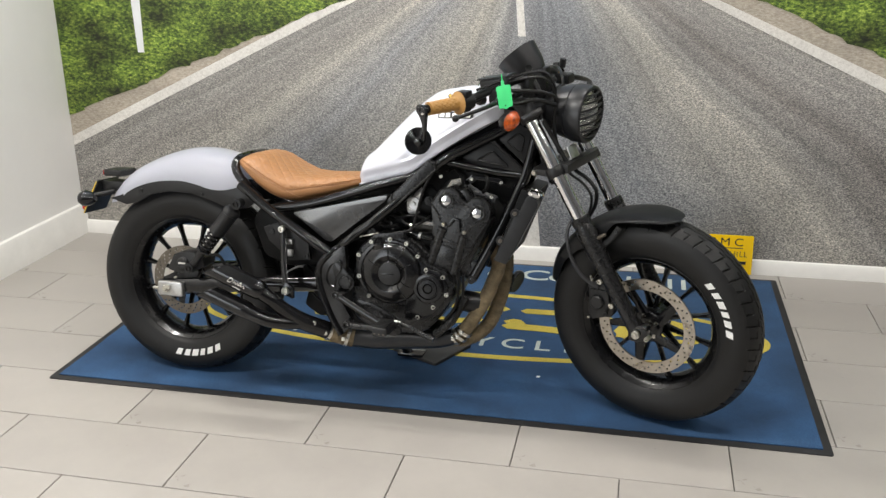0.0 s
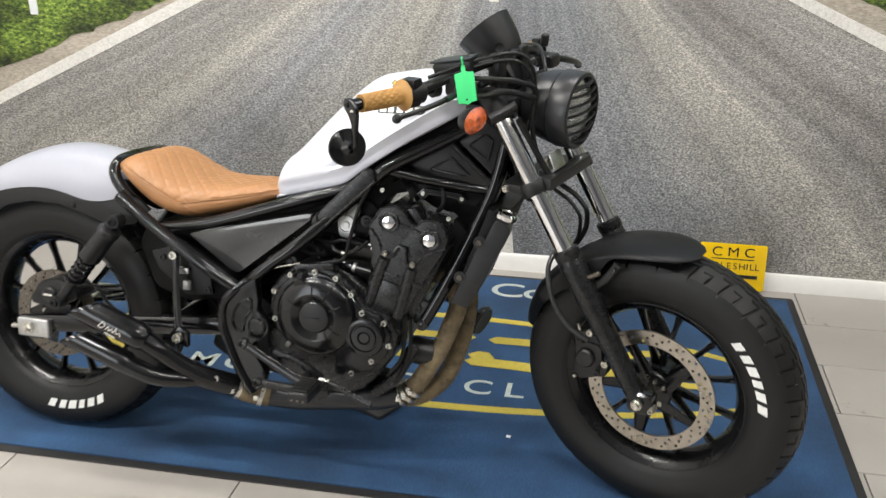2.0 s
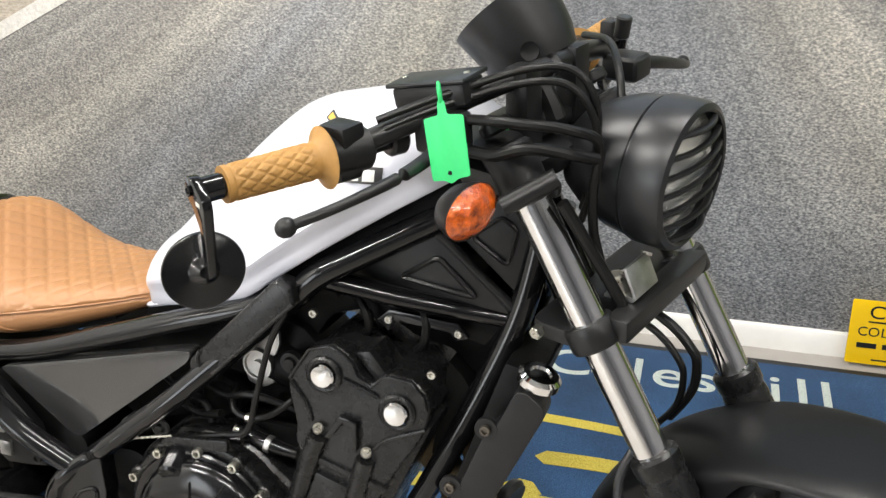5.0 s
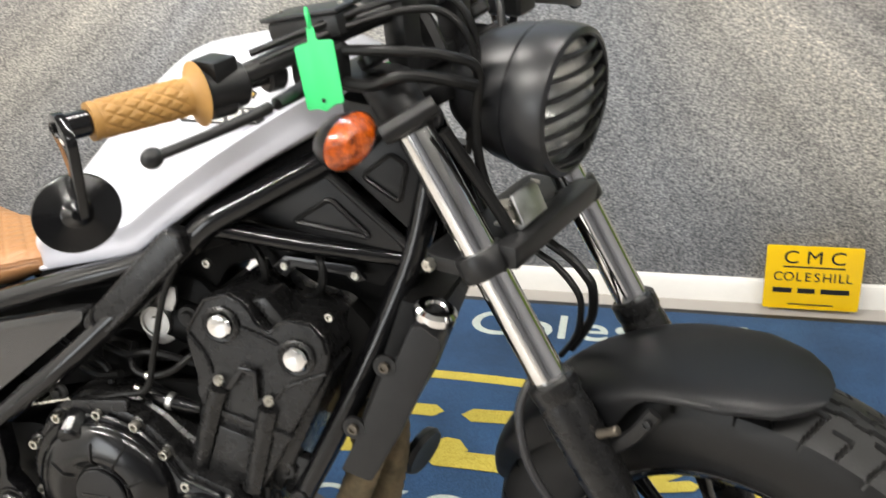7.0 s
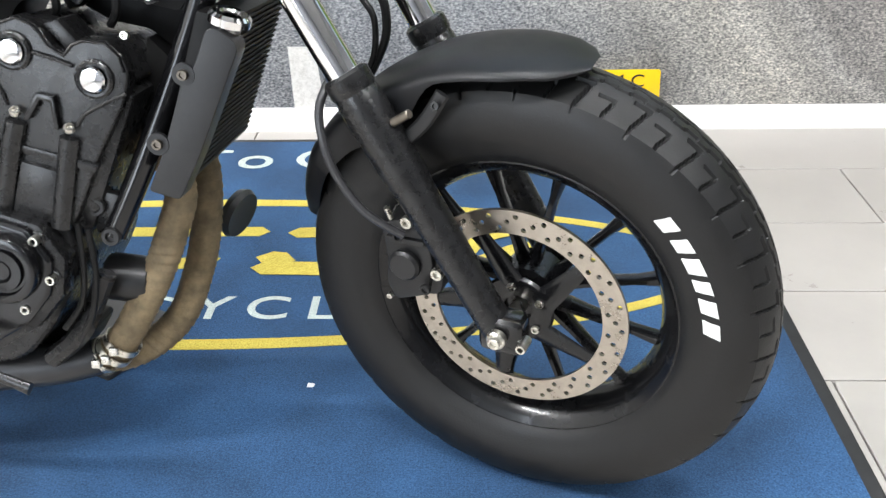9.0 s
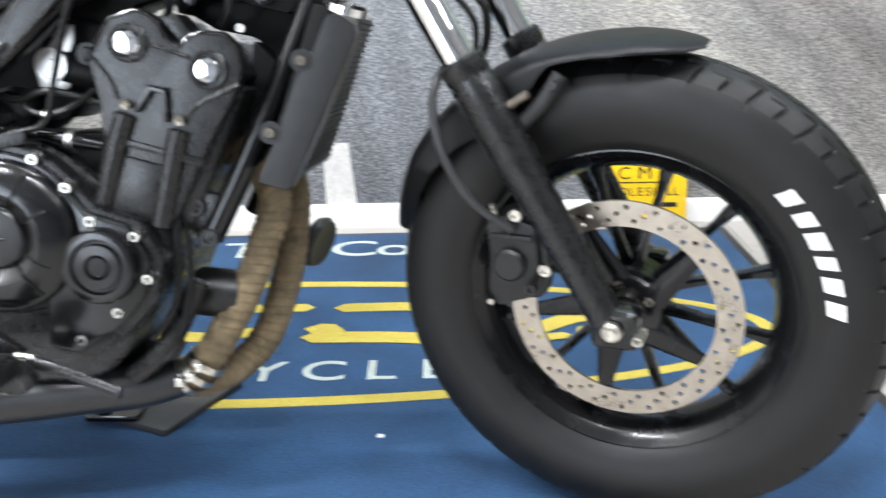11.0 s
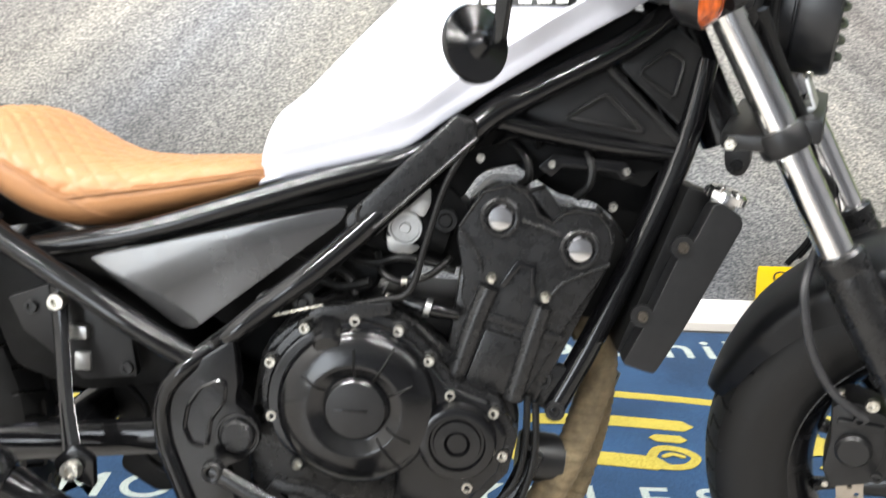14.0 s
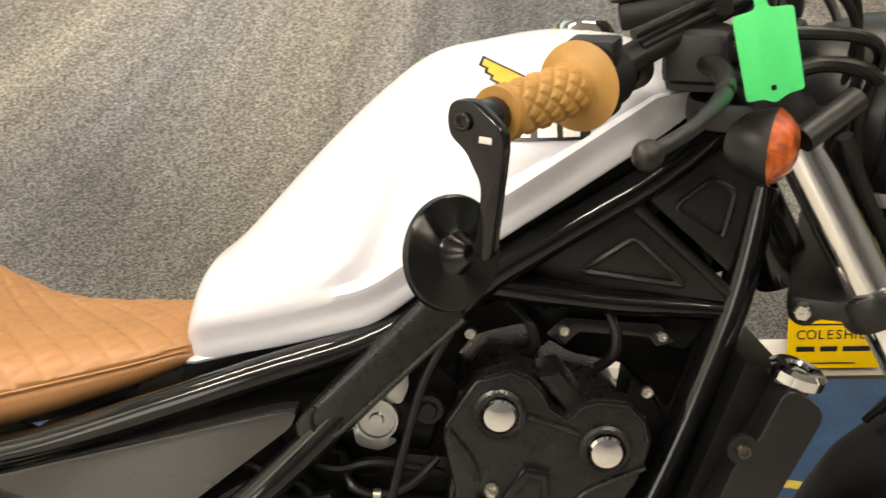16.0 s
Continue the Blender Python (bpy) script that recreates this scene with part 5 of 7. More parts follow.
def seat():
    topc = smooth_curve([(0.208, 0.733), (0.22, 0.747), (0.25, 0.757), (0.29, 0.750), (0.34, 0.724), (0.395, 0.702), (0.46, 0.698), (0.53, 0.702), (0.585, 0.704), (0.612, 0.698), (0.622, 0.690)], 1)
    lowc = smooth_curve([(0.208, 0.72), (0.24, 0.69), (0.285, 0.650), (0.335, 0.622), (0.39, 0.612), (0.455, 0.622), (0.54, 0.646), (0.59, 0.664), (0.622, 0.682)], 1)
    wid = smooth_curve([(0.208, 0.08), (0.22, 0.105), (0.26, 0.125), (0.33, 0.132), (0.40, 0.126), (0.46, 0.11), (0.53, 0.088), (0.59, 0.068), (0.614, 0.05), (0.622, 0.036)], 1)
    xs = np.concatenate([np.linspace(0.208, 0.226, 8)[:-1], np.linspace(0.226, 0.606, 170), np.linspace(0.606, 0.622, 8)[1:]])
    st = []
    for x in xs:
        zb, zt, w = lowc(x), topc(x), wid(x)
        h = zt - zb
        # the section, evenly spaced along its girth from the top seam
        a = np.linspace(0, 2 * math.pi, 1201) + math.pi / 2
        c, sn = np.cos(a), np.sin(a)
        ys, zs = w * np.sign(c) * np.abs(c) ** 0.62, zb + h * (0.5 + 0.5 * np.sign(sn) * np.abs(sn) ** 0.75)
        run = np.concatenate([[0], np.cumsum(np.hypot(np.diff(ys), np.diff(zs)))])
        at = np.linspace(0, run[-1], 181)[:-1]
        seam = interp(x, [0.208, 0.263, 0.333, 0.39, 0.497, 0.594, 0.622], [0.745, 0.722, 0.684, 0.654, 0.672, 0.688, 0.69])
        ring = []
        for girth, y, z in zip(at, np.interp(at, run, ys), np.interp(at, run, zs)):
            if z > seam + 0.006 and 0.225 < x < 0.606:
                # stitched diamonds
                girth = min(girth, run[-1] - girth)
                e1, e2 = (x + girth) / 0.0375, (x - girth) / 0.0375
                g = 0.5 - max(abs((e1 % 1) - 0.5), abs((e2 % 1) - 0.5))
                d = 0.0028 * min(1.0, g * 4.5) ** 0.55 - 0.0028
                nz = max(0.15, min(1.0, 1.6 * (z - zb) / h - 0.6))
                z += d * nz
                y += d * (1 - nz) * math.copysign(1, y)
            elif abs(z - seam) < 0.0035:
                y -= math.copysign(0.002, y)
            ring.append((x, float(y), float(z)))
        st.append(ring)
    s = part("seat", loft(st), LEATHER, bike, "tan leather solo seat with diamond stitching", UPPER @ Matrix.Translation((0.012, 0, 0)), angle=60)
    def side(x, z):
        zb, zt, w = lowc(x), topc(x), wid(x)
        s_ = max(-1, min(1, 2 * (z - zb) / (zt - zb) - 1))
        a = math.asin(math.copysign(abs(s_) ** (1 / 0.75), s_))
        return -w * math.cos(a) ** 0.62
    for pts in ([(0.263, 0.722), (0.298, 0.704), (0.333, 0.684), (0.362, 0.668), (0.39, 0.654), (0.42, 0.638), (0.445, 0.628)], [(0.385, 0.657), (0.44, 0.665), (0.497, 0.673), (0.55, 0.681), (0.60, 0.689)]):
        part("seam", tube([(x, side(x, z) - 0.0006, z) for x, z in pts], 0.0012, 6, 4), LEATHER, s)
    part("seat_base", plate(rounded([(0.24, 0.70), (0.29, 0.638), (0.36, 0.607), (0.44, 0.608), (0.55, 0.645), (0.54, 0.66)], 0.02), -0.06, 0.06, 0.006), PLASTIC, s)


def rear_end():
    # white rear mudguard
    prof = [(-0.292, 0.556), (-0.262, 0.607), (-0.212, 0.661), (-0.152, 0.699), (-0.07, 0.734), (0.013, 0.755), (0.085, 0.757), (0.146, 0.748), (0.20, 0.735)]
    lowp = [(-0.252, 0.566), (-0.222, 0.576), (-0.165, 0.618), (-0.09, 0.646), (0.0, 0.657), (0.063, 0.65), (0.123, 0.636), (0.175, 0.637), (0.24, 0.655)]
    P, Q = spline([(x, z, 0) for x, z in prof], 5), spline([(x, z, 0) for x, z in lowp], 5)
    st = []
    for i, (p, q) in enumerate(zip(P, Q)):
        u = i / (len(P) - 1)
        hw = 0.098 * (0.72 + 0.28 * min(1, u / 0.2))
        ring = []
        for t in np.linspace(-1, 1, 25):
            e = abs(t)
            a = e * math.pi / 2
            y = hw * math.sin(a) ** 0.8
            f = (1 - math.cos(a)) ** 0.9
            ring.append((p.x + (q.x - p.x) * f, math.copysign(y, t), p.y + (q.y - p.y) * f))
        st.append(ring)
    b = loft(st, closed=False, caps=False)
    bmesh.ops.solidify(b, geom=b.faces[:], thickness=0.003)
    mg = part("rear_mudguard", b, WHITE_PAINT, bike, "rounded pearl white rear mudguard", UPPER, angle=60)
    for s in (-1, 1):
        # black strut panel below it
        out = [(-0.25, 0.585), (-0.21, 0.596), (-0.16, 0.627), (-0.09, 0.654), (0.0, 0.664), (0.063, 0.657), (0.123, 0.643), (0.175, 0.644), (0.26, 0.66), (0.30, 0.625), (0.255, 0.585), (0.19, 0.575), (0.12, 0.60), (0.05, 0.618), (-0.03, 0.62), (-0.10, 0.605), (-0.15, 0.575), (-0.19, 0.566)]
        y = 0.092
        part("fender_strut", plate(out, s * y - 0.004, s * y + 0.004, 0.002), PLASTIC, mg, "black strut panel under the mudguard")
        for x, z in ((-0.13, 0.617), (0.09, 0.617)):
            part("bolt", bolt((x, s * 0.096, z), (0, s, 0), 0.006, 0.004), PLASTIC, mg)
    # tail lamp, plate and rear indicators
    tail = part("tail_bracket", box((-0.32, -0.03, 0.60), (-0.24, 0.03, 0.635), 0.008), PLASTIC, bike, "black tail bracket with lamp and plate holder", SYM)
    part("tail_lamp", box((-0.305, -0.04, 0.652), (-0.235, 0.04, 0.674), 0.008, seg=3), PLASTIC, tail)
    part("tail_lens", box((-0.310, -0.034, 0.655), (-0.304, 0.034, 0.671), 0.002), RED_LENS, tail)
    part("plate_holder", plate([(-0.376, 0.524), (-0.372, 0.522), (-0.315, 0.635), (-0.319, 0.638)], -0.05, 0.05, 0.001), PLASTIC, tail)
    part("number_plate", plate([(-0.3815, 0.522), (-0.379, 0.5205), (-0.325, 0.63), (-0.3275, 0.6315)], -0.049, 0.049, 0.0005), YELLOW_PLATE, tail, "yellow number plate")
    for s in (-1, 1):
        ic = Vector((-0.325, 0.10 * s, 0.585))
        im = along(ic, ic + Vector((-1, 0.1 * s, 0)))
        ind = part("rear_indicator", lathe([(0, -0.036), (0.012, -0.033), (0.022, -0.02), (0.0265, -0.004), (0.0265, 0.004), (0.02, 0.016), (0.0, 0.02)], 28, im), FRAME_BLACK, tail)
        part("stalk", rod((-0.315, 0.08 * s, 0.59), (-0.27, 0.03 * s, 0.60), 0.009), PLASTIC, tail)
        part("reflector", rod((-0.383, 0.03 * s, 0.54), (-0.391, 0.03 * s, 0.536), 0.010), RED_LENS, tail)
    # swingarm
    sw = part("swingarm", tube([(-0.04, -0.118, 0.316), (0.05, -0.118, 0.327), (0.30, -0.112, 0.35), (0.52, -0.105, 0.37)], 0.024, 12, 6, flat=0.55), FRAME_BLACK, bike, "black tubular swingarm", SYM)
    part("swingarm_tube", tube([(-0.04, 0.118, 0.316), (0.05, 0.118, 0.327), (0.30, 0.112, 0.35), (0.52, 0.105, 0.37)], 0.024, 12, 6, flat=0.55), FRAME_BLACK, sw)
    part("swingarm_brace", tube([(0.38, -0.11, 0.358), (0.38, 0.11, 0.358)], 0.03, 12, 2, curved=False), FRAME_BLACK, sw)
    for s in (-1, 1):
        part("axle_block", box((-0.036, s * 0.135 - 0.009, 0.294), (0.052, s * 0.135 + 0.009, 0.342), 0.007, seg=3), ALLOY, sw, "bright alloy axle adjuster block")
        part("axle_nut", rod((0, s * 0.144, 0.32), (0, s * 0.156, 0.32), 0.0135, n=6, chamfer=0.002), STEEL, sw)
        part("axle_tip", rod((0, s * 0.156, 0.32), (0, s * 0.162, 0.32), 0.007, n=12, chamfer=0.001), STEEL, sw)
    part("axle", rod((0, -0.14, 0.32), (0, 0.14, 0.32), 0.01), STEEL, sw)
    part("adjuster", rod((-0.055, -0.135, 0.315), (-0.036, -0.135, 0.317), 0.006), STEEL, sw)
    # rear caliper
    cal = part("rear_caliper", plate(rounded([(-0.02, 0.375), (0.01, 0.43), (0.065, 0.44), (0.105, 0.425), (0.12, 0.395), (0.07, 0.37), (0.02, 0.365)], 0.014), -0.115, -0.04, 0.007), PLASTIC, bike, "black rear brake caliper")
    part("caliper_piston", rod((0.04, -0.112, 0.40), (0.04, -0.124, 0.40), 0.02, chamfer=0.004), PLASTIC, cal)
    part("print_bar", box((0.028, -0.1245, 0.398), (0.052, -0.1238, 0.403), 0), DECAL_SILVER, cal)
    part("caliper_arm", plate(rounded([(-0.02, 0.30), (0.05, 0.30), (0.09, 0.37), (0.03, 0.385)], 0.012), -0.1, -0.085, 0.003), PLASTIC, cal)
    part("brake_hose", tube([(0.11, -0.1, 0.425), (0.16, -0.1, 0.43), (0.19, -0.1, 0.39), (0.22, -0.1, 0.37)], 0.005, 8, 5), HOSE, cal)
    # shocks
    for s in (-1, 1):
        y = 0.142 * s
        a, c = Vector((0.255, y, 0.612)), Vector((0.085, y, 0.395))
        d = (c - a).normalized()
        sh = part("shock_absorber", rod(a + d * 0.04, c - d * 0.03, 0.008), PLASTIC, bike, "black coil-over rear shock absorber", SYM)
        part("shroud", lathe([(0, 0.02), (0.014, 0.02), (0.024, 0.026), (0.0265, 0.032), (0.0265, 0.04), (0.024, 0.042), (0.0245, 0.105), (0.0255, 0.11), (0.0255, 0.122), (0, 0.124)], 28, along(a, c)), PLASTIC, sh)
        pts = []
        for i in range(73):
            t = i / 72
            ang = 2 * math.pi * 5.5 * t
            u = d.orthogonal().normalized()
            v = d.cross(u)
            pts.append(a + d * (0.122 + 0.085 * t) + u * 0.019 * math.cos(ang) + v * 0.019 * math.sin(ang))
        part("coil_spring", tube(pts, 0.0042, 8, 1, curved=False), FRAME_BLACK, sh)
        part("lower_body", rod(a + d * 0.2, c - d * 0.012, 0.014, 0.011, chamfer=0.002), PLASTIC, sh)
        for p in (a, c):
            part("eye", lathe([(0.006, -0.014), (0.016, -0.014), (0.016, 0.014), (0.006, 0.014)], 20, along(p, p + Vector((0, s, 0))), close=True), PLASTIC, sh)
            part("eye_bolt", bolt(p + Vector((0, 0.012 * s, 0)), (0, s, 0), 0.01, 0.007), FRAME_BLACK, sh)


def pipe(name, pts, r, label="", parent=None, mat=None, **kw):
    return part(name, tube(pts, r, 14, 6, **kw), mat or FRAME_BLACK, parent or bike, label)


def frame_tubes():
    fr = part("frame", tube([(1.115, 0, 0.76), (1.10, 0, 0.82), (1.08, 0, 0.905)], 0.036, 20, 4), FRAME_BLACK, bike, "gloss black tubular steel frame", UPPER)
    for s in (-1, 1):
        Y = lambda y: y * s
        pipe("frame_tube", [(1.115, Y(0.055), 0.908), (1.054, Y(0.065), 0.862), (1.0, Y(0.078), 0.832), (0.95, Y(0.09), 0.805), (0.90, Y(0.102), 0.777), (0.865, Y(0.106), 0.745), (0.79, Y(0.114), 0.672), (0.702, Y(0.138), 0.590), (0.651, Y(0.145), 0.549), (0.608, Y(0.153), 0.513), (0.582, Y(0.145), 0.493), (0.552, Y(0.160), 0.469), (0.531, Y(0.160), 0.443), (0.524, Y(0.160), 0.415), (0.526, Y(0.160), 0.385), (0.533, Y(0.160), 0.359), (0.562, Y(0.160), 0.288), (0.600, Y(0.160), 0.224)], [0.0165, 0.0165, 0.0165, 0.0165, 0.0165, 0.0165, 0.016, 0.015, 0.014, 0.013, 0.012, 0.0115, 0.0112, 0.0112, 0.0112, 0.0112, 0.0112, 0.011], parent=fr)
        a_, c_ = Vector((0.748, 0, 0.643)), Vector((0.868, 0, 0.760))
        d_ = (c_ - a_).normalized()
        n_ = Vector((-d_.z, 0, d_.x))
        cap = [a_ - d_ * 0.0165 * math.sin(t) + n_ * 0.0175 * math.cos(t) for t in np.linspace(0, math.pi, 11)] + [c_ - n_ * 0.019, c_ + d_ * 0.012, c_ + n_ * 0.019]
        gus = part("frame_gusset", plate([(p.x, p.z) for p in cap], Y(0.105), Y(0.1335), 0.005, seg=3), ENGINE_BLACK, fr, "satin black cast gusset on the frame's bend")
        part("gusset_rim", tube([(p.x, Y(0.1335), p.z) for p in [c_ + (q - c_) * 0.9 for q in cap[:12]]], 0.003, 8, 1, curved=False), ENGINE_BLACK, gus)
        pipe("seat_rail", [(0.355, Y(0.120), 0.594), (0.48, Y(0.118), 0.618), (0.60, Y(0.113), 0.655), (0.70, Y(0.108), 0.688), (0.79, Y(0.10), 0.715), (0.86, Y(0.1), 0.752)], 0.0145, parent=fr)
        pipe("frame_tube", [(0.252, Y(0.139), 0.666), (0.345, Y(0.149), 0.603), (0.42, Y(0.156), 0.560), (0.49, Y(0.161), 0.519), (0.556, Y(0.153), 0.477)], 0.0145, parent=fr)
        pipe("frame_tube", [(0.895, Y(0.096), 0.768), (1.0, Y(0.075), 0.747), (1.125, Y(0.055), 0.732)], 0.0125, parent=fr)
        pipe("frame_tube", [(1.152, Y(0.05), 0.848), (1.13, Y(0.055), 0.737), (1.082, Y(0.072), 0.613), (1.028, Y(0.085), 0.494), (0.988, Y(0.092), 0.415)], [0.015, 0.017, 0.0155, 0.0155, 0.0155], parent=fr)
        # pivot casting
        out = rounded([(0.609, 0.508), (0.615, 0.451), (0.611, 0.430), (0.626, 0.414), (0.639, 0.393), (0.637, 0.375), (0.623, 0.360), (0.600, 0.350), (0.604, 0.326), (0.634, 0.275), (0.626, 0.250), (0.604, 0.224), (0.566, 0.281), (0.536, 0.336), (0.526, 0.38), (0.524, 0.418), (0.532, 0.44), (0.550, 0.466)], 0.008)
        pv = part("pivot_casting", plate(out, s * 0.139, s * 0.1625, 0.004, seg=3), COVER_BLACK, fr, "black cast frame plate at the swingarm pivot")
        if s < 0:
            part("pivot_cap", lathe([(0, 0.009), (0.0165, 0.009), (0.0195, 0.0065), (0.0205, 0.0), (0, 0)], 32, along((0.615, -0.1615, 0.391), (0.615, -0.2, 0.391))), ENGINE_BLACK, pv)
            part("pivot_ring", lathe([(0.0225, 0.0), (0.0235, 0.003), (0.026, 0.003), (0.027, 0)], 32, along((0.615, -0.162, 0.391), (0.615, -0.2, 0.391))), COVER_BLACK, pv)
            cav = rounded([(0.593, 0.453), (0.601, 0.450), (0.599, 0.426), (0.583, 0.404), (0.578, 0.370), (0.559, 0.374), (0.551, 0.394), (0.556, 0.42), (0.571, 0.442)], 0.006)
            part("pocket", tube([(x, -0.163, z + 0.004) for x, z in cav + cav[:1]], 0.0026, 6, 1, curved=False), FRAME_BLACK, pv)
        # side cover between the tubes
        if s < 0:
            cov = rounded([(0.424, 0.590), (0.710, 0.661), (0.733, 0.664), (0.728, 0.649), (0.551, 0.508), (0.533, 0.511)], 0.008)
            sc = part("side_cover", plate(cov, -0.112, -0.085, 0.005, seg=3), COVER_SATIN, bike, "satin grey-black triangular side cover")
        # gusset panels by the steering head
        tri = rounded([(0.915, 0.768), (1.035, 0.835), (1.125, 0.742)], 0.01)
        gp = part("head_panel", plate(tri, s * 0.062, s * 0.068, 0.002), PLASTIC, fr, "black head panel with a pressed triangle")
        inner = rounded([(0.985, 0.772), (1.033, 0.803), (1.082, 0.758)], 0.008)
        part("pressing", tube([(x, s * 0.0695, z) for x, z in inner + inner[:1]], 0.0035, 6, 1, curved=False), PLASTIC, gp)
        gp2 = part("head_panel", plate(rounded([(1.045, 0.838), (1.11, 0.885), (1.145, 0.86), (1.128, 0.765)], 0.01), s * 0.054, s * 0.060, 0.002), PLASTIC, fr)
        inner = rounded([(1.07, 0.83), (1.105, 0.858), (1.125, 0.845), (1.115, 0.80)], 0.008)
        part("pressing", tube([(x, s * 0.0615, z) for x, z in inner + inner[:1]], 0.003, 6, 1, curved=False), PLASTIC, gp2)
        pipe("panel_rib", [(1.03, Y(0.070), 0.835), (1.08, Y(0.066), 0.79), (1.125, Y(0.062), 0.748)], 0.006, parent=fr, mat=PLASTIC)
    # hoop behind the seat
    hp = pipe("seat_hoop", [(0.267, -0.118, 0.655), (0.234, -0.116, 0.69), (0.219, -0.108, 0.719), (0.218, -0.085, 0.738), (0.219, -0.04, 0.743), (0.220, 0, 0.744), (0.219, 0.04, 0.743), (0.218, 0.085, 0.738), (0.219, 0.108, 0.719), (0.234, 0.116, 0.69), (0.267, 0.118, 0.655)], 0.0135, "gloss black hoop behind the seat", fr)
    # Near-black bodies added inside the frame so that its gaps stay dark.
    core = part("under_tank_fill", plate(rounded([(0.60, 0.672), (0.72, 0.712), (0.80, 0.74), (0.92, 0.82), (1.07, 0.91), (1.10, 0.86), (1.0, 0.77), (0.86, 0.72), (0.72, 0.66), (0.60, 0.63)], 0.02), -0.055, 0.055, 0.01), DEEP_BLACK, fr)
    part("inner_gap_fill", plate(rounded([(0.42, 0.58), (0.72, 0.665), (0.84, 0.72), (0.84, 0.70), (0.76, 0.60), (0.64, 0.50), (0.56, 0.48)], 0.015), -0.035, 0.08, 0.008), DEEP_BLACK, fr)
    part("lower_gap_fill", plate(rounded([(0.42, 0.33), (0.62, 0.33), (0.80, 0.27), (0.80, 0.205), (0.60, 0.20), (0.50, 0.215), (0.44, 0.26)], 0.012), -0.01, 0.08, 0.006), DEEP_BLACK, fr)
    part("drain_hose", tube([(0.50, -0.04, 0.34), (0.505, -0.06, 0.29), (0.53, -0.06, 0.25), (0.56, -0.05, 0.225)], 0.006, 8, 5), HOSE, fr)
    # Further added plates, only there to darken openings by the pivot.
    part("pivot_gap_fill", plate(rounded([(0.505, 0.40), (0.515, 0.49), (0.575, 0.55), (0.655, 0.545), (0.655, 0.45), (0.625, 0.37)], 0.01), 0.045, 0.085, 0.004), DEEP_BLACK, fr)
    part("rear_gap_fill", plate(rounded([(0.385, 0.245), (0.40, 0.30), (0.455, 0.325), (0.52, 0.30), (0.52, 0.225), (0.44, 0.210)], 0.012), 0.02, 0.08, 0.006), DEEP_BLACK, fr)
    part("linkage_gap_fill", plate(rounded([(0.40, 0.40), (0.54, 0.42), (0.60, 0.38), (0.60, 0.24), (0.53, 0.24), (0.44, 0.30), (0.40, 0.345)], 0.02), -0.03, 0.07, 0.012), DEEP_BLACK, fr)
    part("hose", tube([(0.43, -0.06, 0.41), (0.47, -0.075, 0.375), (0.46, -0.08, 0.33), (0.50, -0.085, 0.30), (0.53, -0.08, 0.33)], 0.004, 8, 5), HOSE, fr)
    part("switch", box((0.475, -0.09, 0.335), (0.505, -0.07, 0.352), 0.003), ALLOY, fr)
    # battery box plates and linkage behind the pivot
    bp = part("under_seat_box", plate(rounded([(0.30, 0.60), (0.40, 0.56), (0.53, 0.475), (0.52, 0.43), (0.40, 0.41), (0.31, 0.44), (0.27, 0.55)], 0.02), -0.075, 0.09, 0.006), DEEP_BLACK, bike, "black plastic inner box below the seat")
    part("bracket_plate", plate(rounded([(0.322, 0.537), (0.407, 0.566), (0.472, 0.504), (0.480, 0.444), (0.412, 0.437), (0.364, 0.478), (0.340, 0.496)], 0.006), -0.107, -0.093, 0.003), PLASTIC, bp)
    for p in ((0.352, -0.107, 0.526), (0.468, -0.107, 0.455)):
        part("bolt", bolt(p, NEAR, 0.008, 0.005), PLASTIC, bp)
    part("connector", box((0.386, -0.120, 0.491), (0.424, -0.104, 0.507), 0.003), ALLOY, bp)
    part("connector", box((0.404, -0.112, 0.450), (0.424, -0.10, 0.473), 0.003), ALLOY, bp)
    part("link_plate", tube([(0.393, -0.141, 0.556), (0.400, -0.150, 0.504), (0.418, -0.177, 0.425), (0.440, -0.203, 0.351)], [0.012, 0.010, 0.0095, 0.013], 8, 5, flat=0.35), FRAME_BLACK, fr)
    for p, r in (((0.397, -0.147, 0.538), 0.0105), ((0.440, -0.207, 0.361), 0.0115)):
        part("link_bolt", lathe([(0, 0.006), (r * 0.45, 0.006), (r * 0.5, 0.01), (r * 0.9, 0.01), (r, 0.008), (r, 0), (0, 0)], 24, along(p, Vector(p) + NEAR)), STEEL, fr)
    part("lug", plate(rounded([(0.437, 0.388), (0.462, 0.372), (0.462, 0.335), (0.420, 0.352), (0.414, 0.366)], 0.006), -0.204, -0.194, 0.002), FRAME_BLACK, fr)


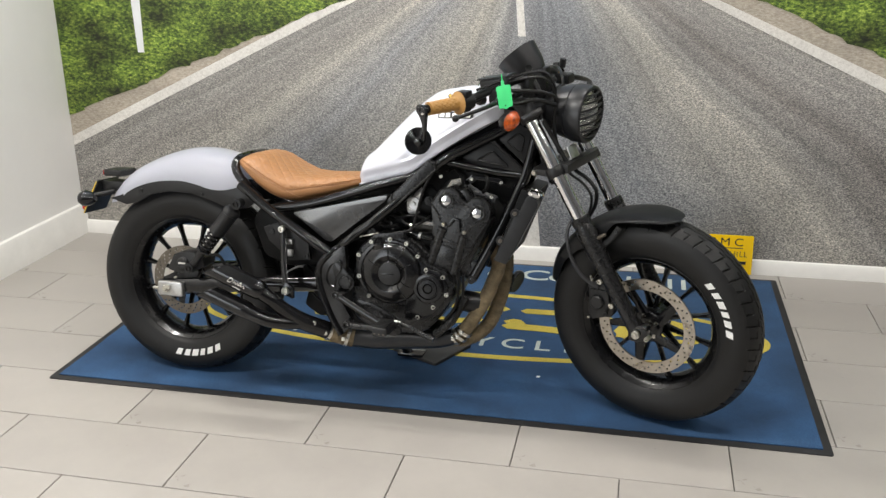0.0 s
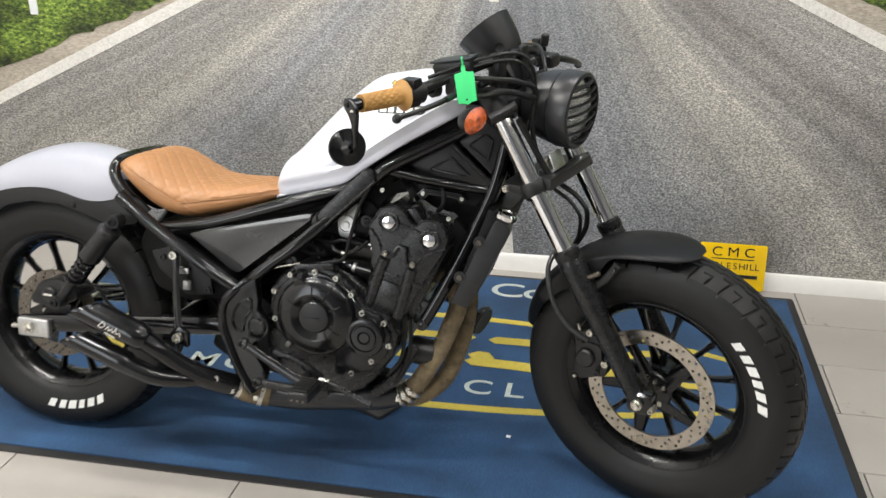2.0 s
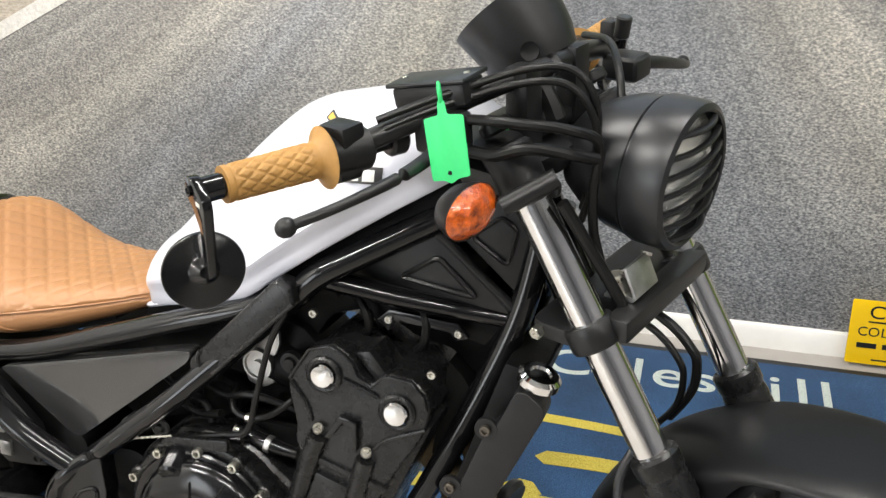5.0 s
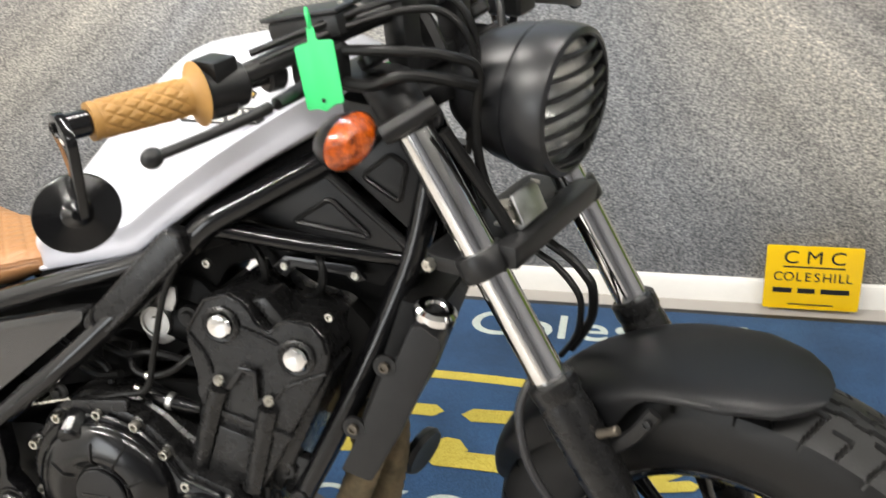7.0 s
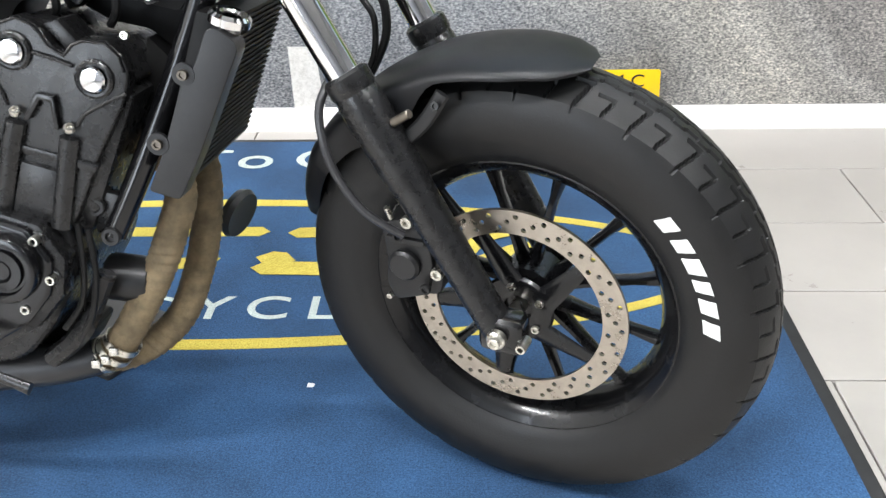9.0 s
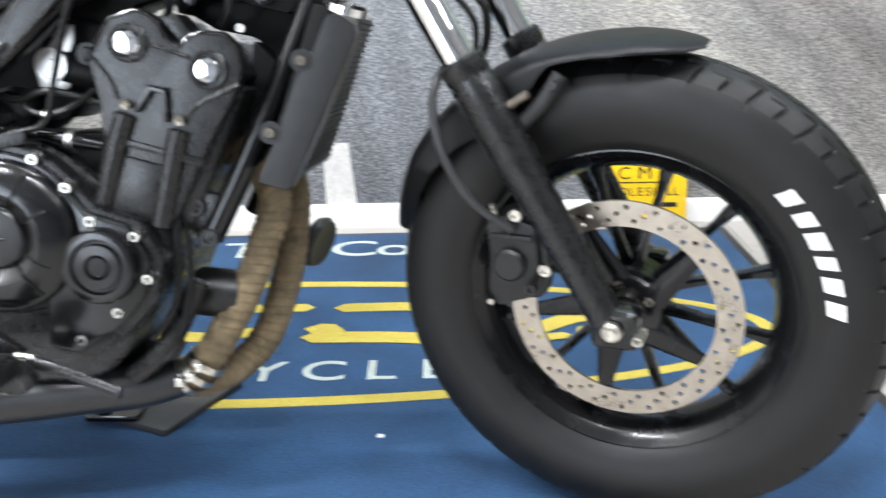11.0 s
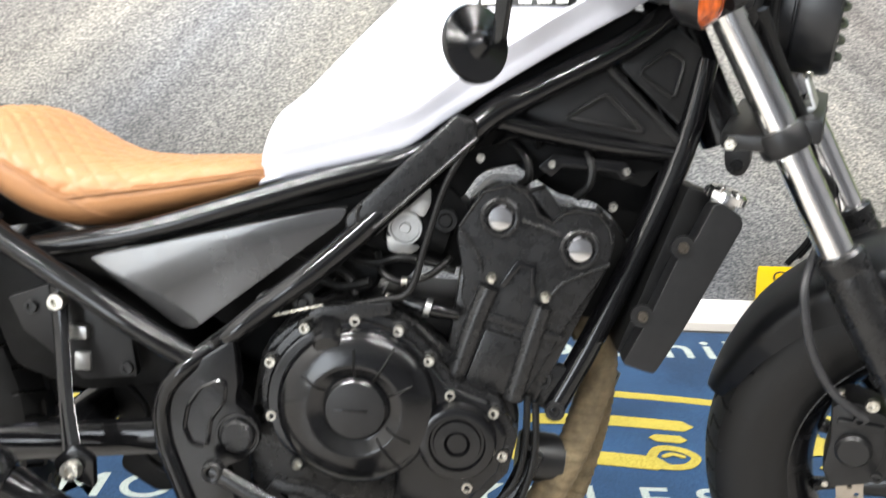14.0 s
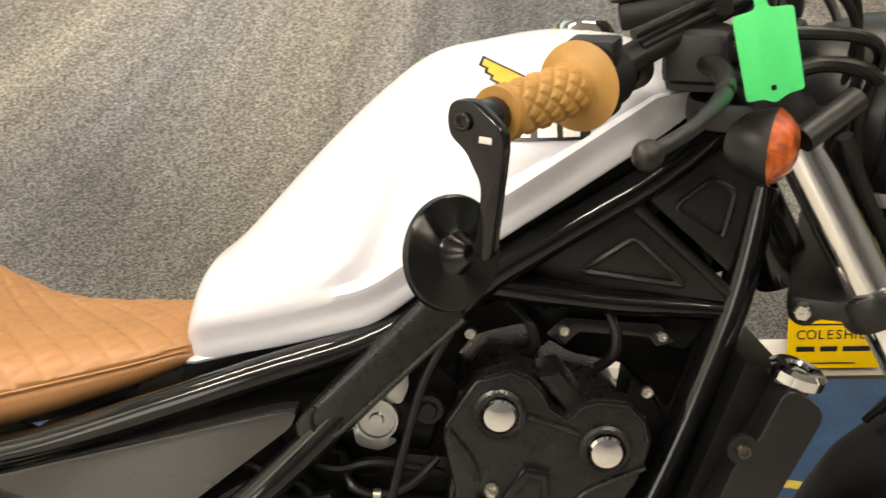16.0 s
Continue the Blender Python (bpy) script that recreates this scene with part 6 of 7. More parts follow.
def engine():
    eng = part("engine", plate(rounded([(0.61, 0.36), (0.63, 0.49), (0.70, 0.545), (0.80, 0.54), (0.87, 0.48), (0.945, 0.44), (0.948, 0.38), (0.925, 0.33), (0.885, 0.275), (0.845, 0.235), (0.70, 0.225), (0.62, 0.27)], 0.03), -0.085, 0.13, 0.012, seg=3), ENGINE_BLACK, bike, "black liquid-cooled parallel twin engine", Matrix.Translation((0, -0.012, 0.003)))
    # crankcase flange that carries the clutch cover
    ring = [(0.748 + 0.112 * math.cos(a), 0.434 + 0.107 * math.sin(a)) for a in np.linspace(radians(35), radians(300), 34)]
    out = ring + [(0.80, 0.28), (0.84, 0.272), (0.895, 0.305), (0.935, 0.35), (0.945, 0.40), (0.918, 0.445), (0.865, 0.462)]
    part("case_flange", plate(out, -0.112, -0.08, 0.004), ENGINE_BLACK, eng)
    out2 = [(0.742 + (x - 0.742) * 0.93 + 0.001, 0.41 + (z - 0.41) * 0.93) for x, z in out]
    part("side_case", plate(out2, -0.122, -0.108, 0.006, seg=3), COVER_BLACK, eng)
    cc = Vector((0.753, -0.118, 0.430))
    cm = along(cc, cc + NEAR)
    cv = part("clutch_cover", lathe([(0.0945, 0), (0.094, 0.010), (0.0915, 0.0165), (0.086, 0.0215), (0.073, 0.0268), (0.058, 0.0298), (0.0538, 0.0303), (0.0515, 0.0292), (0.0405, 0.0208), (0.0378, 0.0198), (0.0366, 0.0205), (0.0356, 0.0235), (0.0342, 0.0245), (0, 0.0245)], 96, cm), COVER_BLACK, eng, "gloss black round clutch cover")
    # Near-black raised strips, drawn where the cover has shaded radial grooves.
    for a in (60, 27, 92, 148, -28, -52):
        d = Vector((math.cos(radians(a)), 0, math.sin(radians(a))))
        part("cover_rib_groove", tube([cc + d * 0.042 + NEAR * 0.0225, cc + d * 0.0525 + NEAR * 0.0302, cc + d * 0.068 + NEAR * 0.0282, cc + d * (0.088 if a in (60, -52) else 0.074) + NEAR * (0.0205 if a in (60, -52) else 0.0265)], 0.0016, 6, 4), DEEP_BLACK, cv)
    part("cover_disc", lathe([(0.0343, 0.0243), (0.034, 0.0252), (0.0325, 0.0256), (0, 0.0256)], 56, cm), PLASTIC, cv)
    part("oil_filler", lathe([(0, 0.034), (0.014, 0.034), (0.0175, 0.030), (0.0195, 0.0), (0, 0)], 10, along((0.716, -0.112, 0.519), (0.719, -0.142, 0.505))), COVER_BLACK, cv)
    part("print_bar", box((0.728, -0.1446, 0.4275), (0.768, -0.1434, 0.4315), 0.0003), COVER_BLACK, cv)
    gc = Vector((0.873, -0.118, 0.394))
    gm = along(gc, gc + NEAR)
    part("crank_cover", lathe([(0.0465, 0), (0.046, 0.016), (0.0435, 0.0205), (0.041, 0.0215), (0.0335, 0.0215), (0.0315, 0.0165), (0.0285, 0.0165), (0.027, 0.0215), (0.0155, 0.022), (0.0135, 0.0175), (0.0115, 0.0195), (0, 0.0195)], 56, gm), COVER_BLACK, eng, "gloss black round crankshaft cover")
    for x, z in ((0.649, 0.477), (0.689, 0.520), (0.748, 0.532), (0.799, 0.522), (0.836, 0.488), (0.862, 0.447), (0.914, 0.428), (0.927, 0.376), (0.887, 0.334), (0.839, 0.299), (0.651, 0.411), (0.683, 0.351)):
        part("bolt_boss", rod((x, -0.095, z), (x, -0.1155, z), 0.0105, n=18, chamfer=0.002), ENGINE_BLACK, eng)
        part("cover_bolt", bolt((x, -0.114, z), NEAR, 0.0068, 0.011), STEEL, eng, "zinc-plated cover bolt")
    # cylinder block and timing chest
    part("cylinder", plate([(0.85, 0.45), (0.965, 0.42), (1.045, 0.60), (0.875, 0.66)], -0.07, 0.12, 0.01), ENGINE_BLACK, eng)
    chest = rounded([(0.861, 0.630), (0.863, 0.643), (0.878, 0.668), (0.890, 0.687), (0.922, 0.697), (0.938, 0.690), (0.950, 0.678), (0.957, 0.662), (0.972, 0.652), (0.984, 0.665), (0.997, 0.670), (1.025, 0.668), (1.042, 0.651), (1.047, 0.631), (1.043, 0.612), (1.036, 0.592), (0.996, 0.527), (0.972, 0.478), (0.950, 0.436), (0.914, 0.425), (0.853, 0.445), (0.866, 0.49), (0.880, 0.529), (0.869, 0.560), (0.871, 0.582)], 0.005)
    ch = part("timing_cover", plate(chest, -0.086, -0.06, 0.005, seg=3), ENGINE_BLACK, eng, "black cam chain cover with two chrome caps")
    for x, z in ((0.911, 0.656), (1.006, 0.623)):
        m = along((x, -0.085, z), (x, -0.2, z))
        part("boss", lathe([(0.024, 0), (0.0235, 0.005), (0.0205, 0.007), (0.0175, 0.0065), (0.0165, 0.002), (0, 0.002)], 36, m), ENGINE_BLACK, ch)
        part("chrome_cap", lathe([(0.0155, 0.001), (0.0155, 0.009), (0.0135, 0.0115), (0.006, 0.0125), (0, 0.0127)], 36, m), CHROME, ch, "polished chrome cap")
    for pts in ([(0.902, 0.572), (0.889, 0.536), (0.862, 0.448)], [(0.966, 0.552), (0.957, 0.518), (0.936, 0.436)]):
        part("cover_channel", tube([(x, -0.09, z) for x, z in pts], 0.0125, 10, 4, flat=0.9), ENGINE_BLACK, ch)
        part("channel_bolt", bolt((pts[0][0] + 0.002, -0.092, pts[0][1] + 0.01), (0.25, -0.6, 0.9), 0.007, 0.006), STEEL, ch)
    part("cover_notch", plate([(0.913, 0.575), (0.933, 0.607), (0.956, 0.603), (0.956, 0.562), (0.950, 0.563), (0.950, 0.596), (0.938, 0.599), (0.920, 0.574)], -0.095, -0.08, 0.0015), COVER_BLACK, ch)
    part("cover_panel", plate([(0.900, 0.522), (0.950, 0.508), (0.930, 0.440), (0.876, 0.452)], -0.0935, -0.08, 0.003), ENGINE_BLACK, ch)
    part("cover_lip", tube([(x, -0.0865, z) for x, z in ((0.864, 0.643), (0.879, 0.667), (0.891, 0.685), (0.921, 0.694), (0.937, 0.687), (0.948, 0.676), (0.955, 0.661), (0.972, 0.650), (0.985, 0.663), (0.997, 0.667), (1.024, 0.665), (1.039, 0.649), (1.043, 0.631))], 0.0022, 8, 1, curved=False), COVER_BLACK, ch)
    part("cover_rib_groove", tube([(x, -0.087, z) for x, z in ((0.866, 0.640), (0.887, 0.612), (0.893, 0.590))], 0.0025, 8, 4), ENGINE_BLACK, ch)
    part("cover_rib_groove", tube([(x, -0.087, z) for x, z in ((1.042, 0.606), (0.992, 0.583), (0.976, 0.566))], 0.0025, 8, 4), ENGINE_BLACK, ch)
    part("cover_rib_groove", tube([(x, -0.0885, z) for x, z in ((0.936, 0.654), (0.962, 0.646), (0.982, 0.638))], 0.0025, 8, 3), ENGINE_BLACK, ch)
    part("cover_step", plate([(0.880, 0.548), (0.996, 0.517), (0.990, 0.508), (0.882, 0.538)], -0.0905, -0.08, 0.002), ENGINE_BLACK, ch)
    # head cover, plugs and plumbing
    part("head_cover", plate(rounded([(0.868, 0.655), (0.90, 0.69), (0.945, 0.688), (0.96, 0.668), (1.02, 0.655), (1.045, 0.61), (0.95, 0.60)], 0.012), -0.055, 0.11, 0.008), ENGINE_BLACK, eng)
    part("head_link", plate([(0.945, 0.685), (0.965, 0.69), (0.99, 0.66), (0.975, 0.65)], -0.075, -0.02, 0.003), ENGINE_BLACK, eng)
    # Added near-black plate that darkens the opening over the head.
    part("over_head_gap_fill", plate(rounded([(0.865, 0.672), (0.885, 0.700), (0.925, 0.712), (0.955, 0.692), (0.985, 0.674), (1.035, 0.664), (1.062, 0.642), (1.082, 0.615), (1.098, 0.655), (1.112, 0.715), (1.118, 0.752), (0.865, 0.758)], 0.006), 0.028, 0.085, 0.004), DEEP_BLACK, eng, "black plate added to fill the dark gap over the cylinder head")
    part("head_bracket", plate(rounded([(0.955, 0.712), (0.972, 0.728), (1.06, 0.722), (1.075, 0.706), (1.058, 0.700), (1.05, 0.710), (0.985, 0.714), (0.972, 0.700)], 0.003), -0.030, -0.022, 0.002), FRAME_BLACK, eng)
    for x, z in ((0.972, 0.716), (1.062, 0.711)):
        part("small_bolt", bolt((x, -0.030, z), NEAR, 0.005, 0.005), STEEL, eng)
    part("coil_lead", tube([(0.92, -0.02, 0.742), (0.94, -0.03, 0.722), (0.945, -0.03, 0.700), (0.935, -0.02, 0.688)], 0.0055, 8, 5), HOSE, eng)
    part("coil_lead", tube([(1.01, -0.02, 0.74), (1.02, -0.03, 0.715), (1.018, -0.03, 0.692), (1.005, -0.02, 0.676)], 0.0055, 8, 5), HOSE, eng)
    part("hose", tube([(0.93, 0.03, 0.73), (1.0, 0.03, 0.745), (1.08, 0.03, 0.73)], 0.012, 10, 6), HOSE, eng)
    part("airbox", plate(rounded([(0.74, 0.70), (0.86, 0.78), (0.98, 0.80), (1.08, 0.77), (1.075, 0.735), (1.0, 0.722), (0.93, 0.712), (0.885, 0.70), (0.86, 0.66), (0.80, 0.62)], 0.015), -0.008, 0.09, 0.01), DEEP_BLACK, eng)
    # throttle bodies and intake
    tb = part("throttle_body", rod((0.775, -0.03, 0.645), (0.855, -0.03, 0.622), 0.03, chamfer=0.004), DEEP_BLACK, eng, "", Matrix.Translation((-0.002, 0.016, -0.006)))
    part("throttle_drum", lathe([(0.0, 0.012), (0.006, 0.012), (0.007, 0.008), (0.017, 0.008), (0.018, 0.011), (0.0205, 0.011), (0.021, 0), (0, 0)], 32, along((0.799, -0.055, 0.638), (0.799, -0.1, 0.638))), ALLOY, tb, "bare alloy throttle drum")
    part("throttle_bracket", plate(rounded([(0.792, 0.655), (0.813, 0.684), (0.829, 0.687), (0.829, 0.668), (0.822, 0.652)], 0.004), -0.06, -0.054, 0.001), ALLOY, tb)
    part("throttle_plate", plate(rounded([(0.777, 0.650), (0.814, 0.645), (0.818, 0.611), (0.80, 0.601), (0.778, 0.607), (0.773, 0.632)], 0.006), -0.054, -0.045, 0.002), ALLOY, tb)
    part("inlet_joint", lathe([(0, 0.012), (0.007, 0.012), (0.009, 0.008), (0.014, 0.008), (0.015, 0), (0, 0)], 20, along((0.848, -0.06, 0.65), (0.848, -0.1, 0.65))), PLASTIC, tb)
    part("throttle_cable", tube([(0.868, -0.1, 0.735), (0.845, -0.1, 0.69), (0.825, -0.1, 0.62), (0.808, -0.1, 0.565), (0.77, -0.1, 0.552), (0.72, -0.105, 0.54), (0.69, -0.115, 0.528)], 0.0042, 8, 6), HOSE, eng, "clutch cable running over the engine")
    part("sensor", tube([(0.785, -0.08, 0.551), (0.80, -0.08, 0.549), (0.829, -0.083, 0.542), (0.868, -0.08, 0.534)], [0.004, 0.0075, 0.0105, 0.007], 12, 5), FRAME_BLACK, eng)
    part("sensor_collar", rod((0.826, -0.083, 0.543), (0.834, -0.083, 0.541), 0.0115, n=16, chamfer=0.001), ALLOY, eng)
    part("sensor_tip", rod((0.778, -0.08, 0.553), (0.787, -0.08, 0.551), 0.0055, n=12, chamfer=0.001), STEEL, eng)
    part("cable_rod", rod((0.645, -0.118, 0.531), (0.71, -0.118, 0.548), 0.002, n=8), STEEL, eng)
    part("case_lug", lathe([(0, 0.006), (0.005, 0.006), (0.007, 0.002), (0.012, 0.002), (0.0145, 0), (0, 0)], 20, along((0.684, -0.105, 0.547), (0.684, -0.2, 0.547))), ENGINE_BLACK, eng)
    # Two added fillers keep the space above the case dark.
    part("intake_gap_fill", plate(rounded([(0.70, 0.605), (0.715, 0.558), (0.80, 0.563), (0.815, 0.584), (0.875, 0.580), (0.875, 0.655), (0.848, 0.683), (0.80, 0.69)], 0.008), -0.02, 0.08, 0.004), DEEP_BLACK, eng)
    part("case_gap_fill", plate(rounded([(0.725, 0.535), (0.80, 0.546), (0.87, 0.545), (0.875, 0.48), (0.72, 0.49)], 0.006), -0.04, 0.08, 0.004), DEEP_BLACK, eng)
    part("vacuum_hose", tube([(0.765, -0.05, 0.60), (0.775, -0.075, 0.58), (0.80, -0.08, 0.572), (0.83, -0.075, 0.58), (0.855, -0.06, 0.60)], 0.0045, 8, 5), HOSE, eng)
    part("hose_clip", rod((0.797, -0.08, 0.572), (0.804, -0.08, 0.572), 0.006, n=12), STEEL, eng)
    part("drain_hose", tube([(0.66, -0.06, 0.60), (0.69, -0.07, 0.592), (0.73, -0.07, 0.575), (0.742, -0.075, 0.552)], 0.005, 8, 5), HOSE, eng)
    # Added fillers again, for the dark openings around the head.
    part("upper_gap_fill", plate(rounded([(0.95, 0.69), (0.972, 0.709), (1.015, 0.709), (1.09, 0.691), (1.12, 0.735), (0.93, 0.74)], 0.006), -0.01, 0.06, 0.004), DEEP_BLACK, eng)
    part("head_gap_fill", plate(rounded([(1.04, 0.66), (1.062, 0.638), (1.08, 0.61), (1.05, 0.52), (1.02, 0.52)], 0.006), 0.0, 0.06, 0.004), DEEP_BLACK, eng)
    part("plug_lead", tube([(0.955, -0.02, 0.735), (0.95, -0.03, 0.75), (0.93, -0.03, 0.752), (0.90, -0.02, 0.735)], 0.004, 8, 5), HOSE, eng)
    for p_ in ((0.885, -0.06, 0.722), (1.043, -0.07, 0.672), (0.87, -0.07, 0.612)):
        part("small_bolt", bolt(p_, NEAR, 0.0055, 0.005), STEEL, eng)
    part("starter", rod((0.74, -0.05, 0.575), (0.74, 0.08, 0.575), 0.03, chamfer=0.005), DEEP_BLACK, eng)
    part("clutch_arm", plate(rounded([(0.69, 0.535), (0.705, 0.545), (0.79, 0.555), (0.79, 0.54), (0.71, 0.525)], 0.005), -0.118, -0.11, 0.002), ENGINE_BLACK, eng)
    part("sensor", rod((0.64, -0.09, 0.545), (0.64, -0.115, 0.545), 0.012, chamfer=0.002), PLASTIC, eng)
    part("wiring", tube([(0.64, -0.07, 0.55), (0.68, -0.07, 0.575), (0.72, -0.07, 0.56), (0.76, -0.08, 0.57)], 0.006, 8, 5), HOSE, eng)
    part("wiring", tube([(0.72, -0.06, 0.60), (0.76, -0.065, 0.59), (0.80, -0.07, 0.60), (0.86, -0.06, 0.585)], 0.005, 8, 5), HOSE, eng)
    # oil filter on the front of the case
    of = part("oil_filter", lathe([(0, 0), (0.03, 0), (0.033, 0.006), (0.033, 0.045), (0.029, 0.06), (0.012, 0.066), (0, 0.066)], 24, along((0.95, -0.01, 0.335), (1.02, -0.01, 0.328))), PLASTIC, eng, "black oil filter canister")
    part("front_bracket", plate(rounded([(0.975, 0.475), (1.005, 0.47), (1.0, 0.405), (0.965, 0.42)], 0.008), -0.062, -0.044, 0.003), ENGINE_BLACK, eng)
    for p in ((0.973, -0.062, 0.455), (0.990, -0.068, 0.417)):
        part("mount_bolt", bolt(p, NEAR, 0.0125, 0.008), PLASTIC, eng)
    part("wiring", tube([(0.955, -0.085, 0.44), (0.955, -0.088, 0.38), (0.945, -0.088, 0.33), (0.915, -0.085, 0.29)], 0.0045, 8, 5), HOSE, eng)
    part("wiring", tube([(0.965, -0.08, 0.43), (0.968, -0.084, 0.37), (0.955, -0.085, 0.31), (0.93, -0.08, 0.27)], 0.0045, 8, 5), HOSE, eng)
    part("lower_mount", tube([(0.97, -0.06, 0.36), (0.93, -0.07, 0.28), (0.88, -0.07, 0.235)], 0.014, 8, 4), ENGINE_BLACK, eng)
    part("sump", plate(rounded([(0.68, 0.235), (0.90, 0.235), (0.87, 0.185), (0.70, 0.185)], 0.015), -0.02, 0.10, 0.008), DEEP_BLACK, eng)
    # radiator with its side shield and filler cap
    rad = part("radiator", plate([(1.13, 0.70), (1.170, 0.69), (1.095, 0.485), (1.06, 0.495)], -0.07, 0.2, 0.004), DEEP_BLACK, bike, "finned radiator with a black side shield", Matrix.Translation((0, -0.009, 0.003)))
    for i in range(26):
        u = i / 25
        a = Vector((1.169, 0.04, 0.683)).lerp(Vector((1.099, 0.04, 0.495)), u)
        part("fin", box((a.x - 0.002, -0.066, a.z - 0.0012), (a.x + 0.0025, 0.192, a.z + 0.0012), 0), DEEP_BLACK, rad)
    part("side_shield", plate(rounded([(1.152, 0.684), (1.164, 0.686), (1.185, 0.671), (1.187, 0.660), (1.130, 0.536), (1.100, 0.480), (1.062, 0.491), (1.089, 0.548), (1.116, 0.619), (1.134, 0.642)], 0.006), -0.109, -0.072, 0.004, seg=3), PLASTIC, rad, "matte black radiator side shield")
    for p in ((1.121, -0.104, 0.633), (1.081, -0.104, 0.550)):
        part("tab", lathe([(0, 0), (0.0135, 0), (0.0135, 0.006), (0, 0.006)], 20, along(p, Vector(p) + NEAR)), PLASTIC, rad)
        part("tab_bolt", bolt(Vector(p) + NEAR * 0.006, NEAR, 0.0065, 0.005), DARK_STEEL, rad)
    part("filler_neck", rod((1.166, -0.078, 0.672), (1.171, -0.078, 0.688), 0.015), ALLOY, rad)
    b = lathe([(0, 0.008), (0.011, 0.008), (0.013, 0.011), (0.021, 0.011), (0.0255, 0.007), (0.0255, -0.002), (0, -0.002)], 32, along((1.171, -0.078, 0.689), (1.177, -0.08, 0.709)))
    part("radiator_cap", b, CHROME, rad, "bright metal radiator cap")
    part("horn", lathe([(0, 0), (0.02, 0), (0.036, 0.006), (0.04, 0.016), (0.036, 0.024), (0, 0.02)], 28, along((1.07, 0.165, 0.372), (1.115, 0.15, 0.355))), PLASTIC, rad)


def exhaust():
    ex = part("exhaust", tube([(0.935, -0.052, 0.220), (0.88, -0.058, 0.209), (0.79, -0.070, 0.203), (0.70, -0.086, 0.197), (0.64, -0.098, 0.198), (0.602, -0.108, 0.203), (0.554, -0.128, 0.220)], [0.024, 0.029, 0.031, 0.031, 0.029, 0.027, 0.026], 20, 8), MATTE_BLACK, bike, "two-into-one exhaust with wrapped header pipes", Matrix.Translation((0, 0.007, 0.005)))
    part("wrapped_header", tube([(1.0, 0.0, 0.525), (1.04, 0.0, 0.49), (1.054, -0.002, 0.445), (1.041, -0.012, 0.397), (1.021, -0.03, 0.341), (0.992, -0.042, 0.286), (0.968, -0.05, 0.247), (0.947, -0.05, 0.226), (0.922, -0.047, 0.216)], 0.0208, 20, 60, wrap=0.10, pitch=0.0125), WRAP, ex, "header pipe bound in woven tan heat wrap", angle=40)
    part("wrapped_header", tube([(1.02, 0.08, 0.52), (1.056, 0.078, 0.48), (1.066, 0.07, 0.435), (1.060, 0.06, 0.365), (1.048, 0.05, 0.312), (1.026, 0.03, 0.252), (0.99, 0.005, 0.216), (0.95, -0.02, 0.204), (0.922, -0.03, 0.207)], 0.0208, 20, 60, wrap=0.10, pitch=0.0125), WRAP, ex, "header pipe bound in woven tan heat wrap", angle=40)
    part("wrapped_joint", tube([(0.622, -0.102, 0.200), (0.59, -0.112, 0.207), (0.556, -0.127, 0.219)], 0.0295, 20, 20, wrap=0.08, pitch=0.014), WRAP, ex, angle=40)
    def band(p, q, r):
        p, q = Vector(p), Vector(q)
        part("clamp", lathe([(r, -0.005), (r + 0.002, -0.005), (r + 0.002, 0.005), (r, 0.005)], 28, along(p, q), close=True), STEEL, ex, "bright steel hose clamp")
        d = (q - p).normalized()
        part("clamp_screw", box((p.x - 0.006, p.y - r - 0.008, p.z - 0.005), (p.x + 0.006, p.y - r - 0.001, p.z + 0.007), 0.001), STEEL, ex)
    band((0.936, -0.049, 0.2205), (0.949, -0.05, 0.2275), 0.025)
    band((0.951, -0.05, 0.2275), (0.964, -0.05, 0.241), 0.025)
    band((0.964, -0.05, 0.241), (0.973, -0.05, 0.254), 0.025)
    band((0.602, -0.108, 0.203), (0.585, -0.114, 0.209), 0.0305)
    band((0.550, -0.130, 0.222), (0.53, -0.143, 0.232), 0.029)
    part("link_pipe", tube([(0.566, -0.122, 0.215), (0.53, -0.150, 0.234), (0.485, -0.190, 0.263), (0.440, -0.226, 0.305), (0.410, -0.246, 0.338), (0.375, -0.258, 0.365)], [0.0275, 0.0275, 0.0265, 0.0225, 0.0225, 0.024], 20, 8), FRAME_BLACK, ex, "gloss black link pipe")
    part("link_pipe", tube([(0.495, -0.188, 0.252), (0.455, -0.222, 0.262), (0.40, -0.246, 0.272), (0.335, -0.255, 0.296)], [0.012, 0.020, 0.022, 0.024], 16, 6), FRAME_BLACK, ex)
    # twin short mufflers, cut on a slant
    def muffler(p, q, r, cut):
        p, q = Vector(p), Vector(q)
        m = along(p, q)
        L = (q - p).length
        b = bmesh.new()
        n = 40
        prof = [(r * 0.7, 0.0, 0), (r * 0.95, 0.012, 0), (r, 0.03, 0), (r, L * 0.3, 0), (r, L, 1), (r * 0.9, L, 1), (r * 0.86, L * 0.5, 1)]
        rings = [[b.verts.new((rr * math.cos(2 * math.pi * i / n), rr * math.sin(2 * math.pi * i / n), z + (cut * math.sin(2 * math.pi * i / n) if c else 0))) for i in range(n)] for rr, z, c in prof]
        for a_, c_ in zip(rings, rings[1:]):
            for i in range(n):
                j = (i + 1) % n
                b.faces.new((a_[i], a_[j], c_[j], c_[i]))
        b.faces.new(rings[0][::-1])
        b.faces.new(rings[-1])
        bmesh.ops.transform(b, verts=b.verts, matrix=m)
        return b
    m1 = part("muffler", muffler((0.392, -0.258, 0.362), (0.235, -0.266, 0.424), 0.0315, -0.035), FRAME_BLACK, ex, "short black muffler with a slanted outlet")
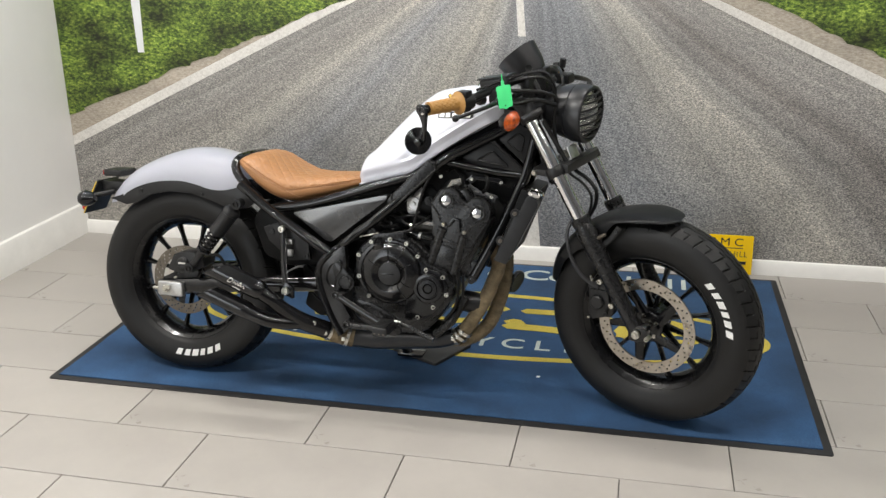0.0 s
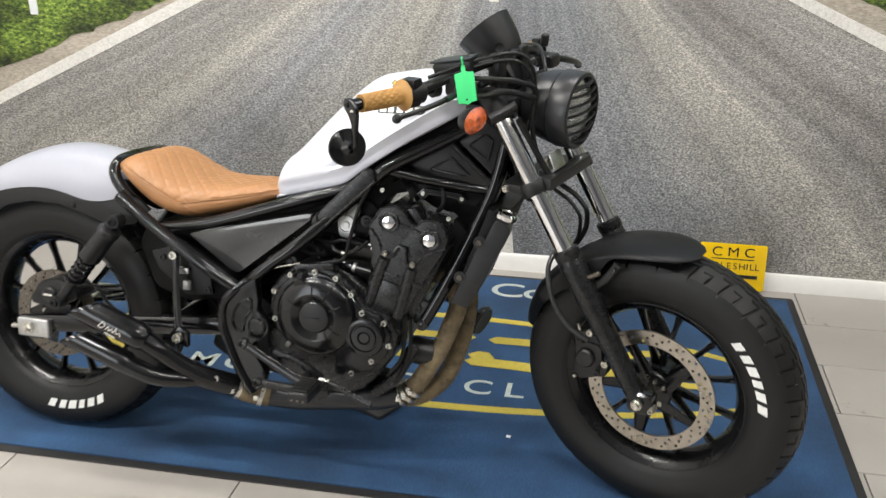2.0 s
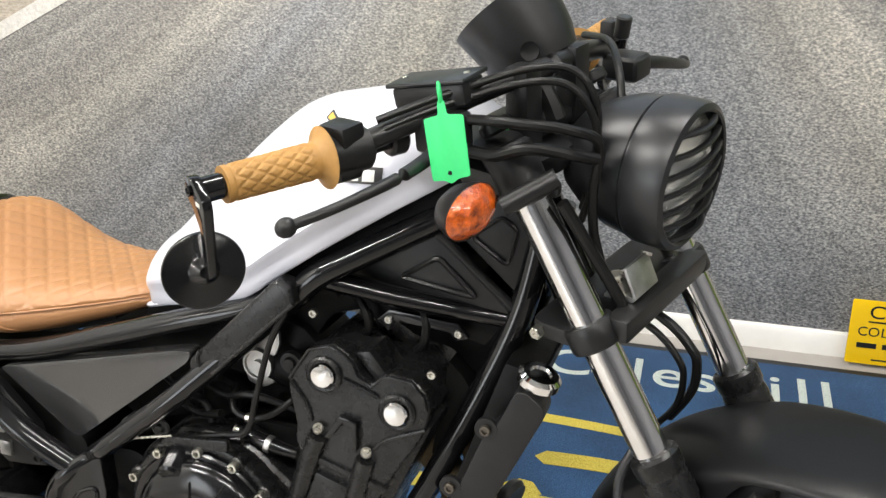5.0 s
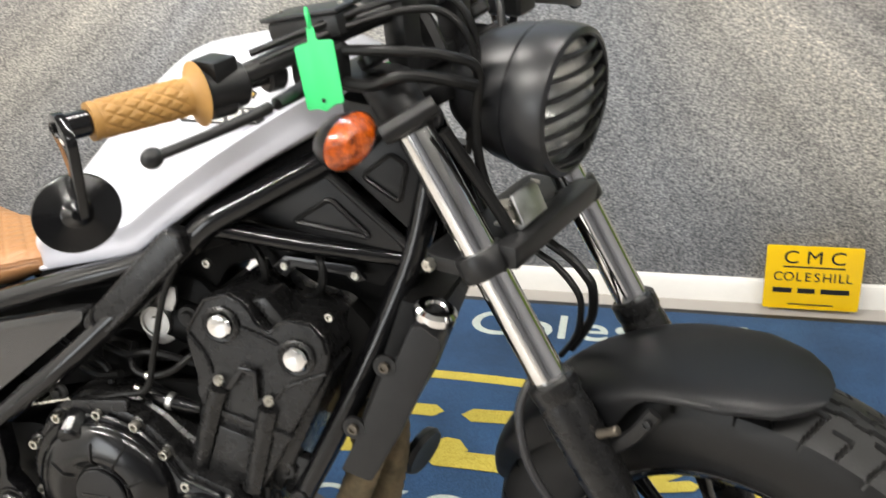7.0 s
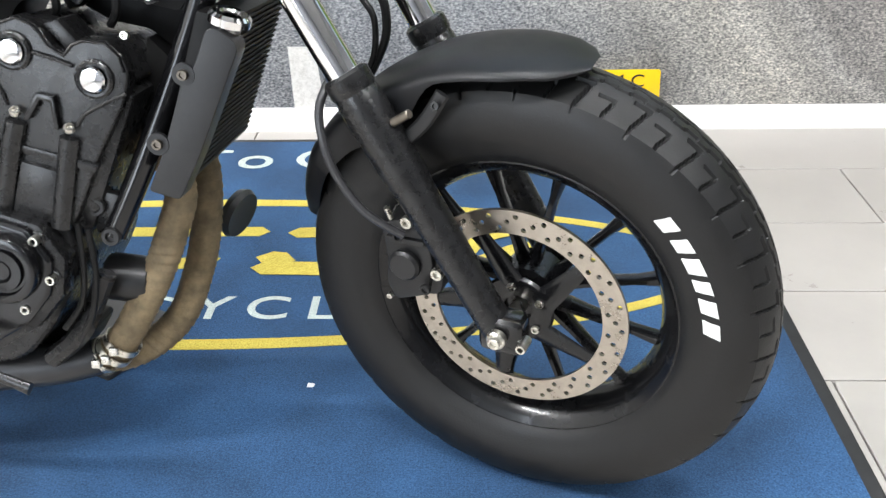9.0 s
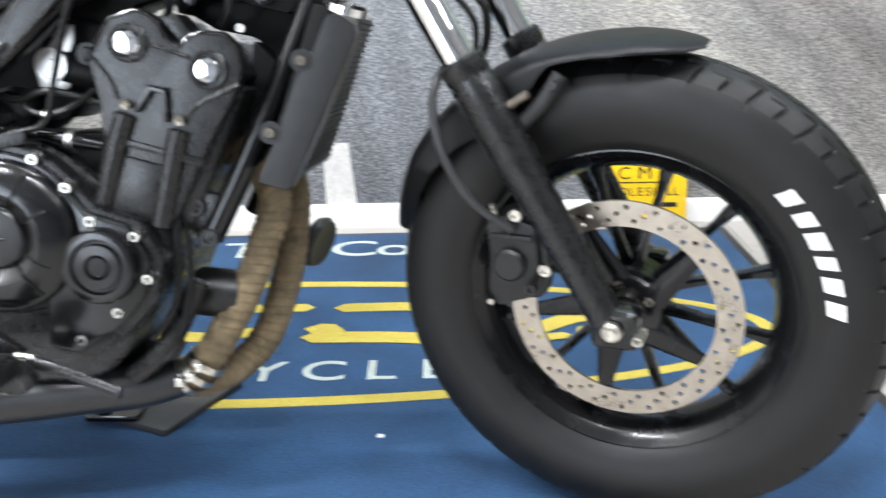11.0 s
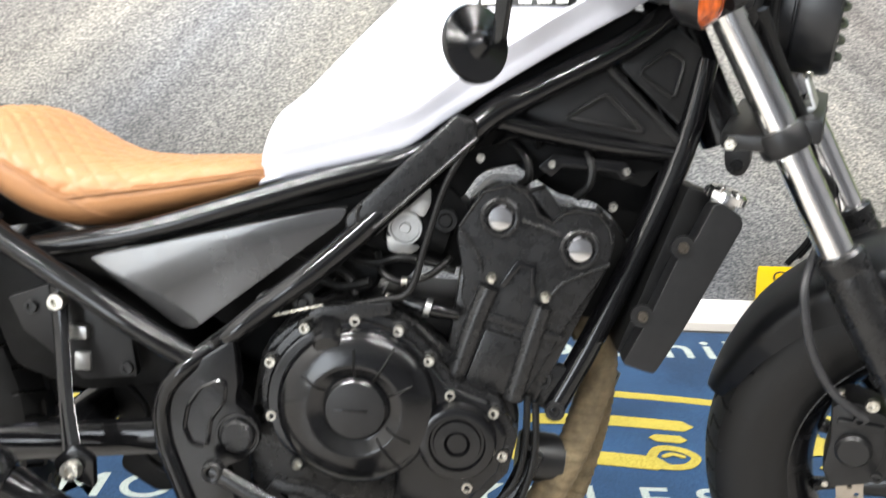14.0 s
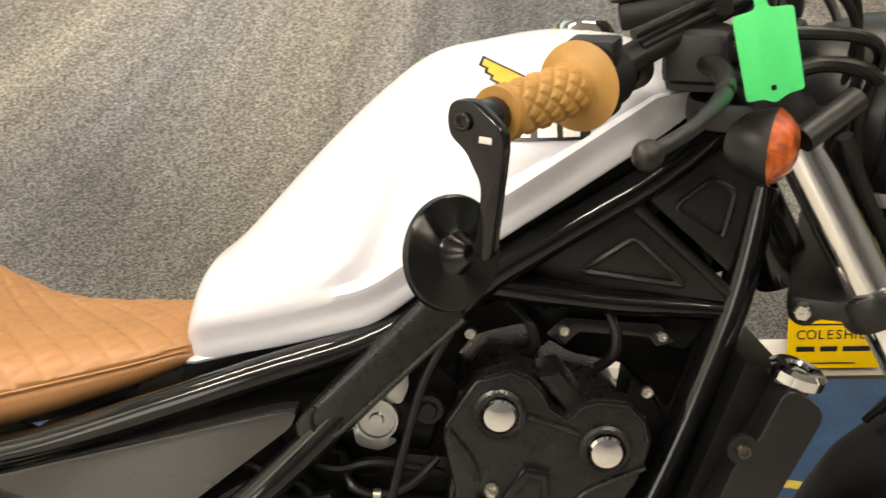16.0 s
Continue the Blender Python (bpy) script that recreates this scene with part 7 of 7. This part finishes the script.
    m2 = part("muffler", muffler((0.347, -0.253, 0.293), (0.200, -0.258, 0.348), 0.027, -0.03), FRAME_BLACK, ex, "short black muffler with a slanted outlet")
    part("clamp_bolt", bolt((0.521, -0.184, 0.258), NEAR, 0.0075, 0.006), STEEL, ex)
    mm = Matrix.Translation((0.318, -0.2945, 0.392)) @ pose(0, 0, 0, 0, 21.5, 0) @ Matrix.Diagonal((0.8, 1, 0.8, 1))
    for pts in ([(-0.036, -0.008), (-0.026, 0.010), (-0.016, 0.004), (-0.026, -0.008), (-0.036, -0.008)], [(-0.012, -0.006), (-0.006, 0.004), (0.0, -0.006), (0.006, 0.004), (0.012, -0.006), (0.018, 0.012), (0.022, -0.004), (0.032, 0.002), (0.036, -0.006)]):
        part("print_squiggle", merge(tube([(x, -0.001, z) for x, z in pts], 0.0013, 6, 5), None, mm), DECAL_SILVER, m1)
    part("print_bar", box((-0.012, -0.001, -0.019), (0.022, 0.0004, -0.0165), 0, None, mm), DECAL_SILVER, m1)


def controls():
    ft = part("footrest_hanger", tube([(0.592, -0.190, 0.357), (0.66, -0.198, 0.324), (0.72, -0.205, 0.297), (0.768, -0.208, 0.277)], [0.0105, 0.0105, 0.012, 0.015], 12, 6, flat=0.75), COVER_BLACK, bike, "black footrest hanger with rubber footpeg", Matrix.Translation((0, 0.009, 0.005)))
    part("hanger_bar", tube([(0.628, -0.188, 0.264), (0.68, -0.195, 0.265), (0.745, -0.204, 0.268)], 0.0105, 12, 4, flat=0.8), ENGINE_BLACK, ft)
    for x, z in ((0.595, 0.357), (0.630, 0.264)):
        part("hanger_bolt", lathe([(0, 0.004), (0.006, 0.004), (0.0065, 0.012), (0.0095, 0.013), (0.0125, 0.010), (0.0135, 0), (0, 0)], 24, along((x, -0.188, z), (x, -0.3, z))), ENGINE_BLACK, ft)
    part("pedal_plate", plate(rounded([(0.664, 0.346), (0.713, 0.335), (0.750, 0.317), (0.784, 0.293), (0.774, 0.287), (0.734, 0.293), (0.744, 0.301), (0.722, 0.318), (0.692, 0.327), (0.667, 0.330), (0.680, 0.318), (0.653, 0.330)], 0.003), -0.182, -0.168, 0.002), ENGINE_BLACK, ft, "black slotted brake pedal plate")
    part("pedal_spring", rod((0.776, -0.184, 0.290), (0.800, -0.186, 0.288), 0.0045), STEEL, ft)
    part("heel_guard", plate(rounded([(0.745, 0.292), (0.766, 0.300), (0.802, 0.285), (0.812, 0.268), (0.795, 0.250), (0.772, 0.252), (0.750, 0.262)], 0.008), -0.214, -0.196, 0.004), ENGINE_BLACK, ft)
    part("pedal_arm", tube([(0.79, -0.186, 0.284), (0.83, -0.19, 0.275), (0.865, -0.192, 0.262), (0.905, -0.196, 0.248)], [0.009, 0.0075, 0.007, 0.009], 10, 5, flat=0.7), ENGINE_BLACK, ft)
    peg = part("footpeg", box((0.744, -0.292, 0.272), (0.791, -0.205, 0.297), 0.006, seg=3), PLASTIC, ft, "ribbed rubber footpeg")
    for i in range(6):
        y = -0.283 + i * 0.0135
        part("rib", box((0.747, y - 0.004, 0.296), (0.788, y + 0.004, 0.303), 0.002), RUBBER, peg)
    for i in range(3):
        part("peg_slot", box((0.7505 + 0.0135 * i, -0.2928, 0.2765), (0.7560 + 0.0135 * i, -0.2915, 0.2805), 0.0005), DARK_STEEL, peg)
    # side stand on the far side
    ss = part("side_stand", tube([(0.66, 0.13, 0.24), (0.675, 0.19, 0.15), (0.69, 0.245, 0.06), (0.70, 0.27, 0.055)], 0.011, 10, 5), FRAME_BLACK, bike, "black side stand swung out")
    part("stand_foot", box((0.66, 0.235, 0.045), (0.75, 0.30, 0.057), 0.004), FRAME_BLACK, ss)


front_end()
bars()
tank()
seat()
rear_end()
frame_tubes()
engine()
exhaust()
controls()


# ---- floor tiles, half-bonded, one by one ----
def tiles():
    floor = bpy.data.objects["floor"]
    pw, ph, g = 0.610, 0.2865, 0.0035
    cache = {}
    row = -21
    while True:
        y0 = 2.515 + row * ph
        if y0 > ROOM_N:
            break
        y1 = min(y0 + ph, ROOM_N)
        off = -0.108 if row % 2 == 0 else 0.197
        k0 = math.floor((ROOM_W - off) / pw)
        for k in range(k0, k0 + 12):
            x0, x1 = max(off + k * pw, ROOM_W), min(off + (k + 1) * pw, ROOM_E)
            if x1 - x0 < 0.02 or y0 < ROOM_S - ph:
                continue
            ya = max(y0, ROOM_S)
            key = (round(x1 - x0, 3), round(y1 - ya, 3))
            if key not in cache:
                w, h = (x1 - x0 - g) / 2, (y1 - ya - g) / 2
                cache[key] = mesh_of("tile", box((-w, -h, -0.007), (w, h, 0.0), 0.0012, seg=1), TILE)
            o = new("tile", cache[key])
            o.parent = floor
            o.location = ((x0 + x1) / 2, (ya + y1) / 2, 0.0)
        row += 1


tiles()
